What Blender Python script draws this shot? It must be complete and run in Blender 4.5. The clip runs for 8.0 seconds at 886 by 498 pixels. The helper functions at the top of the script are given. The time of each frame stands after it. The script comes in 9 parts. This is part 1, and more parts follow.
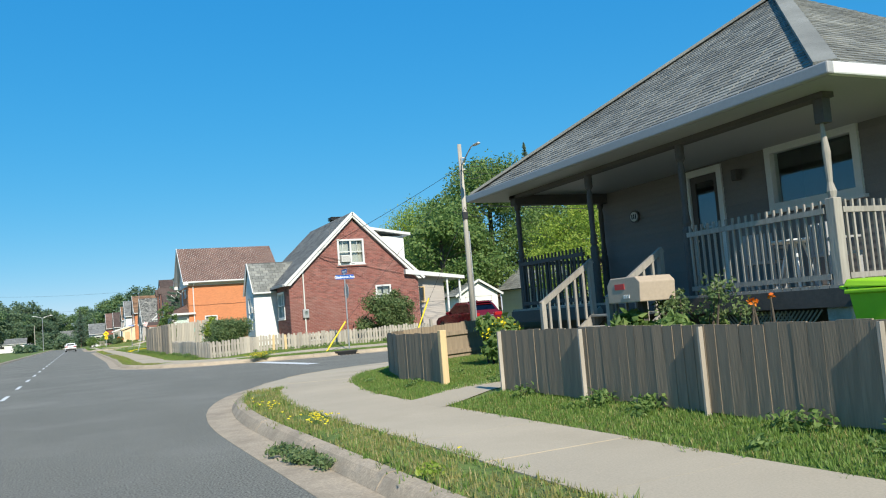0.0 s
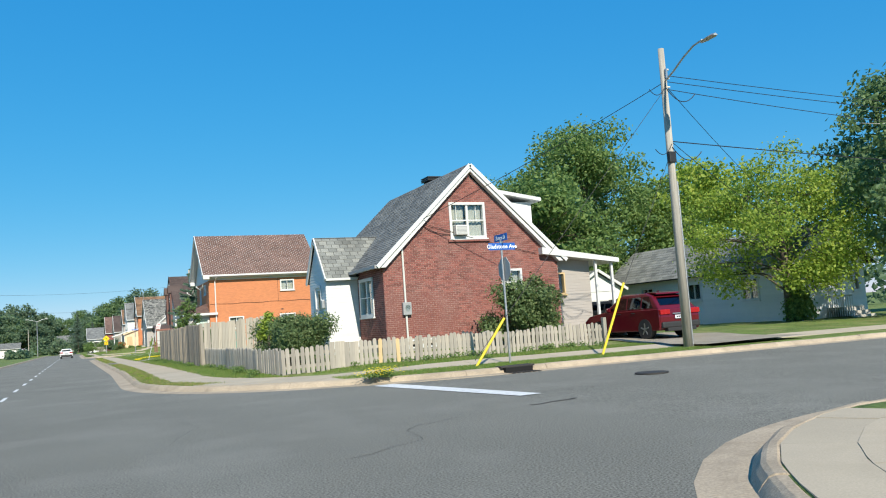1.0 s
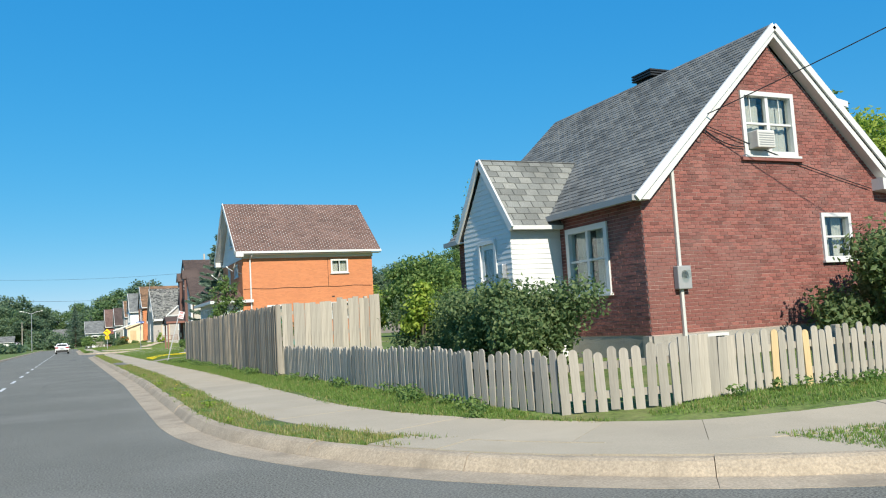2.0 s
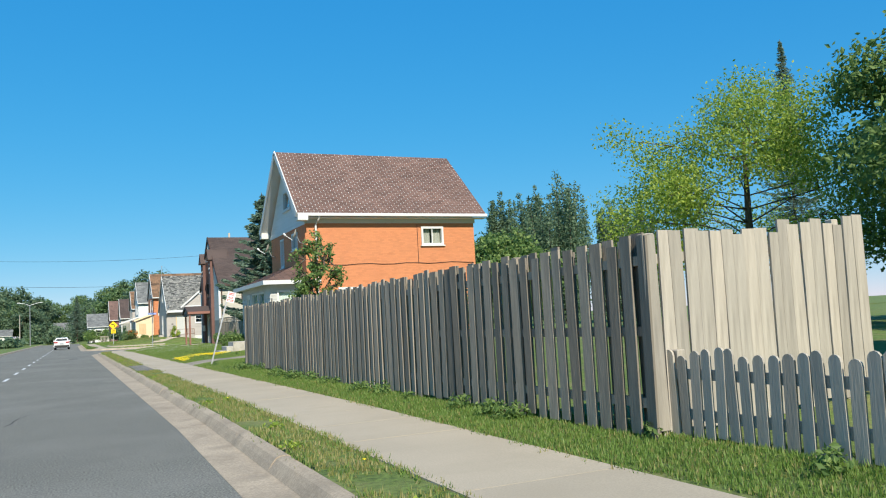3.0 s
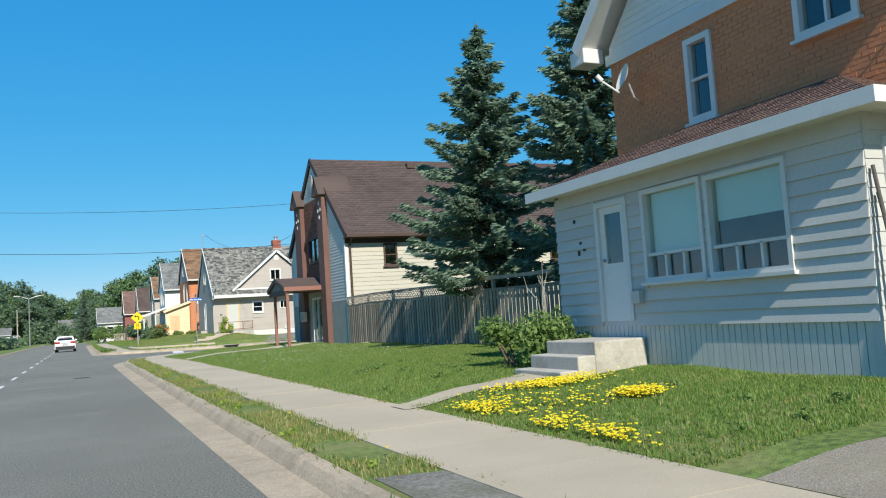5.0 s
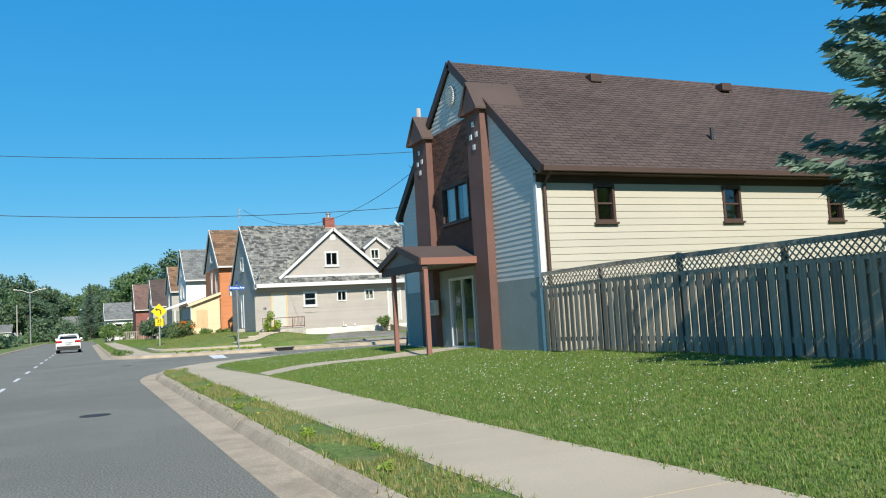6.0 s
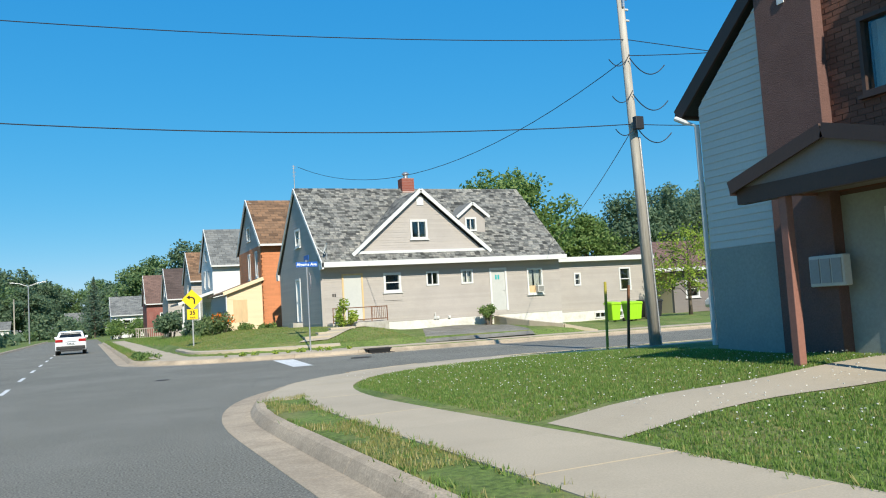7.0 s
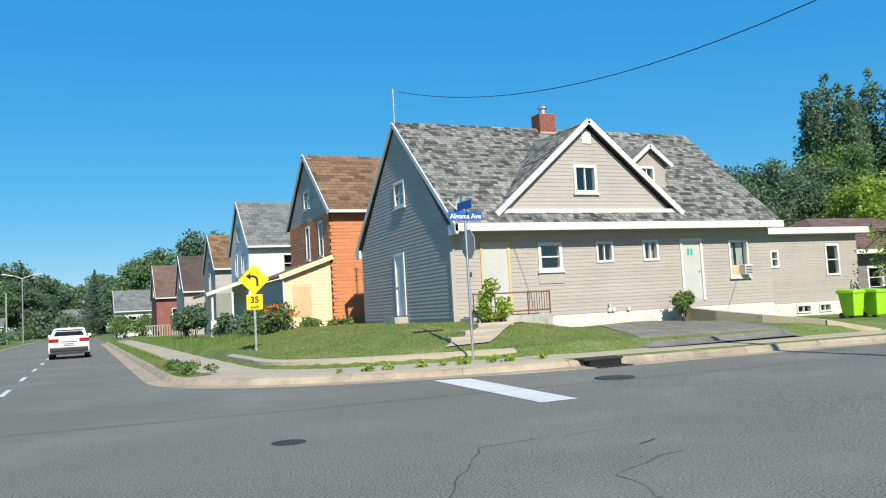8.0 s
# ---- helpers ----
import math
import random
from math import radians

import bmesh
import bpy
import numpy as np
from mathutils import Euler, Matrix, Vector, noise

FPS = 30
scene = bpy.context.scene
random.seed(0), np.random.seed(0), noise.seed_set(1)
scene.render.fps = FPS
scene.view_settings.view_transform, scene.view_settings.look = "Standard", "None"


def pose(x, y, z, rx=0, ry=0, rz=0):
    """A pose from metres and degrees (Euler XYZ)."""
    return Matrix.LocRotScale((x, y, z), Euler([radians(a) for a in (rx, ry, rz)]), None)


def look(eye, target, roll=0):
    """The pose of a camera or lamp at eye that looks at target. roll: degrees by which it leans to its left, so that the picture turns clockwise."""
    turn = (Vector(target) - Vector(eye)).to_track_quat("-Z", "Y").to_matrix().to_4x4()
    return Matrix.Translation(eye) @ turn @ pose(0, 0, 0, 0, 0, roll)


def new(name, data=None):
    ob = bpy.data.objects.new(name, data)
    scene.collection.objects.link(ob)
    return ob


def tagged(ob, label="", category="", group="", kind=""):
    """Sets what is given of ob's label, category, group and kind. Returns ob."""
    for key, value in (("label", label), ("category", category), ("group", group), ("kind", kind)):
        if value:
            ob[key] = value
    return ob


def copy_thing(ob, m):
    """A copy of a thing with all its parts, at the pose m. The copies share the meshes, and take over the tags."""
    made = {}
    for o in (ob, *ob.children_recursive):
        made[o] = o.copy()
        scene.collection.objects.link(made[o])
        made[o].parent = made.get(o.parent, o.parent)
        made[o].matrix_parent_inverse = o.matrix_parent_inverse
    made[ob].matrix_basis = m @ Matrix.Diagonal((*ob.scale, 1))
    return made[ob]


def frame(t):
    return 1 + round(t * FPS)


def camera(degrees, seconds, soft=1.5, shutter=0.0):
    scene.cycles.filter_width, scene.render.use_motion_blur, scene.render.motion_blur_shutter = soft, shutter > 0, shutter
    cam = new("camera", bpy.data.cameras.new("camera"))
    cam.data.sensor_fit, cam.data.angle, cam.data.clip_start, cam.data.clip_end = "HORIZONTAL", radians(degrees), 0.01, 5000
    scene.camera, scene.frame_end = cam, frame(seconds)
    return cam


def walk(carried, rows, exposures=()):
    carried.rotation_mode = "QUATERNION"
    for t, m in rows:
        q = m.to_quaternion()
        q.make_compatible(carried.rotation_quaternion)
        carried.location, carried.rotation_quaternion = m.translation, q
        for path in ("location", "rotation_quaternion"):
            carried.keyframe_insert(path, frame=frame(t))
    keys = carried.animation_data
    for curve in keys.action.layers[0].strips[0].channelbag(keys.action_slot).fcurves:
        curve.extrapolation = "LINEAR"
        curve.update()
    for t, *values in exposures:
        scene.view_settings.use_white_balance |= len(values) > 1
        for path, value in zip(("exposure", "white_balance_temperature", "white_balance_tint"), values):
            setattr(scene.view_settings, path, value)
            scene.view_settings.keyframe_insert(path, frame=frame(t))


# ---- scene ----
# The camera: a phone held behind the windscreen of a car that drives along +y, turned to the houses on its right.
cam = camera(57.15, 8.0, soft=1.1)
# seconds, x, y, z in metres; yaw, pitch and roll in degrees
PATH = [
    (0.0, -0.336, -1.476, 1.367, -24.60, 4.59, -4.56),
    (0.2, -0.311, 1.594, 1.377, -24.48, 4.71, -4.44),
    (0.5, -0.273, 6.198, 1.385, -24.56, 4.80, -4.16),
    (1.0, -0.212, 13.880, 1.395, -24.74, 5.16, -4.12),
    (1.3, -0.175, 18.480, 1.401, -24.81, 5.20, -3.98),
    (1.5, -0.149, 21.539, 1.411, -24.88, 5.19, -3.87),
    (1.7, -0.124, 24.594, 1.416, -24.97, 5.12, -3.67),
    (2.0, -0.085, 29.164, 1.415, -24.82, 5.08, -3.43),
    (2.2, -0.059, 32.201, 1.413, -24.70, 5.15, -3.47),
    (3.3, 0.063, 48.823, 1.422, -24.67, 4.71, -2.94),
    (3.5, 0.070, 51.818, 1.421, -24.62, 4.60, -3.10),
    (3.8, 0.075, 56.307, 1.418, -24.57, 4.50, -3.25),
    (4.0, 0.075, 59.295, 1.415, -24.50, 4.46, -3.43),
    (4.3, 0.072, 63.774, 1.410, -24.48, 4.46, -3.46),
    (4.5, 0.067, 66.757, 1.407, -24.44, 4.44, -3.58),
    (4.8, 0.058, 71.223, 1.402, -24.20, 4.30, -3.78),
    (5.0, 0.050, 74.193, 1.401, -24.32, 4.47, -3.76),
    (5.2, 0.041, 77.160, 1.401, -24.18, 4.56, -3.64),
    (6.3, -0.102, 93.084, 1.448, -24.01, 4.42, -3.25),
    (6.5, -0.142, 95.910, 1.432, -23.93, 4.32, -3.39),
    (6.8, -0.205, 100.144, 1.416, -23.93, 4.42, -3.53),
    (7.0, -0.247, 102.961, 1.407, -23.87, 4.27, -3.55),
    (7.4, -0.331, 108.576, 1.392, -23.93, 4.03, -3.42),
    (7.5, -0.353, 109.978, 1.389, -23.86, 4.19, -3.42),
    (7.8, -0.417, 114.178, 1.375, -23.91, 4.24, -3.30),
    (8.0, -0.460, 116.974, 1.359, -23.92, 4.28, -3.23),
]


def along(x, y, z, yaw, pitch, roll):
    a, b = radians(yaw), radians(pitch)
    return look((x, y, z), (x - math.sin(a) * math.cos(b), y + math.cos(a) * math.cos(b), z + math.sin(b)), roll)


walk(cam, [(row[0], along(*row[1:])) for row in PATH])

# ---- world, sun, exposure ----
SUN_TO = Vector((-0.1, -1.0, 0.77)).normalized()
world = bpy.data.worlds.new("world")
scene.world = world
world.use_nodes = True
wn = world.node_tree.nodes
sky = wn.new("ShaderNodeTexSky")
sky.sky_type = "NISHITA"
sky.sun_disc = False
sky.sun_elevation = math.asin(SUN_TO.z)
sky.sun_rotation = math.atan2(SUN_TO.x, SUN_TO.y)
sky.altitude = 2000
sky.air_density = 1.0
sky.dust_density = 0.0
sky.ozone_density = 9.0
wn["Background"].inputs["Strength"].default_value = 0.15
tone = wn.new("ShaderNodeHueSaturation")
tone.inputs["Saturation"].default_value = 1.45
tone.inputs["Hue"].default_value = 0.492
tone.inputs["Value"].default_value = 1.27
softened = wn.new("ShaderNodeGamma")
softened.inputs["Gamma"].default_value = 0.6
split, joined = wn.new("ShaderNodeSeparateColor"), wn.new("ShaderNodeCombineColor")
join = world.node_tree.links.new
join(sky.outputs["Color"], softened.inputs["Color"])
join(softened.outputs["Color"], tone.inputs["Color"])
join(tone.outputs["Color"], split.inputs["Color"])
for channel, power, gain in (("Red", 1.06, 0.69), ("Green", 0.74, 0.92), ("Blue", 0.4, 1.68)):
    steep, scaled = wn.new("ShaderNodeMath"), wn.new("ShaderNodeMath")
    steep.operation, scaled.operation = "POWER", "MULTIPLY"
    steep.inputs[1].default_value, scaled.inputs[1].default_value = power, gain
    join(split.outputs[channel], steep.inputs[0])
    join(steep.outputs[0], scaled.inputs[0])
    join(scaled.outputs[0], joined.inputs[channel])
join(joined.outputs["Color"], wn["Background"].inputs["Color"])
sun = new("sun", bpy.data.lights.new("sun", "SUN"))
sun.data.energy = 3.3
sun.data.angle = radians(0.53)
sun.data.color = (1.0, 0.94, 0.8)
sun.matrix_world = look((0, 0, 60), Vector((0, 0, 60)) - SUN_TO)
scene.view_settings.exposure = 0.93

# ---- materials ----
def ramp(nt, fac, stops):
    n = nt.nodes.new("ShaderNodeValToRGB")
    el = n.color_ramp.elements
    while len(el) < len(stops):
        el.new(0.5)
    for e, (p, c) in zip(el, stops):
        e.position, e.color = p, (*c, 1)
    nt.links.new(fac, n.inputs["Fac"])
    return n.outputs["Color"]


def shade(c, k):
    return tuple(min(1, v * k) for v in c)


def material(name, colour, rough=0.8, vary=0.18, grain=30.0, coarse=0.8, bump=0.15, bump_scale=None, metal=0.0,
             per="none", spread=0.25, stain=None, stain_scale=1.3, stain_amount=0.35, spec=0.4, stretch=(1, 1, 1), second=None, broad=None):
    """A procedural surface: two scales of variation, stains, relief; per: 'object' or 'island' for pieces that differ."""
    m = bpy.data.materials.new(name)
    m.use_nodes = True
    nt = m.node_tree
    b = nt.nodes["Principled BSDF"]
    L = nt.links.new
    co = nt.nodes.new("ShaderNodeTexCoord").outputs["Object"]
    mp = nt.nodes.new("ShaderNodeMapping")
    mp.inputs["Scale"].default_value = stretch
    L(co, mp.inputs["Vector"])
    co = mp.outputs["Vector"]

    def noise_tex(scale, detail=4.0, rgh=0.6):
        n = nt.nodes.new("ShaderNodeTexNoise")
        n.inputs["Scale"].default_value, n.inputs["Detail"].default_value, n.inputs["Roughness"].default_value = scale, detail, rgh
        L(co, n.inputs["Vector"])
        return n.outputs["Fac"]

    fine, big = noise_tex(grain), noise_tex(coarse, 3)
    base = ramp(nt, fine, [(0.3, shade(colour, 1 - vary)), (0.7, shade(second or colour, 1 + vary))])

    def mix(mode, fac, a, bb):
        n = nt.nodes.new("ShaderNodeMix")
        n.data_type, n.blend_type = "RGBA", mode
        if isinstance(fac, float):
            n.inputs[0].default_value = fac
        else:
            L(fac, n.inputs[0])
        L(a, n.inputs[6])
        if isinstance(bb, tuple):
            n.inputs[7].default_value = (*bb, 1)
        else:
            L(bb, n.inputs[7])
        return n.outputs[2]

    low = ramp(nt, big, [(0.3, (1 - (broad or vary),) * 3), (0.7, (1 + (broad or vary) * 0.3,) * 3)])
    base = mix("MULTIPLY", 0.8, base, low)
    if per != "none":
        if per == "object":
            r = nt.nodes.new("ShaderNodeObjectInfo").outputs["Random"]
        else:
            r = nt.nodes.new("ShaderNodeNewGeometry").outputs["Random Per Island"]
        base = mix("MULTIPLY", 1.0, base, ramp(nt, r, [(0.0, (1 - spread,) * 3), (0.5, (1, 1, 1)), (1.0, (1 + spread * 0.6, 1 + spread * 0.5, 1 + spread * 0.4))]))
    if stain:
        s = noise_tex(stain_scale, 6, 0.65)
        f = ramp(nt, s, [(0.48, (0, 0, 0)), (0.68, (stain_amount,) * 3)])
        base = mix("MIX", f, base, stain)
    L(base, b.inputs["Base Color"])
    b.inputs["Metallic"].default_value = metal
    b.inputs["Specular IOR Level"].default_value = spec
    rr = ramp(nt, fine, [(0.2, (max(0.05, rough - 0.12),) * 3), (0.8, (min(1, rough + 0.1),) * 3)])
    L(rr, b.inputs["Roughness"])
    if bump > 0:
        bp = nt.nodes.new("ShaderNodeBump")
        bp.inputs["Strength"].default_value, bp.inputs["Distance"].default_value = bump, 0.02
        L(noise_tex(bump_scale or grain, 5), bp.inputs["Height"])
        L(bp.outputs["Normal"], b.inputs["Normal"])
    return m


def glass_material(name, tint=(0.88, 0.92, 0.9), gloss_tint=(0.9, 0.95, 1.0)):
    m = bpy.data.materials.new(name)
    m.use_nodes = True
    nt = m.node_tree
    nt.nodes.remove(nt.nodes["Principled BSDF"])
    out = nt.nodes["Material Output"]
    t, g, f, pw, ad, mx = (nt.nodes.new("ShaderNode" + k) for k in ("BsdfTransparent", "BsdfGlossy", "LayerWeight", "Math", "Math", "MixShader"))
    t.inputs["Color"].default_value = (*tint, 1)
    g.inputs["Color"].default_value = (*gloss_tint, 1)
    g.inputs["Roughness"].default_value = 0.03
    f.inputs["Blend"].default_value = 0.5
    pw.operation, ad.operation = "POWER", "MULTIPLY_ADD"
    pw.inputs[1].default_value = 4.0
    ad.inputs[1].default_value, ad.inputs[2].default_value = 0.85, 0.06
    nt.links.new(f.outputs["Facing"], pw.inputs[0])
    nt.links.new(pw.outputs[0], ad.inputs[0])
    nt.links.new(ad.outputs[0], mx.inputs[0])
    nt.links.new(t.outputs[0], mx.inputs[1])
    nt.links.new(g.outputs[0], mx.inputs[2])
    nt.links.new(mx.outputs[0], out.inputs["Surface"])
    return m


def leaf_material(name, a, b, c, light=0.35):
    """Leaves that differ from one to the next, and let some light through."""
    m = bpy.data.materials.new(name)
    m.use_nodes = True
    nt = m.node_tree
    p = nt.nodes["Principled BSDF"]
    r = nt.nodes.new("ShaderNodeNewGeometry").outputs["Random Per Island"]
    col = ramp(nt, r, [(0.0, a), (0.55, b), (1.0, c)])
    nt.links.new(col, p.inputs["Base Color"])
    p.inputs["Roughness"].default_value = 0.55
    p.inputs["Specular IOR Level"].default_value = 0.35
    tr = nt.nodes.new("ShaderNodeBsdfTranslucent")
    nt.links.new(col, tr.inputs["Color"])
    mx = nt.nodes.new("ShaderNodeMixShader")
    mx.inputs[0].default_value = light
    nt.links.new(p.outputs[0], mx.inputs[1])
    nt.links.new(tr.outputs[0], mx.inputs[2])
    nt.links.new(mx.outputs[0], nt.nodes["Material Output"].inputs["Surface"])
    return m


M = {}
M["asphalt"] = material("asphalt", (0.203, 0.197, 0.168), 0.95, 0.75, 48, 0.18, 0.7, 90, stain=(0.29, 0.28, 0.245), stain_scale=0.33, stain_amount=0.4, spec=0.15, broad=0.14)
M["asphalt_dark"] = material("dark_asphalt", (0.09, 0.087, 0.083), 0.95, 0.3, 40, 0.6, 0.6, 90, spec=0.15)
M["gutter"] = material("gutter_concrete", (0.455, 0.365, 0.262), 0.9, 0.24, 40, 0.6, 0.6, 60, stain=(0.235, 0.19, 0.135), stain_scale=1.6, stain_amount=0.6)
M["walkway"] = material("walkway_concrete", (0.47, 0.395, 0.29), 0.9, 0.12, 60, 0.5, 0.25, 120, per="object", spread=0.05, stain=(0.38, 0.315, 0.225), stain_scale=0.9, stain_amount=0.45)
M["concrete"] = material("concrete", (0.46, 0.43, 0.38), 0.9, 0.15, 30, 0.9, 0.12, 80, stain=(0.26, 0.23, 0.18), stain_scale=2.6, stain_amount=0.6)
M["soil"] = material("turf", (0.105, 0.165, 0.03), 0.95, 0.4, 14, 0.5, 0.8, 60, second=(0.15, 0.21, 0.045), stain=(0.27, 0.24, 0.1), stain_scale=0.8, stain_amount=0.68)
M["gravel"] = material("gravel", (0.35, 0.3, 0.235), 0.95, 0.3, 60, 1.0, 0.8, 90, stain=(0.27, 0.25, 0.14), stain_scale=1.1)
M["worn_asphalt"] = material("worn_pale_asphalt", (0.25, 0.235, 0.205), 0.95, 0.4, 30, 0.9, 0.9, 60, stain=(0.14, 0.14, 0.08), stain_scale=2.2, stain_amount=0.6, spec=0.15)
M["paint_white"] = material("road_paint", (0.72, 0.72, 0.7), 0.75, 0.15, 60, 1.0, 0.3, 120, stain=(0.3, 0.3, 0.3), stain_scale=7, stain_amount=0.5)
M["iron"] = material("cast_iron", (0.07, 0.065, 0.06), 0.7, 0.3, 40, 2, 0.4, metal=0.5)
M["dark"] = material("painted_hole_shade", (0.012, 0.012, 0.012), 0.95, 0.1, 10, 1, 0.0)
M["white_trim"] = material("white_paint", (0.64, 0.64, 0.62), 0.55, 0.05, 40, 1.2, 0.08, stain=(0.5, 0.47, 0.42), stain_scale=2.4, stain_amount=0.25)
M["aluminium"] = material("grey_gutter_metal", (0.33, 0.33, 0.33), 0.5, 0.06, 30, 1, 0.05)
M["brown_trim"] = material("brown_trim", (0.075, 0.045, 0.035), 0.6, 0.12, 30, 1, 0.1)
M["glass"] = glass_material("window_glass")
M["glass_dark"] = glass_material("tinted_car_glass", (0.12, 0.13, 0.13))
M["blind"] = material("pale_blind", (0.72, 0.78, 0.72), 0.8, 0.05, 20, 1, 0.05)
M["curtain"] = material("curtain_cloth", (0.46, 0.44, 0.4), 0.9, 0.1, 30, 2, 0.2, stretch=(6, 6, 0.6))
# Dark colour of the shallow boxes that stand in for unlit rooms.
M["interior"] = material("dark_backing", (0.12, 0.11, 0.1), 0.9, 0.1, 8, 1, 0.0)
M["shingle_grey"] = material("grey_shingle", (0.24, 0.245, 0.225), 0.95, 0.4, 90, 0.8, 0.5, 150, per="island", spread=0.32)
M["shingle_slate"] = material("blue_grey_shingle", (0.19, 0.195, 0.188), 0.95, 0.28, 90, 0.8, 0.5, 150, per="island", spread=0.34)
M["shingle_old"] = material("weathered_shingle", (0.24, 0.24, 0.22), 0.95, 0.35, 40, 0.8, 0.6, 100, per="island", spread=0.8, stain=(0.06, 0.06, 0.06), stain_scale=2.2, stain_amount=0.6)
M["shingle_brown"] = material("brown_shingle", (0.18, 0.11, 0.09), 0.95, 0.28, 90, 0.5, 0.5, 150, per="island", spread=0.22)
M["shingle_dark"] = material("dark_brown_shingle", (0.095, 0.068, 0.06), 0.95, 0.3, 90, 0.5, 0.5, 150, per="island", spread=0.2)
M["roof_felt"] = material("dark_roof_felt", (0.05, 0.05, 0.048), 0.95, 0.2, 40, 1, 0.3)
M["shingle_rust"] = material("patchy_brown_shingle", (0.22, 0.13, 0.075), 0.95, 0.35, 60, 0.8, 0.6, 120, per="island", spread=0.45)
M["brick_red"] = material("red_brick", (0.245, 0.088, 0.072), 0.9, 0.22, 45, 0.7, 0.35, 90, per="island", spread=0.34, second=(0.265, 0.1, 0.082), stain=(0.33, 0.2, 0.17), stain_scale=1.1, stain_amount=0.3)
M["mortar_red"] = material("pinkish_mortar", (0.48, 0.34, 0.29), 0.95, 0.2, 60, 0.8, 0.4)
M["brick_orange"] = material("orange_painted_brick", (0.585, 0.228, 0.1), 0.75, 0.08, 45, 0.5, 0.25, 90, per="island", spread=0.09, stain=(0.53, 0.2, 0.096), stain_scale=0.9, stain_amount=0.4)
M["mortar_orange"] = material("orange_painted_mortar", (0.56, 0.217, 0.097), 0.85, 0.1, 60, 0.8, 0.3)
M["brick_dark"] = material("brown_brick", (0.2, 0.085, 0.055), 0.9, 0.25, 45, 0.8, 0.4, per="island", spread=0.4)
M["mortar_dark"] = material("brown_mortar", (0.12, 0.07, 0.055), 0.95, 0.2, 60, 0.8, 0.4)
M["stucco"] = material("foundation_stucco", (0.36, 0.33, 0.29), 0.95, 0.15, 40, 1.1, 0.4, 90, stain=(0.22, 0.19, 0.15), stain_scale=1.6)
M["stucco_white"] = material("whitewashed_foundation", (0.7, 0.67, 0.62), 0.95, 0.1, 40, 1.1, 0.4, 90, stain=(0.35, 0.33, 0.27), stain_scale=2.2, stain_amount=0.6)
M["siding_white"] = material("white_siding", (0.7, 0.7, 0.68), 0.6, 0.05, 30, 0.7, 0.06, per="object", spread=0.05, stain=(0.52, 0.51, 0.48), stain_scale=1.1, stain_amount=0.2)
M["siding_dull"] = material("dull_white_siding", (0.53, 0.525, 0.5), 0.65, 0.06, 30, 0.7, 0.08, per="object", spread=0.08, stain=(0.42, 0.41, 0.38), stain_scale=1.3, stain_amount=0.35)
M["siding_grey"] = material("warm_grey_siding", (0.41, 0.37, 0.335), 0.65, 0.06, 30, 0.7, 0.08, per="object", spread=0.06, stain=(0.33, 0.295, 0.265), stain_scale=1.0, stain_amount=0.3)
M["siding_cream"] = material("cream_siding", (0.475, 0.445, 0.375), 0.65, 0.05, 30, 0.7, 0.06, per="object", spread=0.05)
M["siding_pale"] = material("pale_grey_siding", (0.58, 0.57, 0.53), 0.65, 0.05, 30, 0.7, 0.06, per="object", spread=0.05)
M["siding_taupe"] = material("taupe_siding", (0.2, 0.178, 0.168), 0.75, 0.08, 30, 0.7, 0.1, per="object", spread=0.08)
M["siding_peach"] = material("pale_peach_siding", (0.74, 0.58, 0.38), 0.7, 0.05, 30, 0.7, 0.06, per="object", spread=0.04)
M["parging"] = material("grey_green_parging", (0.31, 0.33, 0.3), 0.9, 0.1, 20, 0.8, 0.25, 60, stain=(0.24, 0.25, 0.23), stain_scale=1.0)
M["stucco_brown"] = material("brown_stucco", (0.165, 0.088, 0.073), 0.9, 0.2, 40, 0.8, 0.7, 50, stain=(0.205, 0.118, 0.1), stain_scale=1.5)
M["board_brown"] = material("reddish_brown_board", (0.27, 0.125, 0.095), 0.75, 0.12, 30, 0.8, 0.15)
M["fence_grey"] = material("weathered_fence_wood", (0.335, 0.288, 0.228), 0.9, 0.25, 20, 1.0, 0.4, 45, per="object", spread=0.4, stretch=(1, 1, 0.08), stain=(0.22, 0.19, 0.16), stain_scale=3.5, stain_amount=0.5)
M["fence_pale"] = material("silvery_fence_wood", (0.41, 0.37, 0.31), 0.9, 0.2, 20, 1.0, 0.35, 45, per="object", spread=0.25, stretch=(1, 1, 0.08), stain=(0.28, 0.23, 0.17), stain_scale=3.5, stain_amount=0.4)
M["fence_brown"] = material("brown_fence_wood", (0.285, 0.222, 0.155), 0.85, 0.22, 20, 1.0, 0.35, 45, per="object", spread=0.1, stretch=(1, 1, 0.08), stain=(0.2, 0.15, 0.1), stain_scale=2.0, stain_amount=0.4)
M["wood_new"] = material("pale_new_wood", (0.62, 0.45, 0.24), 0.8, 0.12, 20, 1.0, 0.25, 45, per="object", spread=0.12, stretch=(1, 1, 0.08))
M["wood_pole"] = material("grey_pole_wood", (0.43, 0.395, 0.335), 0.9, 0.25, 18, 1.2, 0.5, 40, stretch=(1, 1, 0.05), stain=(0.2, 0.17, 0.14), stain_scale=2.5)
M["deck_wood"] = material("worn_pale_deck_wood", (0.33, 0.305, 0.265), 0.85, 0.2, 20, 1.2, 0.35, 45, per="object", spread=0.12, stretch=(1, 1, 0.08))
M["deck_dark"] = material("dark_wood", (0.09, 0.08, 0.073), 0.8, 0.15, 20, 1, 0.2)
M["galvanised"] = material("galvanised_steel", (0.5, 0.5, 0.5), 0.45, 0.12, 25, 2, 0.08, metal=0.8)
M["rust"] = material("rusty_steel", (0.2, 0.085, 0.04), 0.85, 0.3, 30, 2, 0.4)
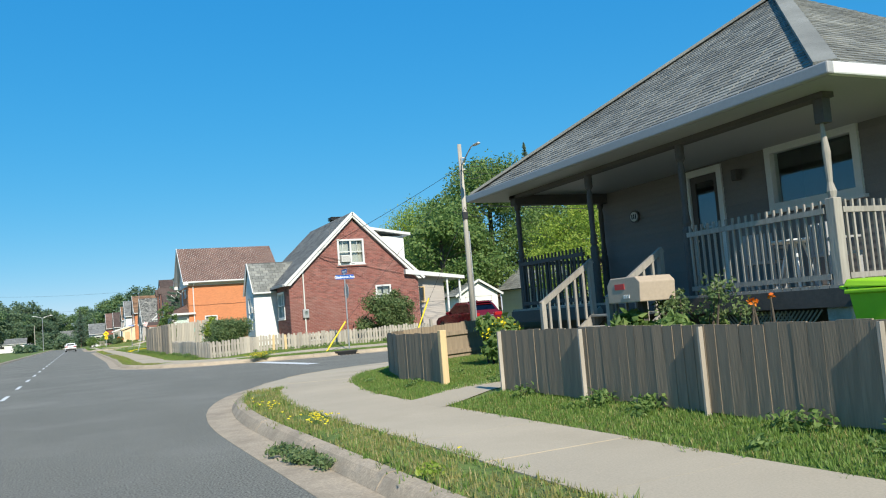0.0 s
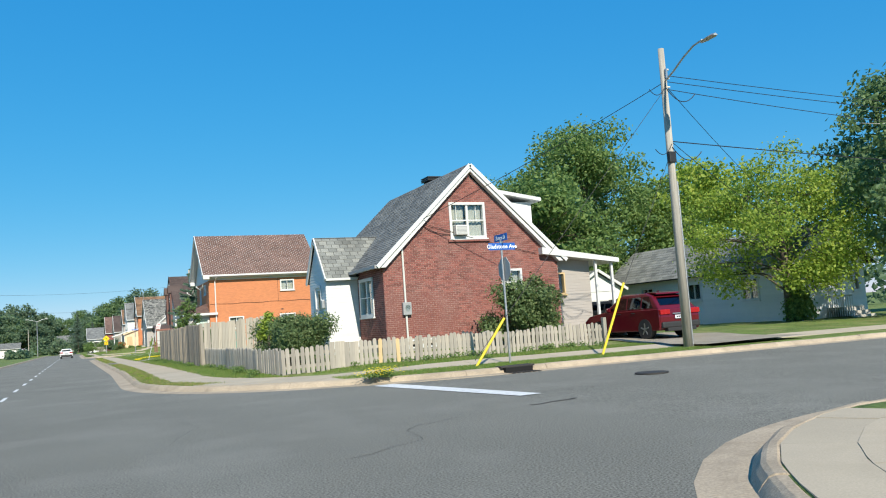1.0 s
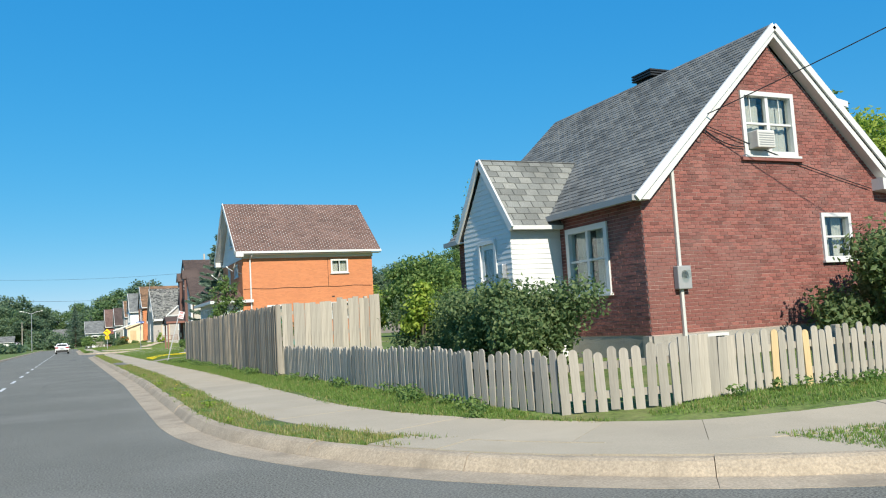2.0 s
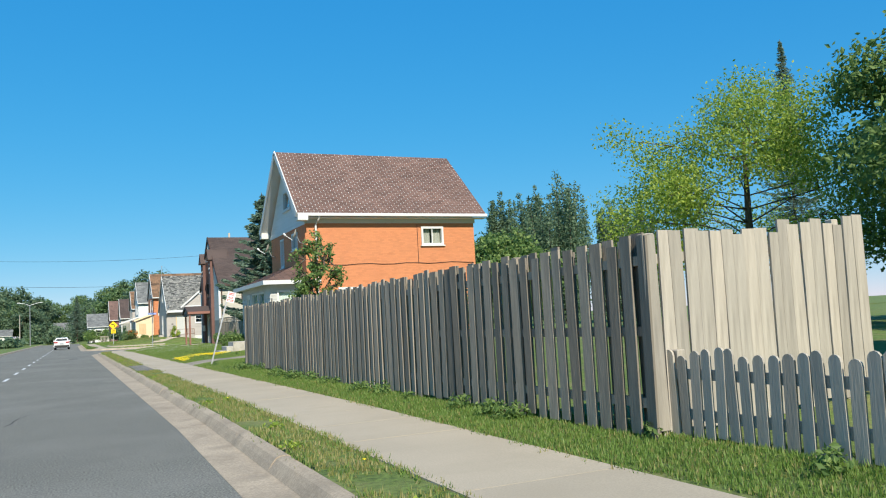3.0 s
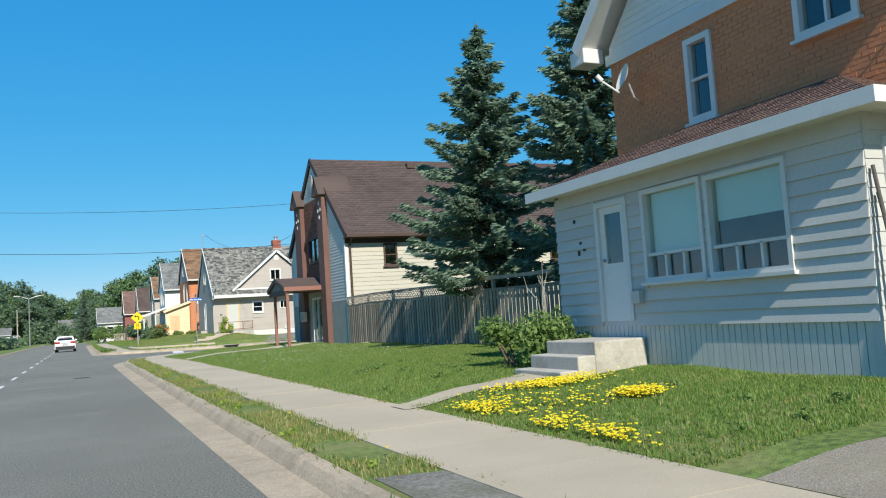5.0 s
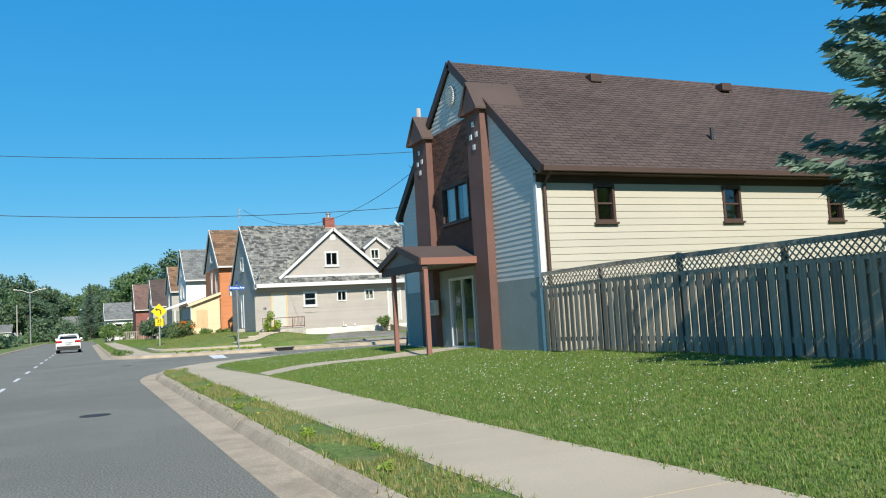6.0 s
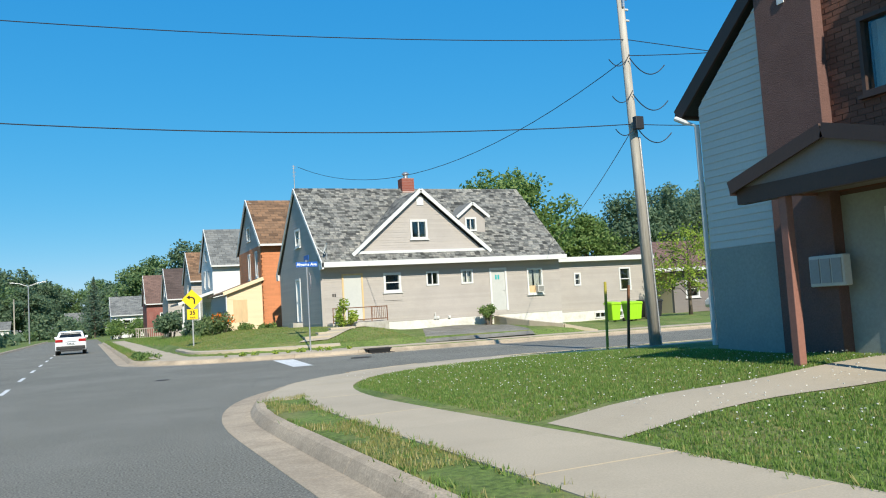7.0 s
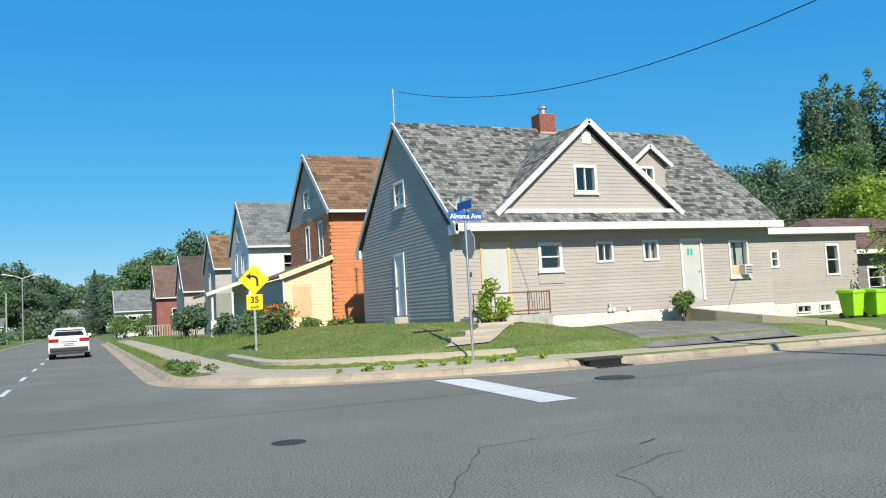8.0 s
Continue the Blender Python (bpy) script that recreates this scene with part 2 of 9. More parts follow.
M["sign_blue"] = material("blue_sign", (0.02, 0.11, 0.42), 0.4, 0.04, 20, 1, 0.02)
M["sign_white"] = material("white_lettering", (0.85, 0.85, 0.85), 0.4, 0.02, 20, 1, 0.0)
M["sign_yellow"] = material("yellow_sign", (0.86, 0.56, 0.01), 0.45, 0.04, 20, 1, 0.02)
M["sign_black"] = material("black_lettering", (0.012, 0.012, 0.012), 0.5, 0.02, 20, 1, 0.0)
M["sign_red"] = material("red_lettering", (0.55, 0.05, 0.045), 0.5, 0.05, 20, 1, 0.0)
M["sign_pale"] = material("faded_white_sign", (0.78, 0.7, 0.68), 0.5, 0.06, 20, 2, 0.02)
M["guard_yellow"] = material("yellow_plastic", (0.85, 0.62, 0.03), 0.5, 0.06, 20, 2, 0.03)
M["guard_mustard"] = material("dark_mustard_plastic", (0.4, 0.34, 0.05), 0.6, 0.12, 20, 2, 0.03)
M["bin_green"] = material("lime_plastic", (0.32, 0.62, 0.02), 0.45, 0.04, 20, 2, 0.03)
M["bin_black"] = material("black_plastic", (0.025, 0.025, 0.026), 0.5, 0.08, 20, 2, 0.03)
M["tan_plastic"] = material("tan_plastic", (0.42, 0.34, 0.26), 0.6, 0.07, 20, 2, 0.05)
M["wire"] = material("black_cable", (0.02, 0.02, 0.022), 0.6, 0.1, 20, 2, 0.0)
M["teal"] = material("teal_tarpaulin", (0.02, 0.33, 0.27), 0.6, 0.1, 12, 2, 0.15)
M["plywood"] = material("plywood_board", (0.62, 0.44, 0.25), 0.85, 0.1, 12, 2, 0.15, stretch=(1, 1, 0.15))
M["door_grey"] = material("pale_grey_door", (0.5, 0.5, 0.47), 0.6, 0.06, 20, 1, 0.05, stain=(0.38, 0.38, 0.36), stain_scale=2)
M["teal_paint"] = material("teal_paint", (0.02, 0.36, 0.36), 0.6, 0.05, 20, 1, 0.0)
M["chimney_brick"] = material("chimney_brick", (0.28, 0.08, 0.055), 0.9, 0.25, 30, 1, 0.4, per="island", spread=0.3)
M["bark"] = material("tree_bark", (0.12, 0.095, 0.07), 0.95, 0.3, 14, 2, 0.8, 30, stretch=(1, 1, 0.25))
M["birch"] = material("birch_bark", (0.58, 0.54, 0.48), 0.85, 0.2, 14, 2, 0.4, 30, stain=(0.1, 0.09, 0.08), stain_scale=6, stain_amount=0.8)
M["car_white"] = material("white_car_paint", (0.75, 0.75, 0.75), 0.2, 0.01, 5, 1, 0.0, spec=0.6)
M["car_red"] = material("dark_red_car_paint", (0.11, 0.006, 0.012), 0.2, 0.02, 5, 1, 0.0, spec=0.6)
M["car_grey"] = material("silver_car_paint", (0.55, 0.55, 0.55), 0.25, 0.02, 5, 1, 0.0, spec=0.6)
M["tyre"] = material("tyre_rubber", (0.02, 0.02, 0.02), 0.85, 0.1, 30, 2, 0.1)
M["rim"] = material("alloy_rim", (0.45, 0.45, 0.46), 0.35, 0.05, 20, 2, 0.0, metal=0.8)
M["car_trim"] = material("black_car_trim", (0.03, 0.03, 0.03), 0.6, 0.05, 20, 2, 0.05)
M["lamp_red"] = material("red_lamp_plastic", (0.35, 0.01, 0.01), 0.25, 0.05, 20, 2, 0.0)
M["plate"] = material("number_plate", (0.7, 0.72, 0.75), 0.5, 0.03, 20, 2, 0.0)
M["leaf_maple"] = leaf_material("maple_leaves", (0.105, 0.185, 0.05), (0.18, 0.28, 0.078), (0.29, 0.385, 0.12), 0.5)
M["leaf_lime"] = leaf_material("yellow_green_leaves", (0.193, 0.294, 0.038), (0.319, 0.426, 0.0633), (0.483, 0.546, 0.101), 0.5)
M["leaf_dark"] = leaf_material("dark_leaves", (0.0955, 0.171, 0.0676), (0.164, 0.259, 0.101), (0.273, 0.369, 0.169), 0.5)
M["leaf_bush"] = leaf_material("shrub_leaves", (0.09, 0.15, 0.055), (0.155, 0.225, 0.085), (0.25, 0.3, 0.125), 0.45)
# Green pulled towards grey-blue: distance haze is put into the leaf colour.
M["leaf_far"] = leaf_material("hazy_far_leaves", (0.095, 0.16, 0.092), (0.155, 0.235, 0.132), (0.235, 0.315, 0.18), 0.5)
M["needle"] = leaf_material("spruce_needles", (0.1, 0.168, 0.122), (0.178, 0.27, 0.195), (0.275, 0.375, 0.265), 0.4)
M["grass"] = leaf_material("grass_blades", (0.14, 0.24, 0.045), (0.2, 0.315, 0.065), (0.29, 0.375, 0.11), 0.5)
M["grass_dry"] = leaf_material("half_dry_grass_blades", (0.25, 0.265, 0.07), (0.345, 0.325, 0.11), (0.475, 0.4, 0.19), 0.45)
M["petal_yellow"] = leaf_material("yellow_petals", (0.8, 0.6, 0.015), (0.9, 0.72, 0.03), (0.92, 0.8, 0.06), 0.3)
M["petal_orange"] = leaf_material("orange_petals", (0.7, 0.14, 0.01), (0.8, 0.2, 0.01), (0.85, 0.3, 0.02), 0.3)
M["petal_white"] = leaf_material("white_clover", (0.6, 0.6, 0.52), (0.7, 0.7, 0.62), (0.75, 0.75, 0.7), 0.3)


# ---- mesh helpers ----
def data_of(verts, faces, mat, smooth=False):
    me = bpy.data.meshes.new("mesh")
    me.from_pydata(verts, [], faces)
    me.materials.append(mat)
    if smooth:
        me.polygons.foreach_set("use_smooth", [True] * len(me.polygons))
    me.update()
    return me


class Build:
    """Collects vertices and faces of one mesh."""

    def __init__(self):
        self.v, self.f = [], []

    def prism(self, ring_a, ring_b, caps=True):
        n, k = len(ring_a), len(self.v)
        self.v += [tuple(p) for p in ring_a] + [tuple(p) for p in ring_b]
        for i in range(n):
            j = (i + 1) % n
            self.f.append((k + i, k + j, k + n + j, k + n + i))
        if caps:
            self.f.append(tuple(range(k + n - 1, k - 1, -1)))
            self.f.append(tuple(range(k + n, k + 2 * n)))
        return self

    def box(self, lo, hi):
        (a, b, c), (d, e, f) = lo, hi
        return self.prism([(a, b, c), (d, b, c), (d, e, c), (a, e, c)], [(a, b, f), (d, b, f), (d, e, f), (a, e, f)])

    def quad(self, *p):
        k = len(self.v)
        self.v += [tuple(q) for q in p]
        self.f.append(tuple(range(k, k + len(p))))
        return self

    def beam(self, a, b, width, height, up=(0, 0, 1)):
        """A bar from a to b."""
        a, b, up = Vector(a), Vector(b), Vector(up)
        d = (b - a).normalized()
        s = d.cross(up)
        s = (s if s.length > 1e-4 else d.cross(Vector((1, 0, 0)))).normalized()
        t = s.cross(d).normalized()
        ring = [s * (i * width / 2) + t * (j * height / 2) for i, j in ((-1, -1), (1, -1), (1, 1), (-1, 1))]
        return self.prism([a + r for r in ring], [b + r for r in ring])

    def tube(self, pts, radius, n=8):
        pts = [Vector(p) for p in pts]
        k, up = len(self.v), Vector((0.03, 0.02, 1))
        rad = radius if isinstance(radius, (list, tuple)) else [radius] * len(pts)
        for i, p in enumerate(pts):
            d = (pts[min(i + 1, len(pts) - 1)] - pts[max(i - 1, 0)]).normalized()
            s = d.cross(up if abs(d.z) < 0.95 else Vector((1, 0.02, 0))).normalized()
            t = s.cross(d)
            for q in range(n):
                w = 2 * math.pi * q / n
                self.v.append(tuple(p + (s * math.cos(w) + t * math.sin(w)) * rad[i]))
        for i in range(len(pts) - 1):
            for q in range(n):
                r = (q + 1) % n
                self.f.append((k + i * n + q, k + i * n + r, k + (i + 1) * n + r, k + (i + 1) * n + q))
        self.f.append(tuple(k + q for q in range(n - 1, -1, -1)))
        self.f.append(tuple(k + (len(pts) - 1) * n + q for q in range(n)))
        return self

    def lathe(self, base, profile, n=16):
        """Turns (radius, height) steps round the upright through base."""
        k = len(self.v)
        for r, h in profile:
            for q in range(n):
                w = 2 * math.pi * q / n
                self.v.append((base[0] + r * math.cos(w), base[1] + r * math.sin(w), base[2] + h))
        for i in range(len(profile) - 1):
            for q in range(n):
                r = (q + 1) % n
                self.f.append((k + i * n + q, k + i * n + r, k + (i + 1) * n + r, k + (i + 1) * n + q))
        self.f.append(tuple(k + q for q in range(n - 1, -1, -1)))
        self.f.append(tuple(k + (len(profile) - 1) * n + q for q in range(n)))
        return self

    def welded(self):
        """Joins what touches, and drops the faces inside."""
        at, again = {}, []
        for p in self.v:
            again.append(at.setdefault(tuple(round(c, 4) for c in p), len(at)))
        self.v = list(at)
        seen = {}
        for f in self.f:
            g = []
            for i in (again[k] for k in f):
                if i not in g:
                    g.append(i)
            if len(g) > 2:
                seen.setdefault(frozenset(g), []).append(tuple(g))
        self.f = [fs[0] for fs in seen.values() if len(fs) == 1]
        return self

    def bevelled(self, amount, segments=2):
        bm = bmesh.new()
        vs = [bm.verts.new(p) for p in self.v]
        for f in self.f:
            bm.faces.new([vs[i] for i in f])
        bmesh.ops.recalc_face_normals(bm, faces=bm.faces)
        sharp = [e for e in bm.edges if len(e.link_faces) == 2 and e.calc_face_angle(0) > 0.5]
        bmesh.ops.bevel(bm, geom=sharp, offset=amount, segments=segments, affect="EDGES", profile=0.5)
        bm.verts.index_update()
        self.v = [tuple(v.co) for v in bm.verts]
        self.f = [tuple(v.index for v in f.verts) for f in bm.faces]
        bm.free()
        return self


def outward(b):
    """Turns the faces of a closed shape so that they look out."""
    vol = 0.0
    for f in b.f:
        p = [Vector(b.v[i]) for i in f]
        for i in range(1, len(p) - 1):
            vol += p[0].dot(p[i].cross(p[i + 1]))
    if vol < 0:
        b.f = [tuple(reversed(f)) for f in b.f]


def put(name, b, mat, parent=None, label="", category="", group="", kind="", smooth=False):
    if mat.name.endswith("glass"):
        outward(b)
    ob = new(name, data_of(b.v, b.f, mat, smooth))
    if parent is not None:
        ob.parent = parent
        if parent.type == "EMPTY":
            ob.matrix_parent_inverse = parent.matrix_basis.inverted()
    return tagged(ob, label, category, group, kind)


def part(name, b, mat, parent, label="", smooth=False):
    return put(name, b, mat, parent, label, smooth=smooth)


def thing(name, at, label, category, group="", kind=""):
    e = new(name)
    e.empty_display_size = 0.2
    e.matrix_basis = Matrix.Translation(at)
    return tagged(e, label, category, group, kind)


class Face:
    """An upright wall plane. facing '-y': u is x; facing '-x': u is y; v is the height; w points out of the wall."""

    def __init__(self, facing, at):
        self.facing, self.at = facing, at

    def p(self, u, v, w):
        if self.facing == "-y":
            return (u, self.at - w, v)
        if self.facing == "-x":
            return (self.at - w, u, v)
        if self.facing == "+y":
            return (u, self.at + w, v)
        return (self.at + w, u, v)

    def box(self, b, u0, u1, v0, v1, w0, w1):
        ring = [(u0, v0), (u1, v0), (u1, v1), (u0, v1)]
        return b.prism([self.p(u, v, w0) for u, v in ring], [self.p(u, v, w1) for u, v in ring])

    def trap(self, b, a0, a1, b0, b1, v0, v1, w0, w1, w2=None):
        """A slab between heights v0 and v1 that spans a0..a1 below and b0..b1 above; w1 out below, w2 above."""
        w2 = w1 if w2 is None else w2
        return b.prism([self.p(a0, v0, w0), self.p(a1, v0, w0), self.p(b1, v1, w0), self.p(b0, v1, w0)],
                       [self.p(a0, v0, w1), self.p(a1, v0, w1), self.p(b1, v1, w2), self.p(b0, v1, w2)])


def cells(u0, u1, v0, v1, holes=(), lim=None):
    """The pieces of the band v0..v1 that holes leave over: (low left, low right, top left, top right)."""
    free = [(u0, u1)]
    vm = (v0 + v1) / 2
    for a, b, c, d in holes:
        if c < vm < d:
            free = [s for x, y in free for s in ((x, min(y, a)), (max(x, b), y)) if s[1] - s[0] > 0.005]
    out = []
    for x, y in free:
        if lim:
            (la, ra), (lb, rb) = lim(v0), lim(v1)
            q = (max(x, la), min(y, ra), max(x, lb), min(y, rb))
            if q[1] - q[0] < 0.01:
                continue
            if q[3] < q[2]:
                e = y if lb > y else (x if rb < x else (q[2] + q[3]) / 2)
                q = (q[0], q[1], e, e)
            out.append(q)
        else:
            out.append((x, y, x, y))
    return out


def gable(u_left, u_right, v_eave, u_peak, v_peak):
    """The limits of a gable wall at each height."""
    def lim(v):
        k = min(1, max(0, (v - v_eave) / (v_peak - v_eave)))
        return u_left + (u_peak - u_left) * k, u_right + (u_peak - u_right) * k
    return lim


def wall(face, u0, u1, v0, v1, holes, mat, parent, lim=None, thick=0.2, name="wall", extra=()):
    """A wall with its openings cut through."""
    cuts = sorted({v0, v1, *extra, *[h[2] for h in holes], *[h[3] for h in holes]})
    if lim:
        cuts += [v0 + 0.12 * i for i in range(1, int((v1 - v0) / 0.12))]
        cuts.sort()
    cuts = [c for c in cuts if v0 <= c <= v1]
    b = Build()
    across = sorted({u0, u1, *[h[0] for h in holes], *[h[1] for h in holes]})
    across = [u for u in across if u0 <= u <= u1]
    for a, c in zip(cuts, cuts[1:]):
        for p, r in zip(across, across[1:]):
            for q in cells(p, r, a, c, holes, lim):
                face.trap(b, q[0], q[1], q[2], q[3], a, c, -thick, 0)
    b.welded()
    return part(name, b, mat, parent)


def siding(face, u0, u1, v0, v1, holes, mat, parent, lim=None, row=0.115, lap=0.016, name="siding_board"):
    """Lapped boards, each one a piece."""
    n = max(1, round((v1 - v0) / row))
    h = (v1 - v0) / n
    for i in range(n):
        a = v0 + i * h
        for q in cells(u0, u1, a, a + h, holes, lim):
            b = Build()
            face.trap(b, q[0], q[1], q[2], q[3], a, a + h * 1.04, 0.0, lap, 0.005)
            part(name, b, mat, parent)


def bricks(face, u0, u1, v0, v1, holes, mat, parent, lim=None, length=0.2, course=0.075, gap=0.011, proud=0.009, near=None, limit=300, seed=1):
    """Brick courses in running bond. Bricks inside near (u0, u1, v0, v1) are pieces of their own, up to the limit; the rest is one mesh."""
    rng = random.Random(seed)
    rest, count = Build(), 0
    n = int((v1 - v0) / course)
    h = (v1 - v0) / n
    for i in range(n):
        a = v0 + i * h + gap / 2
        c = a + h - gap
        for q in cells(u0, u1, a, c, holes, lim):
            x, y = max(q[0], q[2]), min(q[1], q[3])
            s = math.floor(x / (length + gap)) * (length + gap) - (i % 2) * (length + gap) / 2
            while s < y:
                l, r = max(x, s), min(y, s + length)
                s += length + gap
                if r - l < 0.03:
                    continue
                w = proud + rng.uniform(-0.003, 0.004)
                single = near and count < limit and near[0] < (l + r) / 2 < near[1] and near[2] < a < near[3]
                b = Build() if single else rest
                k = len(b.v)
                b.v += [face.p(u, v, d) for d in (0.0, w) for u, v in ((l, a), (r, a), (r, c), (l, c))]
                b.f += [(k + 4, k + 5, k + 6, k + 7), (k, k + 1, k + 5, k + 4), (k + 1, k + 2, k + 6, k + 5), (k + 2, k + 3, k + 7, k + 6), (k + 3, k, k + 4, k + 7)]
                if single:
                    part("brick", b, mat, parent)
                    count += 1
    if rest.v:
        tagged(part("brickwork", rest, mat, parent), kind="stuff")


def shingles(corners, mat, parent, tab=0.32, row=0.15, thick=0.1, deck=None, seed=3, jitter=0.0):
    """A roof plane given by eave left, eave right, ridge right, ridge left, seen from outside: a deck and lapped tabs on it."""
    a, b, c, d = (Vector(p) for p in corners)
    nrm = (b - a).cross(d - a).normalized() if (d - a).length > 0.01 else (b - a).cross(c - a).normalized()
    rng = random.Random(seed)
    slab = Build()
    slab.prism([p - nrm * thick for p in (a, b, c, d)], [p for p in (a, b, c, d)])
    roof = part("roof_deck", slab, deck or M["roof_felt"], parent)
    along = (b - a).normalized()
    up = nrm.cross(along).normalized()
    length = (d - a).dot(up)
    n = max(1, round(length / row))
    s = Build()
    for i in range(n):
        lo, hi = i / n, min(1.0, (i + 1.12) / n)
        l0, r0, l1, r1 = a + (d - a) * lo, b + (c - b) * lo, a + (d - a) * hi, b + (c - b) * hi
        w0, w1 = (r0 - l0).length, (r1 - l1).length
        if w0 < 0.02:
            continue
        x = -(rng.random() if jitter else (i % 2) * 0.5) * tab
        while x < w0:
            e = x + tab * (1 + (rng.uniform(-0.35, 0.35) if jitter else 0))
            p, q = max(0.0, x), min(w0, e - 0.022)
            x = e
            if q - p < 0.02:
                continue
            off = (l1 - l0).dot(along)
            p1, q1 = min(max(p, off), off + w1), max(min(q, off + w1), off)
            lift = 0.014 + rng.uniform(0, 0.006)
            base, top = l0, l0 + up * (l1 - l0).dot(up)
            k = len(s.v)
            s.v += [tuple(v) for v in (base + along * p + nrm * lift, base + along * q + nrm * lift, top + along * q1 + nrm * 0.004, top + along * p1 + nrm * 0.004,
                                       base + along * p, base + along * q)]
            s.f += [(k, k + 1, k + 2, k + 3), (k + 4, k + 5, k + 1, k), (k + 4, k, k + 3), (k + 5, k + 2, k + 1)]
    tagged(part("shingling", s, mat, parent), kind="stuff")
    return roof


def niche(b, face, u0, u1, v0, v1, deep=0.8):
    """A dark box added behind an opening for the room: back, sides, floor, ceiling."""
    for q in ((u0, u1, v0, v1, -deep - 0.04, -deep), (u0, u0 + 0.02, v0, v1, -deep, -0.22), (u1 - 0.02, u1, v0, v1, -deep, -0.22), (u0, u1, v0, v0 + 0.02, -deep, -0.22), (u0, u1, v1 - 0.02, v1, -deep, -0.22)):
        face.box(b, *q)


def window(face, u0, u1, v0, v1, parent, style="double", trim="white_trim", out=0.05, frame=0.07, back="dark", sill=True, curtain=None, name="window"):
    """A window in an opening: frame, sash bars, panes, sill, and what hangs behind it."""
    b = Build()
    for d in (-0.12, out):
        for e in (0.0, frame):
            b.v += [tuple(face.p(u, v, d)) for u, v in ((u0 + e, v0 + e), (u1 - e, v0 + e), (u1 - e, v1 - e), (u0 + e, v1 - e))]
    for i in range(4):
        j = (i + 1) % 4
        b.f += [(8 + i, 8 + j, 12 + j, 12 + i), (i, 4 + i, 4 + j, j), (i, j, 8 + j, 8 + i), (4 + i, 12 + i, 12 + j, 4 + j)]
    w = part(name, b, M[trim], parent)
    iu0, iu1, iv0, iv1 = u0 + frame, u1 - frame, v0 + frame, v1 - frame
    um, vm, t = (iu0 + iu1) / 2, (iv0 + iv1) / 2, 0.022
    bars, panes = [], [(iu0, iu1, iv0, iv1)]
    if style == "double":
        bars, panes = [(iu0, iu1, vm - t, vm + t)], [(iu0, iu1, iv0, vm - t), (iu0, iu1, vm + t, iv1)]
    elif style == "slider":
        bars, panes = [(um - t, um + t, iv0, iv1)], [(iu0, um - t, iv0, iv1), (um + t, iu1, iv0, iv1)]
    elif style == "pair":
        bars = [(um - 2 * t, um + 2 * t, iv0, iv1), (iu0, um - 2 * t, vm - t, vm + t), (um + 2 * t, iu1, vm - t, vm + t)]
        panes = [(x, y, p, q) for x, y in ((iu0, um - 2 * t), (um + 2 * t, iu1)) for p, q in ((iv0, vm - t), (vm + t, iv1))]
    elif style == "low":
        vs = iv0 + (iv1 - iv0) * 0.27
        bars = [(iu0, iu1, vs - t, vs + t)] + [(iu0 + (iu1 - iu0) * k - t, iu0 + (iu1 - iu0) * k + t, iv0, vs) for k in (0.34, 0.67)]
        panes = [(iu0, iu1, vs + t, iv1)] + [(iu0 + (iu1 - iu0) * k / 3 + t, iu0 + (iu1 - iu0) * (k + 1) / 3 - t, iv0, vs - t) for k in range(3)]
    for q in bars:
        part("sash_bar", face.box(Build(), *q, -0.07, 0.012), M[trim], w)
    for q in panes:
        g = part("pane", face.box(Build(), *q, -0.05, -0.044), M["glass"], w)
        g.visible_shadow = False
    if sill:
        part("sill", face.box(Build(), u0 - 0.05, u1 + 0.05, v0 - 0.05, v0, -0.1, out + 0.05), M[trim], w)
    if curtain:
        b = Build()
        for side in (0, 1) if curtain == "curtain" else (2,):
            if side == 2:
                face.box(b, iu0 + 0.01, iu1 - 0.01, iv0 + (iv1 - iv0) * (0.28 if curtain == "full blind" else 0.55), iv1, -0.12, -0.11)
            else:
                n, x0, x1 = 7, (iu0, iu0 + (iu1 - iu0) * 0.44)[0] if side == 0 else iu1 - (iu1 - iu0) * 0.44, iu0 + (iu1 - iu0) * 0.44 if side == 0 else iu1
                for i in range(n):
                    p, q = x0 + (x1 - x0) * i / n, x0 + (x1 - x0) * (i + 1) / n
                    b.quad(face.p(p, iv0, -0.16 - 0.03 * (i % 2)), face.p(q, iv0, -0.16 - 0.03 * ((i + 1) % 2)), face.p(q, iv1, -0.16 - 0.03 * ((i + 1) % 2)), face.p(p, iv1, -0.16 - 0.03 * (i % 2)))
        part("curtain" if curtain == "curtain" else "blind", b, M["curtain" if curtain == "curtain" else "blind"], w)
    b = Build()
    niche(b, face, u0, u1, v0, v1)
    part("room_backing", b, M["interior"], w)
    return w


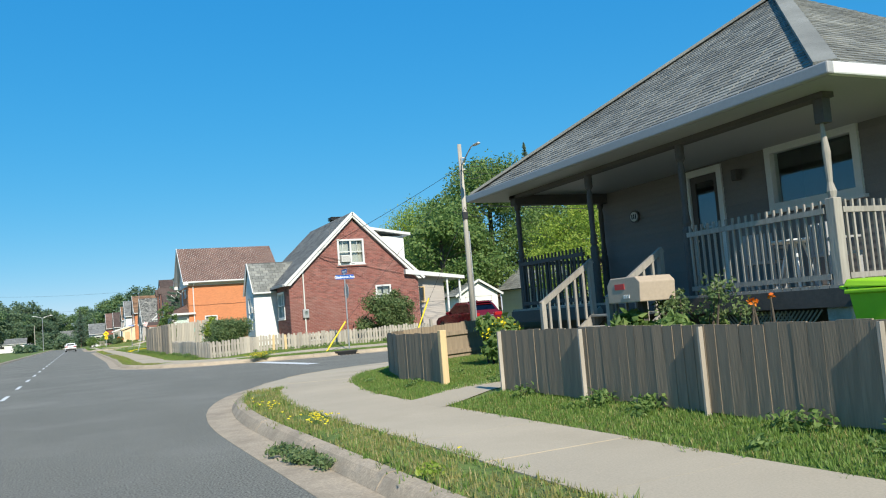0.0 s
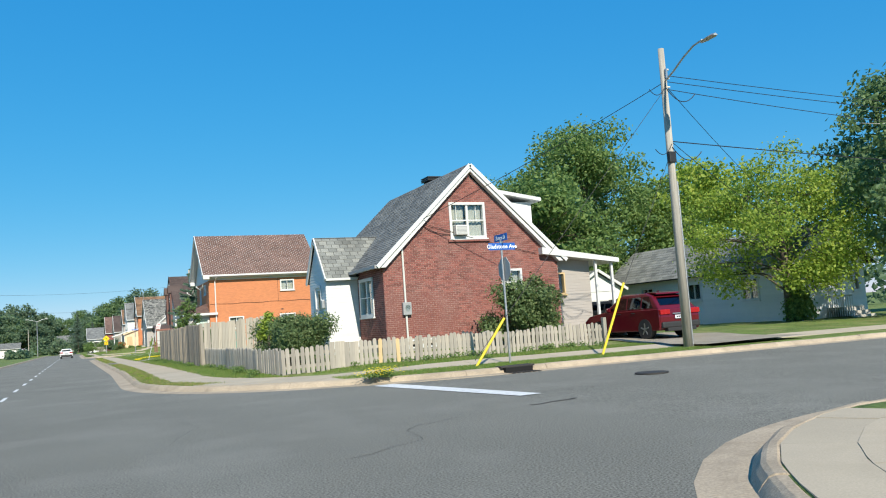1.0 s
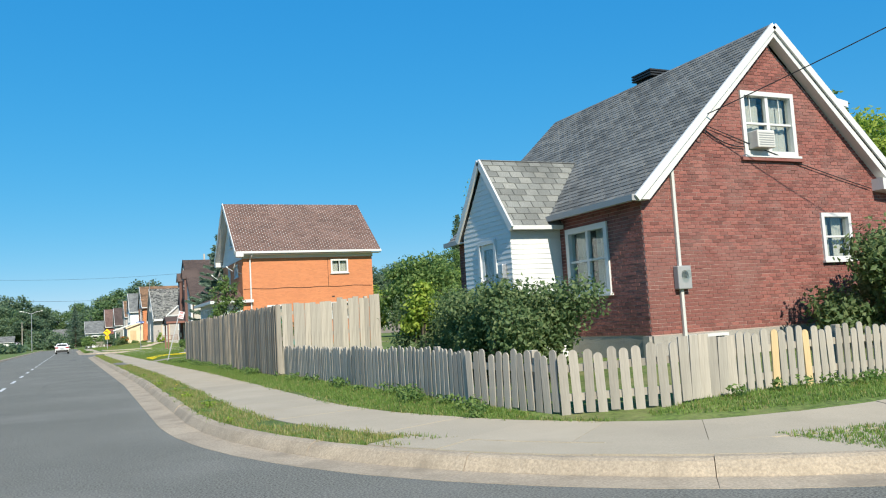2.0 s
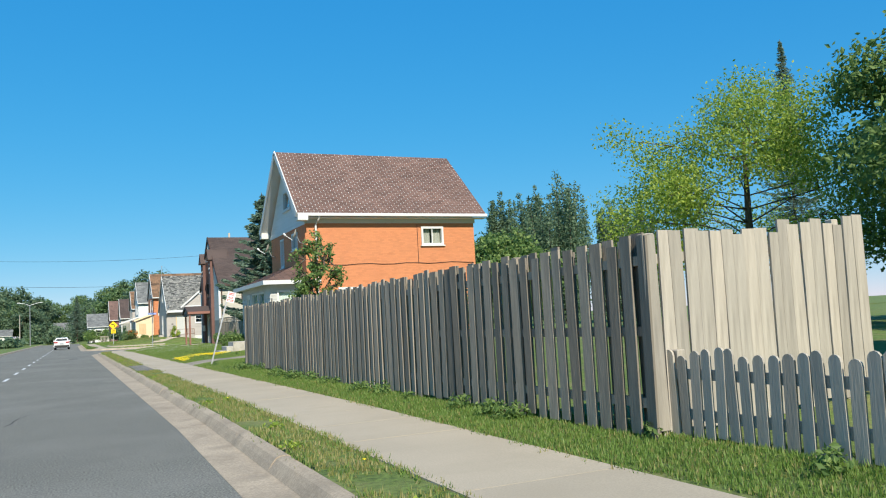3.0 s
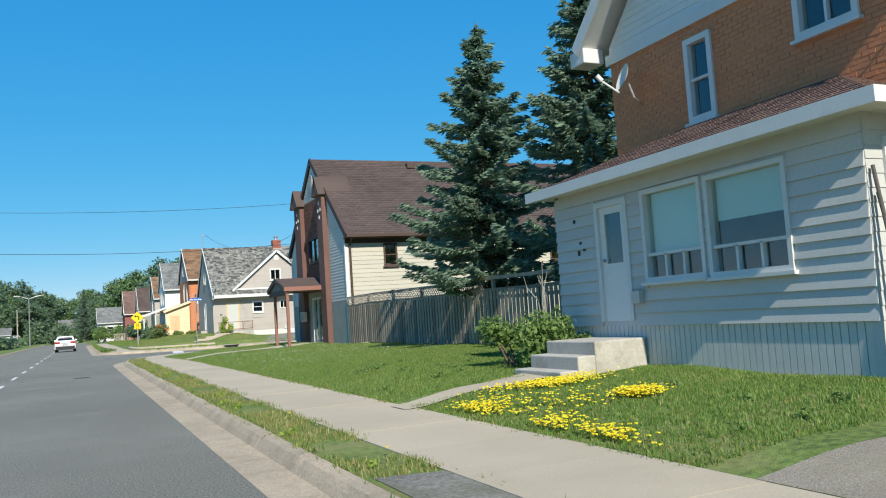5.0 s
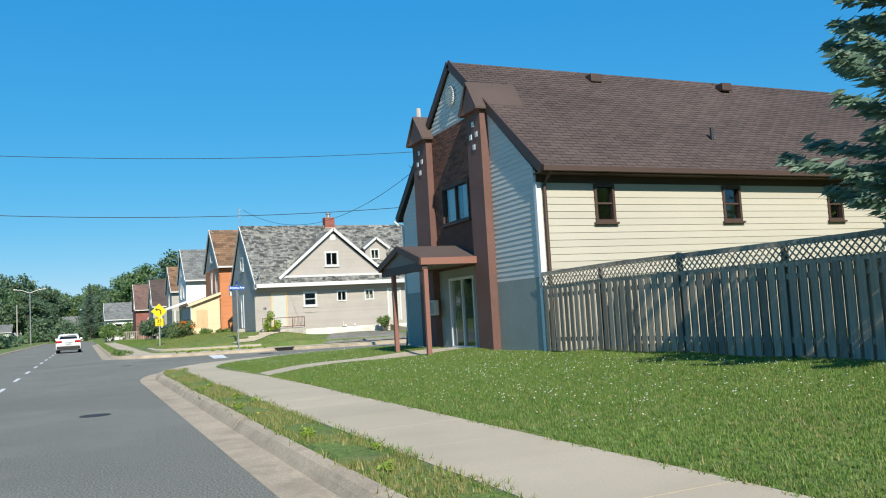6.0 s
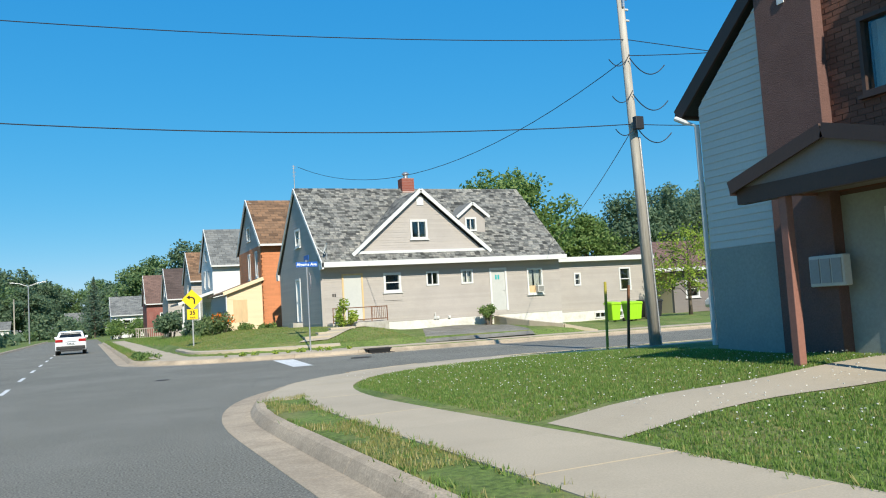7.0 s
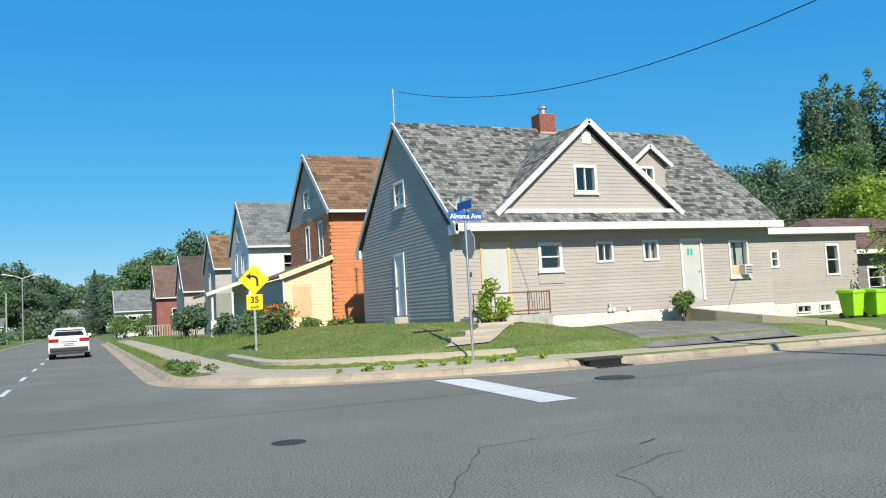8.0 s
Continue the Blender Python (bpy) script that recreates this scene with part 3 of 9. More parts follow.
def door(face, u0, u1, v0, v1, parent, mat="door_grey", trim="white_trim", glazed=True, frame=0.09, label="", knob=True):
    """A door leaf in its frame."""
    b = Build()
    ring = ((u0, v0), (u0 + frame, v0), (u0 + frame, v1 - frame), (u1 - frame, v1 - frame), (u1 - frame, v0), (u1, v0), (u1, v1), (u0, v1))
    b.prism([face.p(u, v, -0.1) for u, v in ring], [face.p(u, v, 0.05) for u, v in ring])
    d = part("door", b, M[trim], parent, label)
    a, c, top = u0 + frame, u1 - frame, v1 - frame
    if glazed:
        g0, g1 = v0 + (top - v0) * 0.5, top - 0.12
        leaf = Build()
        for q in ((a, c, v0, g0), (a, c, g1, top), (a, a + 0.13, g0, g1), (c - 0.13, c, g0, g1)):
            face.box(leaf, *q, -0.05, 0.0)
        part("leaf", leaf, M[mat], d)
        gl = part("pane", face.box(Build(), a + 0.13, c - 0.13, g0, g1, -0.03, -0.02), M["glass"], d)
        gl.visible_shadow = False
    else:
        part("leaf", face.box(Build(), a, c, v0, top, -0.05, 0.0), M[mat], d)
    if knob:
        part("knob", face.box(Build(), c - 0.11, c - 0.06, v0 + 0.98, v0 + 1.03, 0.0, 0.06).bevelled(0.012), M["galvanised"], d)
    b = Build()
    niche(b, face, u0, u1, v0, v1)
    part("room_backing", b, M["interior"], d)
    return d


def sag(a, b, drop, n=14):
    a, b = Vector(a), Vector(b)
    return [a.lerp(b, i / n) - Vector((0, 0, drop * 4 * (i / n) * (1 - i / n))) for i in range(n + 1)]


def lettering(text, size, at, turn, mat, parent, name="lettering", bold=0.0):
    cu = bpy.data.curves.new("lettering", "FONT")
    cu.body, cu.size, cu.align_x, cu.align_y = text, size, "CENTER", "CENTER"
    cu.extrude, cu.offset, cu.resolution_u = 0.002, bold, 3
    cu.materials.append(mat)
    ob = new(name, cu)
    ob.parent = parent
    if parent.type == "EMPTY":
        ob.matrix_parent_inverse = parent.matrix_basis.inverted()
    ob.matrix_basis = Matrix.Translation(at) @ turn
    return ob


def facing(d):
    """The turn of upright lettering that is read by someone who looks along d."""
    return Euler((radians(90), 0, math.atan2(-d[0], d[1]))).to_matrix().to_4x4()


# ---- ground, road, kerbs, walkways ----
def bez(a, b, c, d, n=14):
    a, b, c, d = (np.array(p, float) for p in (a, b, c, d))
    return [tuple((1 - t) ** 3 * a + 3 * (1 - t) ** 2 * t * b + 3 * (1 - t) * t * t * c + t ** 3 * d) for t in (i / n for i in range(n + 1))]


INSET = 0.4


class Edge:
    """The line where the asphalt ends along one block; d is the distance into the block, INSET on the line itself."""

    def __init__(self, before, curve, after):
        raw = [before, *curve, after]
        pts = [raw[0]]
        for p, q in zip(raw, raw[1:]):
            n = max(1, int(math.dist(p, q) / 0.5))
            pts += [(p[0] + (q[0] - p[0]) * i / n, p[1] + (q[1] - p[1]) * i / n) for i in range(1, n + 1)]
        self.pts = np.array(pts)
        seg = np.diff(self.pts, axis=0)
        self.s = np.r_[0, np.cumsum(np.hypot(*seg.T))]
        tan = np.gradient(self.pts, axis=0)
        tan /= np.hypot(*tan.T)[:, None]
        for _ in range(6):
            tan[1:-1] = (tan[:-2] + tan[1:-1] * 2 + tan[2:]) / 4
        tan /= np.hypot(*tan.T)[:, None]
        self.nrm = np.stack([tan[:, 1], -tan[:, 0]], 1)

    def at(self, s, d):
        d = d - INSET
        x, y = (np.interp(s, self.s, self.pts[:, k]) for k in (0, 1))
        a, b = (np.interp(s, self.s, self.nrm[:, k]) for k in (0, 1))
        r = math.hypot(a, b)
        return x + a / r * d, y + b / r * d

    def near(self, x, y):
        return self.s[np.argmin(np.hypot(self.pts[:, 0] - x, self.pts[:, 1] - y))]


CURVE = [bez((1.38, 9.0), (1.3, 15.0), (3.2, 21.0), (9.0, 21.2)),
         bez((9.5, 32.2), (4.6, 32.6), (1.2, 36.0), (1.2, 43.0)) + [(1.45, 57.0)],
         bez((1.4, 113.0), (1.35, 118.0), (3.3, 122.3), (9.6, 122.4)),
         bez((10.0, 131.2), (5.0, 131.6), (0.95, 133.6), (0.85, 138.0))]
EDGES = [Edge((1.36, -40.0), CURVE[0], (90.0, 21.2)),
         Edge((90.0, 32.2), CURVE[1] + CURVE[2], (90.0, 122.4)),
         Edge((90.0, 131.2), CURVE[3], (0.85, 260.0))]


def fall(x):
    return -0.008 * np.clip(np.asarray(x, float) - 8.0, 0, 60)


def reach(x, y):
    """The distance into the block on the right-hand side of the main road, INSET at the asphalt's edge and less on the road."""
    x, y = np.broadcast_arrays(np.asarray(x, float), np.asarray(y, float))
    px, py = x.ravel(), y.ravel()
    best = np.full(px.shape, -9.0)
    for e, (ya, yb) in zip(EDGES, ((-1e9, 21.2), (32.2, 122.4), (131.2, 1e9))):
        p, q = e.pts[:-1], e.pts[1:]
        pick = (py > ya - 1) & (py < yb + 1)
        if not pick.any():
            continue
        ix = np.nonzero(pick)[0]
        for part_ix in np.array_split(ix, max(1, len(ix) // 4000)):
            ax, ay = px[part_ix][:, None], py[part_ix][:, None]
            dx, dy = (q - p)[:, 0][None], (q - p)[:, 1][None]
            t = np.clip(((ax - p[:, 0]) * dx + (ay - p[:, 1]) * dy) / (dx * dx + dy * dy), 0, 1)
            ex, ey = ax - (p[:, 0] + t * dx), ay - (p[:, 1] + t * dy)
            dist = np.hypot(ex, ey)
            k = dist.argmin(1)
            r = np.arange(len(k))
            sign = np.where(ex[r, k] * dy[0, k] - ey[r, k] * dx[0, k] > 0, 1, -1)
            best[part_ix] = np.maximum(best[part_ix], sign * dist[r, k])
    return best.reshape(x.shape) + INSET


def soft_step(a, b, v):
    t = np.clip((v - a) / (b - a), 0, 1)
    return t * t * (3 - 2 * t)


def lawn(x, y, d=None):
    """The height of the ground."""
    x, y = np.asarray(x, float), np.asarray(y, float)
    d = reach(x, y) if d is None else d
    h = np.interp(d, [0.6, 0.72, 1.7, 3.1, 4.0, 8.5, 14], [0.11, 0.135, 0.15, 0.16, 0.27, 0.44, 0.46])
    h = h + np.where((y > 128) & (y < 210), 0.2 * soft_step(2.9, 3.3, d) + 0.34 * soft_step(3.2, 7.0, d) * (1 - 0.9 * soft_step(10.8, 13.2, x)), 0.0) * (1 - soft_step(150, 175, y)) * (1 - soft_step(18, 24, x))
    h = h + 0.02 * np.sin(x * 1.7 + y * 0.9) * soft_step(3.3, 5, d) + 0.015 * np.sin(y * 2.3 - x) * soft_step(3.3, 5, d)
    return h + fall(x)


xs = np.unique(np.r_[-3000, -1000, -400, -200, -120, -80, -60, -45, -30, -20, -12, -8, -6.75, -6.7, -6.3, -6.2, -3, 0.7, np.arange(0.95, 12.01, 0.19), np.arange(13, 46, 1.0), 50, 60, 80, 120, 200, 400, 1000, 3000])
ys = np.unique(np.r_[-3000, -800, -200, -60, np.arange(-20, 0, 1.0), np.arange(0, 150, 0.3), np.arange(150, 262, 1.5), 280, 320, 400, 600, 1200, 3000])
gx, gy = np.meshgrid(xs, ys, indexing="ij")
gd = reach(gx, gy)
far = (gy < -35) | (gy > 255) | (gx > 85)
gz = np.where(gd > 0.95, lawn(gx, gy, gd), -0.15 + fall(gx))
gz = np.where(gx < -6.68, 0.13, gz)
gz = np.where(far & (gx > 2), 0.3, gz)
gz = np.where((gx > 60) & (gd > 0.5), 0.0, gz)
nx, ny = gx.shape
idx = np.arange(nx * ny).reshape(nx, ny)
quads = np.stack([idx[:-1, :-1], idx[1:, :-1], idx[1:, 1:], idx[:-1, 1:]], -1).reshape(-1, 4)
ground_data = data_of(np.stack([gx, gy, gz], -1).reshape(-1, 3).tolist(), quads.tolist(), M["soil"], smooth=True)
tagged(new("ground", ground_data), "uneven summer lawn ground of short green grass", "ground", kind="structure")

b = Build()
rx = [-6.35, -2.2, 1.3, 6, 12, 30, 60, 90]
ry = [-45, 0, 20, 40, 80, 120, 140, 180, 262]
for i in range(len(rx) - 1):
    for j in range(len(ry) - 1):
        b.quad(*[(x, y, float(fall(x))) for x, y in ((rx[i], ry[j]), (rx[i + 1], ry[j]), (rx[i + 1], ry[j + 1]), (rx[i], ry[j + 1]))])
put("road", b, M["asphalt"], None, "worn grey asphalt road with pale patches", "road", kind="structure")


def band(edge, s0, s1, d0, d1, z0, z1, steps=3, low=-0.12):
    """A slab that follows an edge, from d0 to d1 into the block; z0 and z1 are its heights at those sides. A pair stands for start and end."""
    b = Build()
    n = max(1, steps)
    for i in range(n + 1):
        k = i / n
        s = s0 + (s1 - s0) * k
        for d, z in ((d0, z0), (d1, z1)):
            d = d[0] + (d[1] - d[0]) * k if isinstance(d, tuple) else d
            z = z[0] + (z[1] - z[0]) * k if isinstance(z, tuple) else z
            x, y = edge.at(s, d)
            f = float(fall(x))
            b.v += [(x, y, z + f), (x, y, low + f)]
    for i in range(n):
        k = 4 * i
        b.f += [(k, k + 2, k + 6, k + 4), (k, k + 4, k + 5, k + 1), (k + 2, k + 3, k + 7, k + 6)]
    k = 4 * n
    b.f += [(0, 1, 3, 2), (k, k + 2, k + 3, k + 1)]
    return b


def walk_span(e, s):
    """Where the pavement lies along an edge: its near and far side."""
    if e is not EDGES[1]:
        return 1.64, 3.06
    stops = [e.near(9.0, 32.3), e.near(4.2, 34.4), e.near(1.4, 108), e.near(1.4, 114), e.near(2.3, 118.4)]
    return tuple(float(np.interp(s, stops, v)) for v in ([2.8, 1.64, 1.64, 1.64, 1.64], [3.85, 3.06, 3.06, 2.68, 2.42]))


def slab_top(d):
    return 0.012 + float(np.interp(d, [0.6, 0.72, 1.7, 3.1, 4.0], [0.13, 0.14, 0.15, 0.16, 0.27]))


kerb = thing("kerb", (1.5, 60, 0), "worn concrete kerb with a flat gutter beside the asphalt", "kerb", kind="structure")
pavement = thing("pavement", (3.4, 60, 0.1), "pale concrete pavement of square slabs", "pavement", kind="structure")
ranges = [(EDGES[0].near(1.05, -12), EDGES[0].near(30, 21.4)), (EDGES[1].near(40, 32.7), EDGES[1].near(40, 123)), (EDGES[2].near(40, 132), EDGES[2].near(0.9, 200))]
arcs = [[(EDGES[0].near(2.0, 15.0), EDGES[0].near(7.2, 21.4))], [(EDGES[1].near(6.2, 33.0), EDGES[1].near(1.9, 37.4)), (EDGES[1].near(1.5, 116.0), EDGES[1].near(9.5, 123))],
        [(EDGES[2].near(9.0, 132.1), EDGES[2].near(0.95, 136.5))]]
rng = random.Random(11)
for e, (s0, s1), apron in zip(EDGES, ranges, arcs):
    s = s0
    while s < s1:
        t = min(s1, s + 2.4)
        part("gutter", band(e, s, t - 0.006, INSET - 0.02, INSET + 0.44, 0.004, 0.012, 5), M["gutter"], kerb)
        ob = Build()
        j = rng.uniform(-0.008, 0.008)
        n = 14
        for i in range(n + 1):
            q = s + (t - 0.008 - s) * i / n
            worn = 0.02 * max(0.0, noise.noise((q * 1.7, 3.0 + j * 90, 0.0))) + 0.05 * max(0.0, noise.noise((q * 4.1, 9.0, 0.0)) - 0.35)
            for d, z in ((0.4, -0.1), (0.4, 0.014), (0.44 + worn * 0.5, 0.075 + j), (0.485 + worn, 0.13 + j - worn * 0.6), (0.53 + worn, 0.148 + j - worn * 0.3), (0.61, 0.15 + j), (0.64, 0.13 + j), (0.64, -0.1)):
                x, y = e.at(q, d + INSET)
                ob.v.append((x, y, z + float(fall(x))))
        for i in range(n):
            for k in range(7):
                ob.f.append((8 * i + k, 8 * i + k + 1, 8 * i + 9 + k, 8 * i + 8 + k))
        ob.f += [tuple(range(8)), tuple(8 * n + k for k in range(7, -1, -1))]
        part("kerb_stone", ob, M["gutter"], kerb)
        s = t
    s = s0
    while s < s1:
        t = min(s1, s + 1.5)
        j = rng.uniform(-0.003, 0.003)
        (a0, a1), (c0, c1) = walk_span(e, s), walk_span(e, t)
        part("slab", band(e, s, t - 0.007, (a0, c0), (a1, c1), (slab_top(a0) + j, slab_top(c0) + j), (slab_top(a1) + j, slab_top(c1) + j), 4), M["walkway"], pavement)
        s = t
    for a, c in apron:
        s = a
        while s < c - 0.1:
            t = min(c, s + 1.8)
            j = rng.uniform(-0.004, 0.004)
            part("slab", band(e, s, t - 0.007, 0.64 + INSET, (walk_span(e, s)[0] - 0.003, walk_span(e, t)[0] - 0.003), 0.154 + j, 0.16 + j, 4), M["walkway"], pavement)
            s = t

# the far side of the main road
b = Build()
b.prism([(-6.9, -40, -0.1), (-6.35, -40, -0.1), (-6.35, 262, -0.1), (-6.9, 262, -0.1)], [(-6.72, -40, 0.15), (-6.5, -40, 0.14), (-6.5, 262, 0.14), (-6.72, 262, 0.15)])
part("kerb_stone", b, M["gutter"], kerb)


def drape(name, corners, mat, lift=0.012, n=12, m=8, label="", category="", kind="structure", parent=None):
    """A sheet between four corners that lies on the ground."""
    a, bb, c, d = (np.array(p, float) for p in corners)
    u, v = np.meshgrid(np.linspace(0, 1, n + 1), np.linspace(0, 1, m + 1), indexing="ij")
    p = (a * (1 - u)[..., None] + bb * u[..., None]) * (1 - v)[..., None] + (d * (1 - u)[..., None] + c * u[..., None]) * v[..., None]
    z = np.maximum(lawn(p[..., 0], p[..., 1]), 0.14) + lift
    q = Build()
    q.v = [(float(x), float(y), float(h)) for (x, y), h in zip(p.reshape(-1, 2), z.ravel())]
    i = np.arange((n + 1) * (m + 1)).reshape(n + 1, m + 1)
    q.f = np.stack([i[:-1, :-1], i[1:, :-1], i[1:, 1:], i[:-1, 1:]], -1).reshape(-1, 4).tolist()
    return put(name, q, mat, parent, label, category, kind=kind, smooth=True)


drape("driveway", ((4.12, 75.3), (18.0, 76.8), (18.0, 79.2), (4.12, 78.4)), M["gravel"], 0.008, 40, 14, "dusty gravel driveway beside an orange house", "driveway")
drape("driveway", ((2.12, 74.2), (2.7, 74.8), (2.7, 80.2), (2.12, 80.4)), M["worn_asphalt"], 0.006, 8, 20, "cracked asphalt driveway crossing at the kerb", "driveway")
drape("driveway", ((12.2, 133.3), (17.4, 133.3), (18.1, 138.6), (14.2, 138.6)), M["worn_asphalt"], 0.012, 12, 12, "cracked grey asphalt driveway of a grey house", "driveway")
drape("driveway", ((17.4, 33.4), (21.8, 33.4), (21.8, 43.0), (17.4, 43.0)), M["gravel"], 0.03, 10, 16, "pale gravel driveway under a red car", "driveway")
drape("garden_path", ((3.9, 8.3), (6.6, 9.5), (6.6, 10.4), (3.9, 9.5)), M["walkway"], 0.012, 8, 4, "short concrete garden path to porch steps", "path")
drape("garden_path", ((4.1, 109.1), (9.6, 109.3), (9.6, 110.6), (4.1, 110.4)), M["walkway"], 0.01, 14, 6, "pale concrete garden path over a lawn", "path")
drape("garden_path", ((3.9, 84.2), (6.9, 85.0), (6.9, 85.8), (3.9, 84.8)), M["walkway"], 0.02, 10, 4, "overgrown narrow concrete garden path", "path")
drape("garden_path", ((7.4, 134.9), (10.6, 138.2), (11.5, 138.2), (8.6, 134.9)), M["walkway"], 0.04, 10, 4, "stepped concrete garden path", "path")

# painted lines
def painted(corners, label):
    q = Build()
    q.quad(*[(x, y, 0.006 + float(fall(x))) for x, y in corners])
    return put("road_marking", q, M["paint_white"], None, label, "road marking", group="painted road lines", kind="structure")


for i in range(40):
    y = -12.6 + 6.0 * i
    painted(((-2.25, y), (-2.13, y), (-2.13, y + 2.3), (-2.25, y + 2.3)), "white dashed line in the middle of the road")
painted(((7.0, 26.7), (7.45, 26.7), (6.85, 32.6), (6.3, 32.6)), "broad worn white stop line on grey asphalt")
painted(((5.3, 126.9), (5.9, 126.9), (6.35, 131.4), (5.7, 131.7)), "broad worn white stop line on grey asphalt")


def manhole(x, y, r):
    t = thing("manhole_cover", (x, y, 0), "round dark cast-iron manhole cover in the asphalt", "manhole cover", "manhole covers")
    part("ring", Build().lathe((x, y, -0.02), [(r, 0), (r, 0.027), (r * 0.88, 0.03), (r * 0.88, 0.0)], 28), M["iron"], t)
    part("lid", Build().lathe((x, y, -0.02), [(r * 0.86, 0), (r * 0.86, 0.028), (r * 0.3, 0.031), (0.01, 0.031)], 28), M["iron"], t)


manhole(0.1, 104.6, 0.26)
manhole(1.56, 126.0, 0.19)
manhole(8.1, 129.1, 0.35)
manhole(11.2, 28.3, 0.36)


def crack(pts, w, seed):
    """A dark sealed crack in the asphalt."""
    r = random.Random(seed)
    q, fine = Build(), []
    for p, n in zip(pts, pts[1:]):
        k = max(2, int(math.dist(p, n) / 0.25))
        fine += [(p[0] + (n[0] - p[0]) * i / k + r.uniform(-0.05, 0.05), p[1] + (n[1] - p[1]) * i / k + r.uniform(-0.05, 0.05)) for i in range(k)]
    for p, n in zip(fine, fine[1:]):
        h = w * r.uniform(0.4, 1.2) / 2
        dx, dy = n[0] - p[0], n[1] - p[1]
        l = math.hypot(dx, dy) or 1
        ox, oy = -dy / l * h, dx / l * h
        q.quad((p[0] + ox, p[1] + oy, 0.003), (n[0] + ox, n[1] + oy, 0.003), (n[0] - ox, n[1] - oy, 0.003), (p[0] - ox, p[1] - oy, 0.003))
    put("road_crack", q, M["asphalt_dark"], None, "dark jagged crack across worn asphalt", "crack", group="cracks in the road", kind="structure")


crack([(2.5, 22.5), (3.6, 23.2), (3.9, 24.4), (5.2, 25.0)], 0.014, 1)
crack([(6.3, 25.2), (7.6, 25.5)], 0.09, 2)
crack([(0.5, 121.5), (1.9, 122.5), (3.0, 124.2), (5.0, 124.4)], 0.012, 3)
crack([(4.3, 123.4), (4.9, 123.7)], 0.07, 4)
crack([(3.0, 120.9), (3.3, 122.4), (4.6, 123.0)], 0.01, 5)
crack([(1.0, 26.0), (1.6, 27.7), (1.4, 29.2)], 0.01, 6)
crack([(-1.0, 60.0), (-0.7, 62.1)], 0.03, 7)


def drain(x, y):
    t = thing("storm_drain", (x, y, 0), "dark storm drain inlet let into the kerb", "drain", "storm drains")
    z = float(fall(x))
    # Solid near-black block: the shade inside the inlet is put into its colour.
    part("opening", Build().box((x - 0.4, y + 0.30, 0.0 + z), (x + 0.4, y + 0.52, 0.135 + z)), M["dark"], t)
    part("cover", Build().box((x - 0.5, y + 0.36, 0.13 + z), (x + 0.5, y + 0.75, 0.175 + z)).bevelled(0.01), M["iron"], t)
    for i in range(6):
        part("grate_bar", Build().box((x - 0.4 + i * 0.15, y - 0.1, 0.004 + z), (x - 0.33 + i * 0.15, y + 0.3, 0.02 + z)), M["iron"], t)


drain(10.3, 32.2)
drain(9.6, 131.2)


# ---- houses ----
def gutter(parent, a, bb, mat="white_trim", size=0.12):
    part("gutter", Build().beam(a, bb, size, size), M[mat], parent)


def rake(parent, pts, mat="white_trim", width=0.05, height=0.2):
    """Boards along the edges of a gable."""
    for p, q in zip(pts, pts[1:]):
        part("bargeboard", Build().beam(p, q, width, height), M[mat], parent)


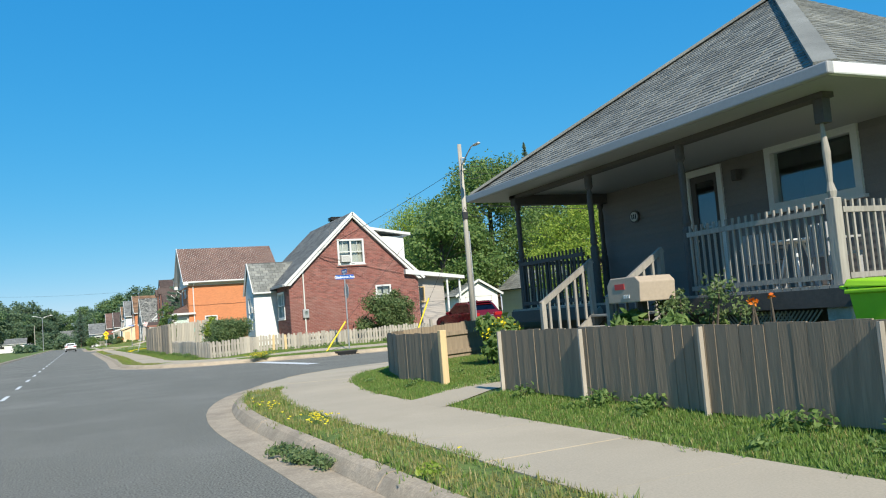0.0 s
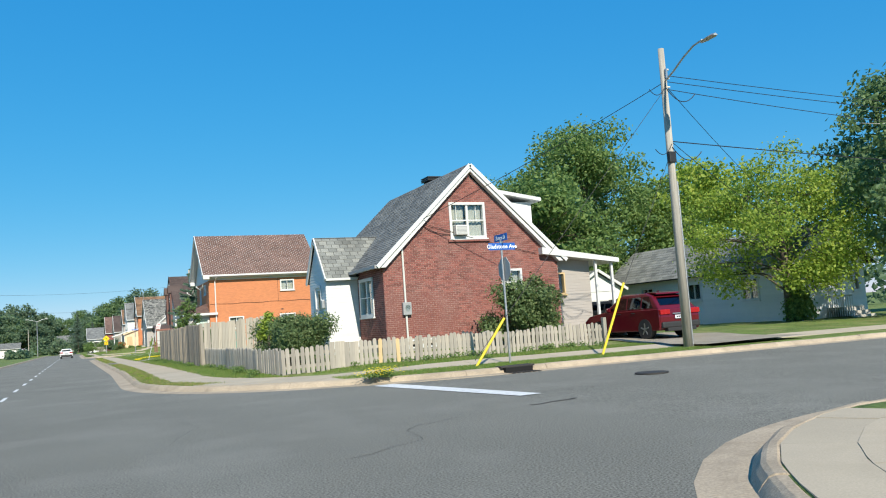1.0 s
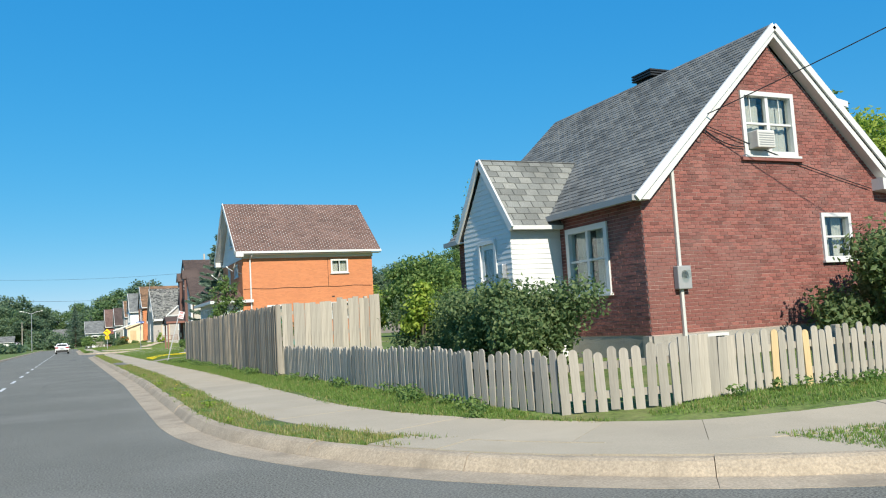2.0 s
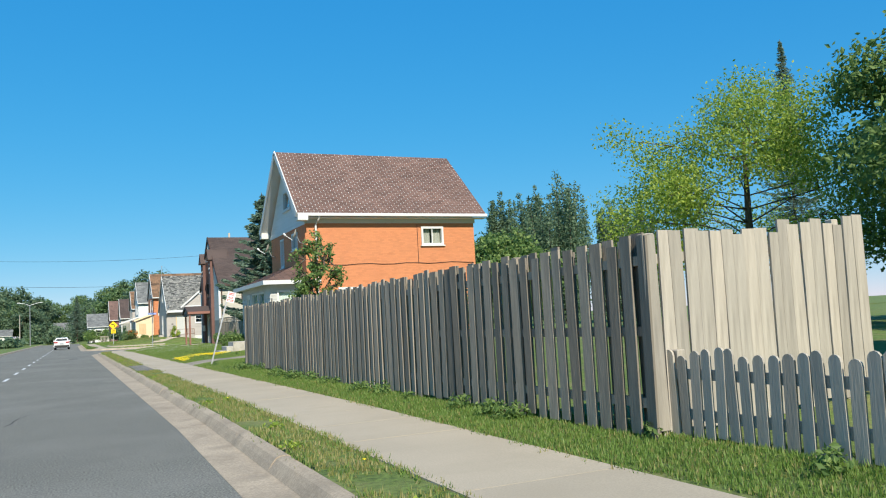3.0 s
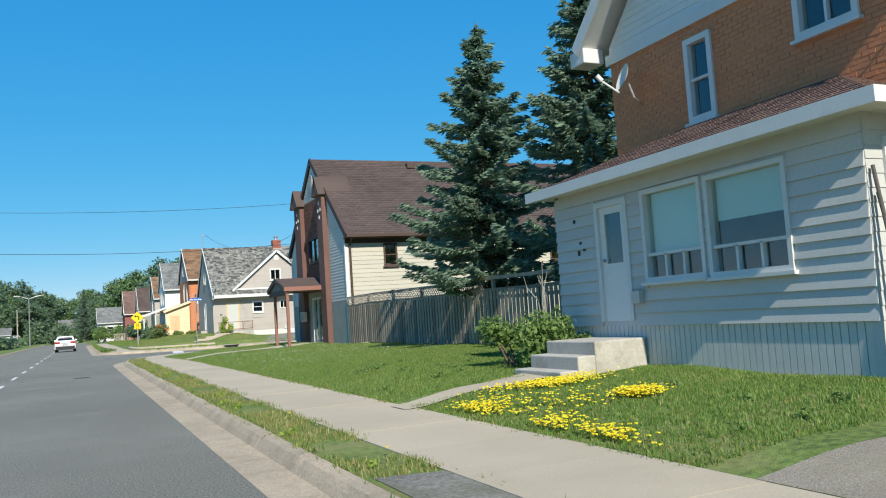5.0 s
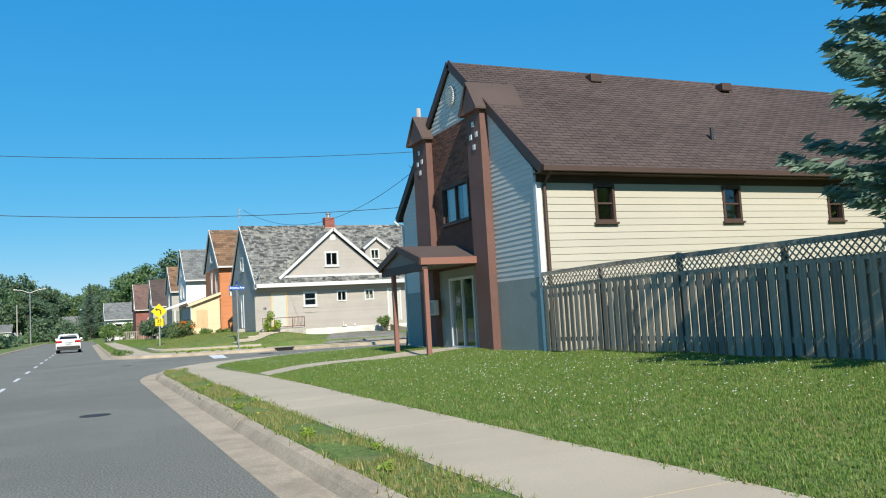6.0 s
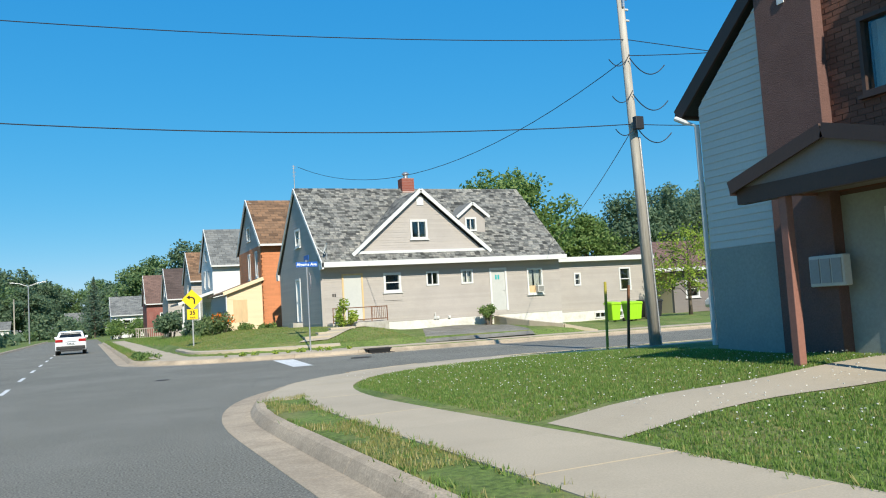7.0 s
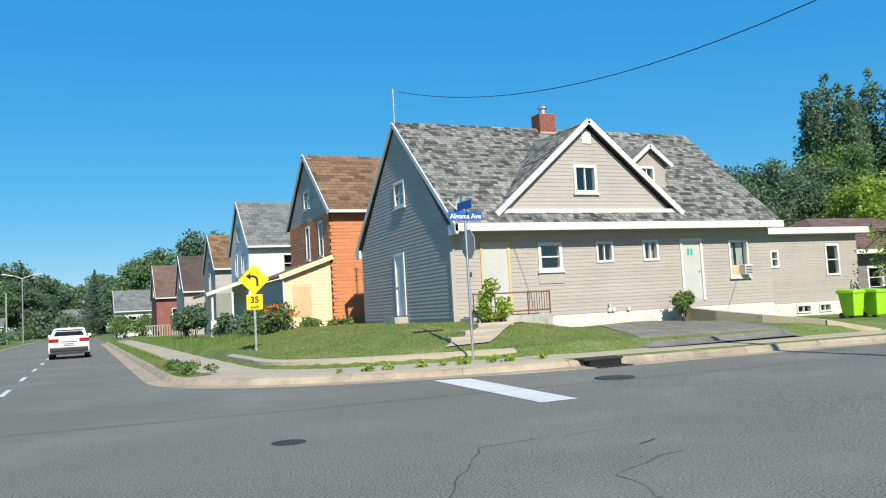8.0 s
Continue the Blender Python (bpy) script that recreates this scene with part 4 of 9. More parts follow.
# --- the house with the wide hipped roof and the porch ---
def porch_house():
    h = thing("porch_house", (10.5, 9.6, 0.4), "taupe bungalow with a wide grey hipped roof and front porch", "house")
    e0, e1, ex, zr = 4.97, 14.18, 16.85, 3.87
    apex = (12.25, 9.58, 7.0)
    corners = [(7.62, e0, zr), (ex, e0, zr), (ex, e1, zr), (7.62, e1, zr)]
    for i in range(4):
        p, q = corners[i], corners[(i + 1) % 4]
        shingles((p, q, apex, apex), M["shingle_grey"], h, 0.3, 0.14, 0.06, seed=i)
    for c in corners[:1] + corners[3:]:
        part("hip_cap", Build().beam(Vector(c) + Vector((0, 0, 0.03)), Vector(apex) + Vector((0, 0, 0.03)), 0.26, 0.05), M["shingle_grey"], h)
    part("fascia", Build().box((7.52, e0 - 0.1, zr - 0.13), (7.62, e1 + 0.1, zr + 0.02)).bevelled(0.02), M["aluminium"], h, "grey metal gutter")
    part("fascia", Build().box((7.62, e0 - 0.1, zr - 0.13), (ex, e0, zr + 0.02)).bevelled(0.02), M["white_trim"], h, "white fascia board")
    part("fascia", Build().box((7.62, e1, zr - 0.13), (ex, e1 + 0.1, zr + 0.02)), M["aluminium"], h)
    part("porch_ceiling", Build().box((7.62, e0, zr - 0.13), (ex, e1, zr - 0.09)), M["aluminium"], h)
    # Thin dark strip drawn for the shaded underside of the fascia.
    part("porch_beam", Build().box((8.15, 5.5, zr - 0.2), (8.35, 13.5, zr - 0.13)), M["deck_dark"], h)
    part("porch_beam", Build().box((8.15, 13.25, zr - 0.34), (10.5, 13.45, zr - 0.13)), M["deck_dark"], h)
    f = Face("-x", 10.5)
    win, dr = (6.87, 8.68, 2.66, 3.75), (9.73, 10.72, 1.36, 3.7)
    wall(f, 5.6, 13.6, 0.2, zr - 0.1, [win, dr], M["siding_taupe"], h)
    siding(f, 5.6, 13.6, 1.36, zr - 0.13, [win, dr], M["siding_taupe"], h, row=0.12)
    part("wall", Build().box((10.7, 5.4, 0.2), (16.4, 5.6, zr - 0.1)), M["siding_taupe"], h)
    siding(Face("-y", 5.4), 10.5, 16.4, 1.3, zr - 0.13, [], M["siding_taupe"], h, row=0.12)
    part("wall", Build().box((10.7, 13.6, 0.2), (16.4, 13.8, zr - 0.1)), M["siding_taupe"], h)
    part("wall", Build().box((16.2, 5.6, 0.2), (16.4, 13.6, zr - 0.1)), M["siding_taupe"], h)
    w = window(f, *win, h, "single", frame=0.12, out=0.06)
    door(f, *dr, h, "deck_dark", glazed=True, frame=0.12)
    # deck, posts, railing, steps
    for i in range(57):
        part("deck_board", Build().box((8.1, 5.4 + i * 0.145, 1.31), (10.5, 5.4 + i * 0.145 + 0.135, 1.35)), M["deck_wood"], h)
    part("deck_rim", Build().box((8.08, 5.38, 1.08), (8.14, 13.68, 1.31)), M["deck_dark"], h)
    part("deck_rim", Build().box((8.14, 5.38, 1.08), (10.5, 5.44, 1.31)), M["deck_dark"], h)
    posts = [(8.25, 13.35), (8.25, 10.72), (8.25, 8.25), (10.35, 13.35)]
    for x, y in posts:
        b = Build().lathe((x, y, 1.35), [(0.075, 0), (0.075, 1.0), (0.05, 1.05), (0.065, 1.1), (0.045, 1.3), (0.055, 1.9), (0.04, 2.05), (0.07, 2.1), (0.07, 2.32)], 10)
        part("porch_post", b, M["deck_dark"], h)
    part("porch_post", Build().box((8.18, 5.54, 0.8), (8.32, 5.68, 2.42)).bevelled(0.012), M["deck_wood"], h, "pale worn corner post")
    part("porch_post", Build().tube([(8.25, 5.61, 2.42), (8.25, 5.61, 2.5), (8.25, 5.62, 2.62), (8.25, 5.62, 3.0), (8.24, 5.63, 3.36)], [0.045, 0.06, 0.035, 0.05, 0.02], 10), M["deck_wood"], h, "snapped turned post")
    part("porch_post", Build().box((8.18, 5.54, 3.36), (8.32, 5.68, 3.67)), M["deck_dark"], h)

    def rail(a, c, mat, n):
        (x0, y0), (x1, y1) = a, c
        for z in (1.45, 2.27):
            part("rail", Build().beam((x0, y0, z), (x1, y1, z), 0.05, 0.07), M[mat], h)
        for i in range(n):
            k = (i + 0.5) / n
            x, y = x0 + (x1 - x0) * k, y0 + (y1 - y0) * k
            part("baluster", Build().box((x - 0.015, y - 0.015, 1.36), (x + 0.015, y + 0.015, 2.4)), M[mat], h)
    rail((8.2, 5.7), (8.2, 8.2), "deck_wood", 20)
    rail((8.35, 5.58), (10.4, 5.58), "deck_wood", 16)
    rail((8.2, 11.0), (8.2, 13.3), "deck_dark", 18)
    rail((8.3, 13.4), (10.4, 13.4), "deck_dark", 16)
    for i in range(5):
        z = 1.35 - 0.19 * (i + 1)
        part("step", Build().box((8.08 - 0.27 * (i + 1), 8.55, z - 0.04), (8.1 - 0.27 * i, 10.4, z)).bevelled(0.008), M["deck_wood"], h)
    for y in (8.53, 10.42):
        part("stringer", Build().beam((8.1, y, 1.2), (6.8, y, 0.3), 0.05, 0.22), M["deck_wood"], h)
        part("handrail", Build().beam((7.95, y, 2.1), (6.85, y, 1.4), 0.06, 0.09), M["deck_wood"], h)
        for x, z0, z1 in ((6.88, 0.3, 1.45), (7.9, 1.0, 2.1)):
            part("newel", Build().box((x - 0.04, y - 0.04, z0), (x + 0.04, y + 0.04, z1)), M["deck_wood"], h)
        for i in range(5):
            k = (i + 0.7) / 5.6
            x, z = 6.88 + 1.02 * k, 1.4 + 0.65 * k
            part("baluster", Build().box((x - 0.02, y - 0.02, z - 0.85), (x + 0.02, y + 0.02, z)), M["deck_wood"], h)
    part("pier", Build().box((8.15, 5.45, 0.2), (8.5, 5.8, 1.08)).bevelled(0.015), M["concrete"], h, "pale concrete corner pier")
    # Plain dark sheet added behind the lattice, below the deck.
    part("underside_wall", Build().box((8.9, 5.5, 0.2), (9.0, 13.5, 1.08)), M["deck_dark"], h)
    for i in range(20):
        y = 5.9 + i * 0.07
        part("lattice_strip", Build().beam((8.2, y, 0.42), (8.2, y + 0.6, 1.05), 0.008, 0.022), M["deck_wood"], h)
        part("lattice_strip", Build().beam((8.188, y + 0.6, 0.42), (8.188, y, 1.05), 0.008, 0.022), M["deck_wood"], h)
    # round house plate and wall lamp
    b = Build()
    n = 20
    ring = [(10.45, 12.3 + 0.15 * math.cos(i * 2 * math.pi / n), 3.09 + 0.13 * math.sin(i * 2 * math.pi / n)) for i in range(n)]
    b.prism(ring, [(10.43, y, z) for _, y, z in ring])
    pl = part("plate_rim", b, M["deck_dark"], h)
    ring = [(10.43, 12.3 + 0.12 * math.cos(i * 2 * math.pi / n), 3.09 + 0.1 * math.sin(i * 2 * math.pi / n)) for i in range(n)]
    part("plate_face", Build().prism(ring, [(10.425, y, z) for _, y, z in ring]), M["siding_pale"], pl)
    for y in (12.24, 12.3, 12.36):
        part("number_bar", Build().box((10.418, y - 0.015, 3.04), (10.424, y + 0.015, 3.14)), M["sign_black"], pl)
    part("porch_lamp", Build().box((10.28, 9.2, 3.3), (10.42, 9.32, 3.5)).bevelled(0.02), M["deck_dark"], h)


porch_house()


# --- the red brick house ---
def brick_house():
    h = thing("brick_house", (14.0, 46.0, 0.4), "steep-gabled red brick house with white trim and a grey shingle roof", "house")
    g, f = Face("-y", 42.06), Face("-x", 10.27)
    peak = gable(10.27, 17.85, 3.62, 14.06, 7.1)
    gw, sw, bw = (13.12, 14.68, 4.58, 6.0), (15.2, 16.14, 2.26, 3.33), (11.18, 12.2, 0.52, 0.85)
    wall(g, 10.27, 17.85, 0.88, 7.2, [gw, sw], M["mortar_red"], h, peak, extra=(3.62,))
    bricks(g, 10.27, 17.85, 0.9, 7.2, [gw, sw], M["brick_red"], h, peak, near=(10.2, 13.2, 1.0, 2.9), seed=5)
    wall(g, 10.2, 17.9, 0.1, 0.88, [bw], M["stucco"], h, name="foundation")
    window(g, *gw, h, "pair", frame=0.1, curtain="curtain")
    for u in (13.22 + 0.23, 14.5 - 0.2):
        part("glazing_bar", g.box(Build(), u - 0.01, u + 0.01, 5.3, 5.9, -0.045, -0.03), M["white_trim"], h)
    part("brick_sill", g.box(Build(), 13.0, 14.8, 4.46, 4.53, -0.1, 0.09), M["brick_red"], h)
    window(g, *sw, h, "double", frame=0.09, curtain="curtain")
    window(g, *bw, h, "slider", frame=0.06, sill=False)
    ac = part("air_conditioner", g.box(Build(), 13.25, 13.75, 4.7, 5.08, -0.1, 0.3).bevelled(0.02), M["siding_pale"], h, "pale window air conditioner")
    for i in range(6):
        part("louvre", g.box(Build(), 13.29, 13.71, 4.75 + i * 0.05, 4.77 + i * 0.05, 0.3, 0.307), M["aluminium"], ac)
    fw = (43.21, 44.78, 1.8, 3.32)
    wall(f, 42.26, 50.4, 0.88, 3.7, [fw, (45.1, 47.3, 0.88, 3.5)], M["mortar_red"], h)
    bricks(f, 42.06, 50.4, 0.9, 3.7, [fw, (45.05, 47.35, 0.0, 3.5)], M["brick_red"], h, seed=6)
    wall(f, 42.0, 50.45, 0.1, 0.88, [], M["stucco"], h, name="foundation")
    window(f, *fw, h, "pair", frame=0.12, curtain="curtain")
    part("wall", Build().box((17.65, 42.26, 0.1), (17.85, 50.4, 3.7)), M["mortar_red"], h)
    back = Build()
    k = Face("+y", 50.4)
    for lo, hi in ((0.1, 3.62), (3.62, 7.2)):
        q = (*peak(lo), *peak(hi))
        k.trap(back, q[0], q[1], q[2], q[3], lo, hi, -0.2, 0)
    part("wall", back, M["mortar_red"], h)
    y0, y1, zp = 41.82, 50.65, 7.5
    shingles(((10.0, y1, 3.66), (10.0, y0, 3.66), (14.06, y0, zp), (14.06, y1, zp)), M["shingle_slate"], h, 0.31, 0.145, 0.09, seed=8)
    shingles(((18.12, y0, 3.66), (18.12, y1, 3.66), (14.06, y1, zp), (14.06, y0, zp)), M["shingle_slate"], h, 0.31, 0.145, 0.09, seed=9)
    rake(h, [(9.97, y0 - 0.03, 3.58), (14.06, y0 - 0.03, zp - 0.06), (18.15, y0 - 0.03, 3.58)], height=0.15)
    part("soffit", Build().prism([(10.1, y0, 3.56), (14.06, y0, 7.34), (18.0, y0, 3.56), (17.8, y0, 3.56), (14.06, y0, 7.2), (10.3, y0, 3.56)],
                                 [(10.1, 42.06, 3.56), (14.06, 42.06, 7.34), (18.0, 42.06, 3.56), (17.8, 42.06, 3.56), (14.06, 42.06, 7.2), (10.3, 42.06, 3.56)]), M["white_trim"], h)
    gutter(h, (9.93, y0, 3.6), (9.93, y1, 3.6), "aluminium")
    part("downpipe", Build().box((11.03, 41.98, 0.5), (11.1, 42.05, 4.45)).bevelled(0.01), M["siding_pale"], h, "pale conduit")
    m = part("meter_box", Build().box((10.92, 41.9, 1.77), (11.26, 42.05, 2.24)).bevelled(0.02), M["aluminium"], h, "grey electricity meter box")
    part("meter_dial", Build().tube([(11.09, 41.9, 2.06), (11.09, 41.8, 2.06)], 0.09, 14), M["glass"], m)
    part("roof_vent", Build().box((14.2, 46.1, 7.35), (14.75, 46.75, 7.62)).bevelled(0.03), M["bin_black"], h, "black slatted roof vent")
    for i in range(3):
        part("vent_slat", Build().box((14.12, 46.02, 7.64 + i * 0.07), (14.83, 46.83, 7.68 + i * 0.07)), M["bin_black"], h)
    # entrance porch with white boards
    v, s = Face("-x", 8.95), Face("-y", 45.05)
    vd = (45.72, 46.6, 1.3, 3.25)
    lim = gable(45.05, 47.4, 3.5, 46.22, 4.95)
    wall(v, 45.05, 47.4, 0.3, 5.05, [vd], M["siding_white"], h, lim, 0.12, extra=(3.5,))
    siding(v, 45.05, 47.4, 0.9, 5.05, [vd], M["siding_white"], h, lim)
    door(v, *vd, h, "siding_white")
    part("letter_box", v.box(Build(), 45.28, 45.5, 2.3, 2.62, 0.02, 0.14).bevelled(0.015), M["galvanised"], h)
    wall(s, 9.07, 10.27, 0.3, 3.5, [], M["siding_white"], h, None, 0.12)
    siding(s, 8.95, 10.27, 0.9, 3.5, [], M["siding_white"], h)
    part("wall", Build().box((8.95, 47.28, 0.3), (10.27, 47.4, 3.5)), M["siding_white"], h)
    shingles(((8.87, 44.85, 3.42), (10.35, 44.85, 3.42), (12.0, 46.22, 5.22), (8.87, 46.22, 5.22)), M["shingle_grey"], h, 0.34, 0.2, 0.06, seed=10)
    shingles(((10.35, 47.6, 3.42), (8.87, 47.6, 3.42), (8.87, 46.22, 5.22), (12.0, 46.22, 5.22)), M["shingle_grey"], h, 0.34, 0.2, 0.06, seed=11)
    rake(h, [(8.86, 44.82, 3.38), (8.86, 46.22, 5.16), (8.86, 47.63, 3.38)], height=0.16)
    gutter(h, (8.88, 44.83, 3.4), (10.2, 44.83, 3.4), size=0.09)
    # rear dormer and side porch
    part("dormer", Build().box((16.0, 43.6, 4.6), (17.75, 46.2, 6.25)), M["siding_white"], h)
    part("dormer_roof", Build().prism([(15.0, 43.3, 6.75), (18.1, 43.3, 6.25), (18.1, 46.5, 6.25), (15.0, 46.5, 6.75)], [(15.0, 43.3, 6.9), (18.1, 43.3, 6.4), (18.1, 46.5, 6.4), (15.0, 46.5, 6.9)]), M["white_trim"], h)
    part("porch_roof", Build().prism([(17.0, 41.75, 3.85), (20.7, 41.75, 3.4), (20.7, 46.0, 3.4), (17.0, 46.0, 3.85)], [(17.0, 41.75, 4.12), (20.7, 41.75, 3.58), (20.7, 46.0, 3.58), (17.0, 46.0, 4.12)]), M["white_trim"], h, "white sloping porch roof")
    pw = (17.95, 18.35, 2.2, 3.1)
    wall(Face("-y", 42.4), 17.85, 19.6, 0.3, 3.7, [pw], M["siding_grey"], h, None, 0.12)
    siding(Face("-y", 42.4), 17.85, 19.6, 0.8, 3.7, [pw], M["siding_grey"], h)
    window(Face("-y", 42.4), *pw, h, "single", trim="wood_new", frame=0.06)
    part("porch_post", Build().box((19.6, 41.95, 0.3), (19.7, 42.05, 3.5)), M["white_trim"], h)
    part("porch_post", Build().box((20.4, 41.95, 0.3), (20.5, 42.05, 3.45)), M["white_trim"], h)
    for i in range(3):
        part("porch_step", Build().box((19.0, 41.4 - 0.28 * i, 0.1), (20.3, 41.7 - 0.28 * i, 0.75 - 0.2 * i)), M["deck_wood"], h)
    # service cable fixings
    part("cable_bracket", Build().tube([(11.7, 41.9, 5.3), (11.75, 41.85, 5.0), (11.9, 41.85, 4.95), (11.95, 41.9, 5.2)], 0.015, 6), M["wire"], h)
    part("cable", Build().tube(sag((11.8, 42.0, 5.25), (13.1, 42.0, 4.75), 0.15), 0.012, 6), M["wire"], h)
    part("cable", Build().tube(sag((11.8, 42.0, 5.25), (16.9, 42.0, 3.9), 0.06), 0.01, 6), M["wire"], h)


brick_house()


# --- the orange house ---
def orange_house():
    h = thing("orange_house", (14.0, 83.5, 0.5), "tall orange brick house with brown roof and white enclosed porch", "house")
    s, f = Face("-y", 80.2), Face("-x", 9.7)
    ws = [(11.15, 12.35, 2.1, 3.08), (15.25, 16.55, 2.04, 3.1), (15.4, 16.57, 4.98, 5.88)]
    wall(s, 9.7, 18.25, 0.3, 6.3, ws, M["mortar_orange"], h)
    bricks(s, 9.7, 18.25, 0.5, 6.12, ws, M["brick_orange"], h, proud=0.005, near=(10.3, 15, 1.2, 2.1), seed=15)
    for q in ws:
        window(s, *q, h, "slider", frame=0.1, curtain="curtain", out=0.06)
    fw = [(81.5, 82.56, 4.99, 5.8), (84.25, 84.9, 4.33, 5.78), (82.68, 84.05, 7.08, 8.06)]
    lim = gable(80.2, 87.0, 6.35, 83.55, 9.8)
    wall(f, 80.4, 87.0, 0.3, 9.7, fw, M["mortar_orange"], h, lim, extra=(6.35, 6.05))
    bricks(f, 80.2, 87.0, 3.0, 6.02, fw, M["brick_orange"], h, proud=0.005, seed=16)
    siding(f, 80.2, 87.0, 6.2, 9.7, fw, M["siding_white"], h, lim, row=0.13)
    part("frieze", f.box(Build(), 80.1, 87.1, 6.0, 6.2, 0, 0.05), M["white_trim"], h)
    window(f, *fw[0], h, "slider", frame=0.1)
    window(f, *fw[1], h, "double", frame=0.1)
    window(f, *fw[2], h, "single", frame=0.1)
    part("wall", Build().box((18.05, 80.4, 0.3), (18.25, 87.0, 6.3)), M["mortar_orange"], h)
    part("wall", Build().box((9.9, 86.8, 0.3), (18.05, 87.0, 6.3)), M["mortar_orange"], h)
    bk, k = Build(), Face("+x", 18.25)
    for lo, hi in ((6.3, 9.7),):
        q = (*lim(lo), *lim(hi))
        k.trap(bk, q[0], q[1], q[2], q[3], lo, hi, -0.2, 0)
    part("wall", bk, M["mortar_orange"], h)
    x0, x1, zr = 9.22, 18.75, 10.0
    shingles(((x0, 79.7, 6.42), (x1, 79.7, 6.42), (x1 - 0.2, 83.55, zr), (x0, 83.55, zr)), M["shingle_brown"], h, 0.34, 0.15, 0.1, deck=M["white_trim"], seed=17)
    shingles(((x1, 87.4, 6.42), (x0, 87.4, 6.42), (x0, 83.55, zr), (x1 - 0.2, 83.55, zr)), M["shingle_brown"], h, 0.34, 0.15, 0.1, deck=M["white_trim"], seed=18)
    rake(h, [(x0 - 0.03, 79.66, 6.36), (x0 - 0.03, 83.55, zr - 0.06), (x0 - 0.03, 87.44, 6.36)], height=0.26)
    for y in (79.72, 87.38):
        part("eave_return", Build().box((x0, y - 0.18, 6.1), (9.7, y + 0.3, 6.4)).bevelled(0.02), M["white_trim"], h)
    part("gutter", Build().box((x0, 79.58, 6.3), (x1, 79.72, 6.44)).bevelled(0.02), M["white_trim"], h, "white metal gutter")
    part("soffit", Build().box((x0, 79.72, 6.24), (x1, 80.2, 6.28)), M["white_trim"], h)
    part("frieze", Build().box((9.7, 80.14, 6.04), (18.3, 80.2, 6.28)), M["siding_pale"], h)
    part("downpipe", Build().tube([(10.25, 79.68, 6.3), (10.22, 79.8, 6.15), (10.18, 80.12, 5.95), (10.18, 80.12, 0.7), (10.18, 79.95, 0.55)], 0.05, 10), M["white_trim"], h, "white downpipe")
    part("cable", Build().tube([(9.75 + i * 0.6, 80.17, 4.13 + 0.03 * math.sin(i * 1.7)) for i in range(15)], 0.012, 6), M["wire"], h)
    part("cable", Build().tube([(15.2, 80.17, 6.0), (15.2, 80.17, 4.1)], 0.01, 6), M["wire"], h)
    part("wall_vent", s.box(Build(), 15.4, 15.58, 3.42, 3.5, 0.0, 0.03), M["iron"], h)
    # enclosed porch
    pf, ps = Face("-x", 8.08), Face("-y", 80.42)
    pw, pd = [(81.5, 82.95, 1.64, 3.06), (83.02, 84.36, 1.66, 3.08)], (84.72, 85.6, 1.08, 3.06)
    wall(pf, 80.42, 86.85, 1.0, 3.36, pw + [pd], M["siding_dull"], h, None, 0.12)
    siding(pf, 80.42, 86.85, 1.0, 3.3, pw + [pd], M["siding_dull"], h, row=0.19, lap=0.034)
    for q, hung in zip(pw, ("blind", "full blind")):
        window(pf, *q, h, "low", frame=0.07, curtain=hung)
    dd = door(pf, *pd, h, "siding_white")
    part("letter_box", pf.box(Build(), 84.45, 84.66, 1.35, 1.55, 0.02, 0.13).bevelled(0.01), M["siding_dull"], h)
    for i, (u, v) in enumerate(((86.2, 2.75), (86.05, 2.35), (86.12, 2.2), (85.95, 2.3))):
        part("number_bar", pf.box(Build(), u, u + 0.08, v, v + 0.12, 0.016, 0.022), M["iron"], h)
    sw = (8.36, 9.62, 1.62, 3.06)
    part("corner_post", Build().box((8.07, 80.41, 0.3), (8.2, 80.54, 1.02)), M["siding_dull"], h)
    wall(ps, 8.2, 9.74, 0.4, 3.36, [sw], M["siding_dull"], h, None, 0.12)
    siding(ps, 8.08, 9.74, 1.0, 3.3, [sw], M["siding_dull"], h, row=0.16)
    window(ps, *sw, h, "low", frame=0.09, curtain="blind")
    part("vent_grille", ps.box(Build(), 9.2, 9.55, 0.62, 0.8, 0.0, 0.03), M["siding_pale"], h)
    for i in range(58):
        u = 80.42 + i * 0.111
        part("skirting_board", pf.box(Build(), u, u + 0.1, 0.35, 1.0, -0.03, 0.0), M["siding_pale"], h)
    part("wall", Build().box((8.08, 86.73, 0.4), (9.7, 86.85, 3.36)), M["siding_dull"], h)
    z0, z1 = 3.45, 4.3
    c = [(7.72, 79.98, z0), (7.72, 87.15, z0), (9.69, 85.2, z1), (9.69, 81.95, z1)]
    shingles((c[1], c[0], c[3], c[2]), M["shingle_brown"], h, 0.34, 0.15, 0.06, seed=19)
    shingles((c[0], (9.69, 79.98, z0), (9.69, 80.02, z0 + 0.02), c[3]), M["shingle_brown"], h, 0.34, 0.15, 0.06, seed=20)
    b = Build().prism([c[0], (9.69, 79.98, z0), (9.69, 81.95, z1)], [(7.72, 79.98, z0 - 0.02), (9.69, 79.98, z0 - 0.02), (9.69, 81.95, z1 - 0.02)])
    part("porch_roof", b, M["shingle_brown"], h)
    part("fascia", Build().box((7.66, 79.9, 3.3), (7.73, 87.2, 3.48)), M["white_trim"], h)
    part("fascia", Build().box((7.73, 79.9, 3.3), (10.28, 79.98, 3.48)), M["white_trim"], h)
    part("soffit", Build().box((7.73, 79.98, 3.34), (9.7, 87.15, 3.37)), M["white_trim"], h)
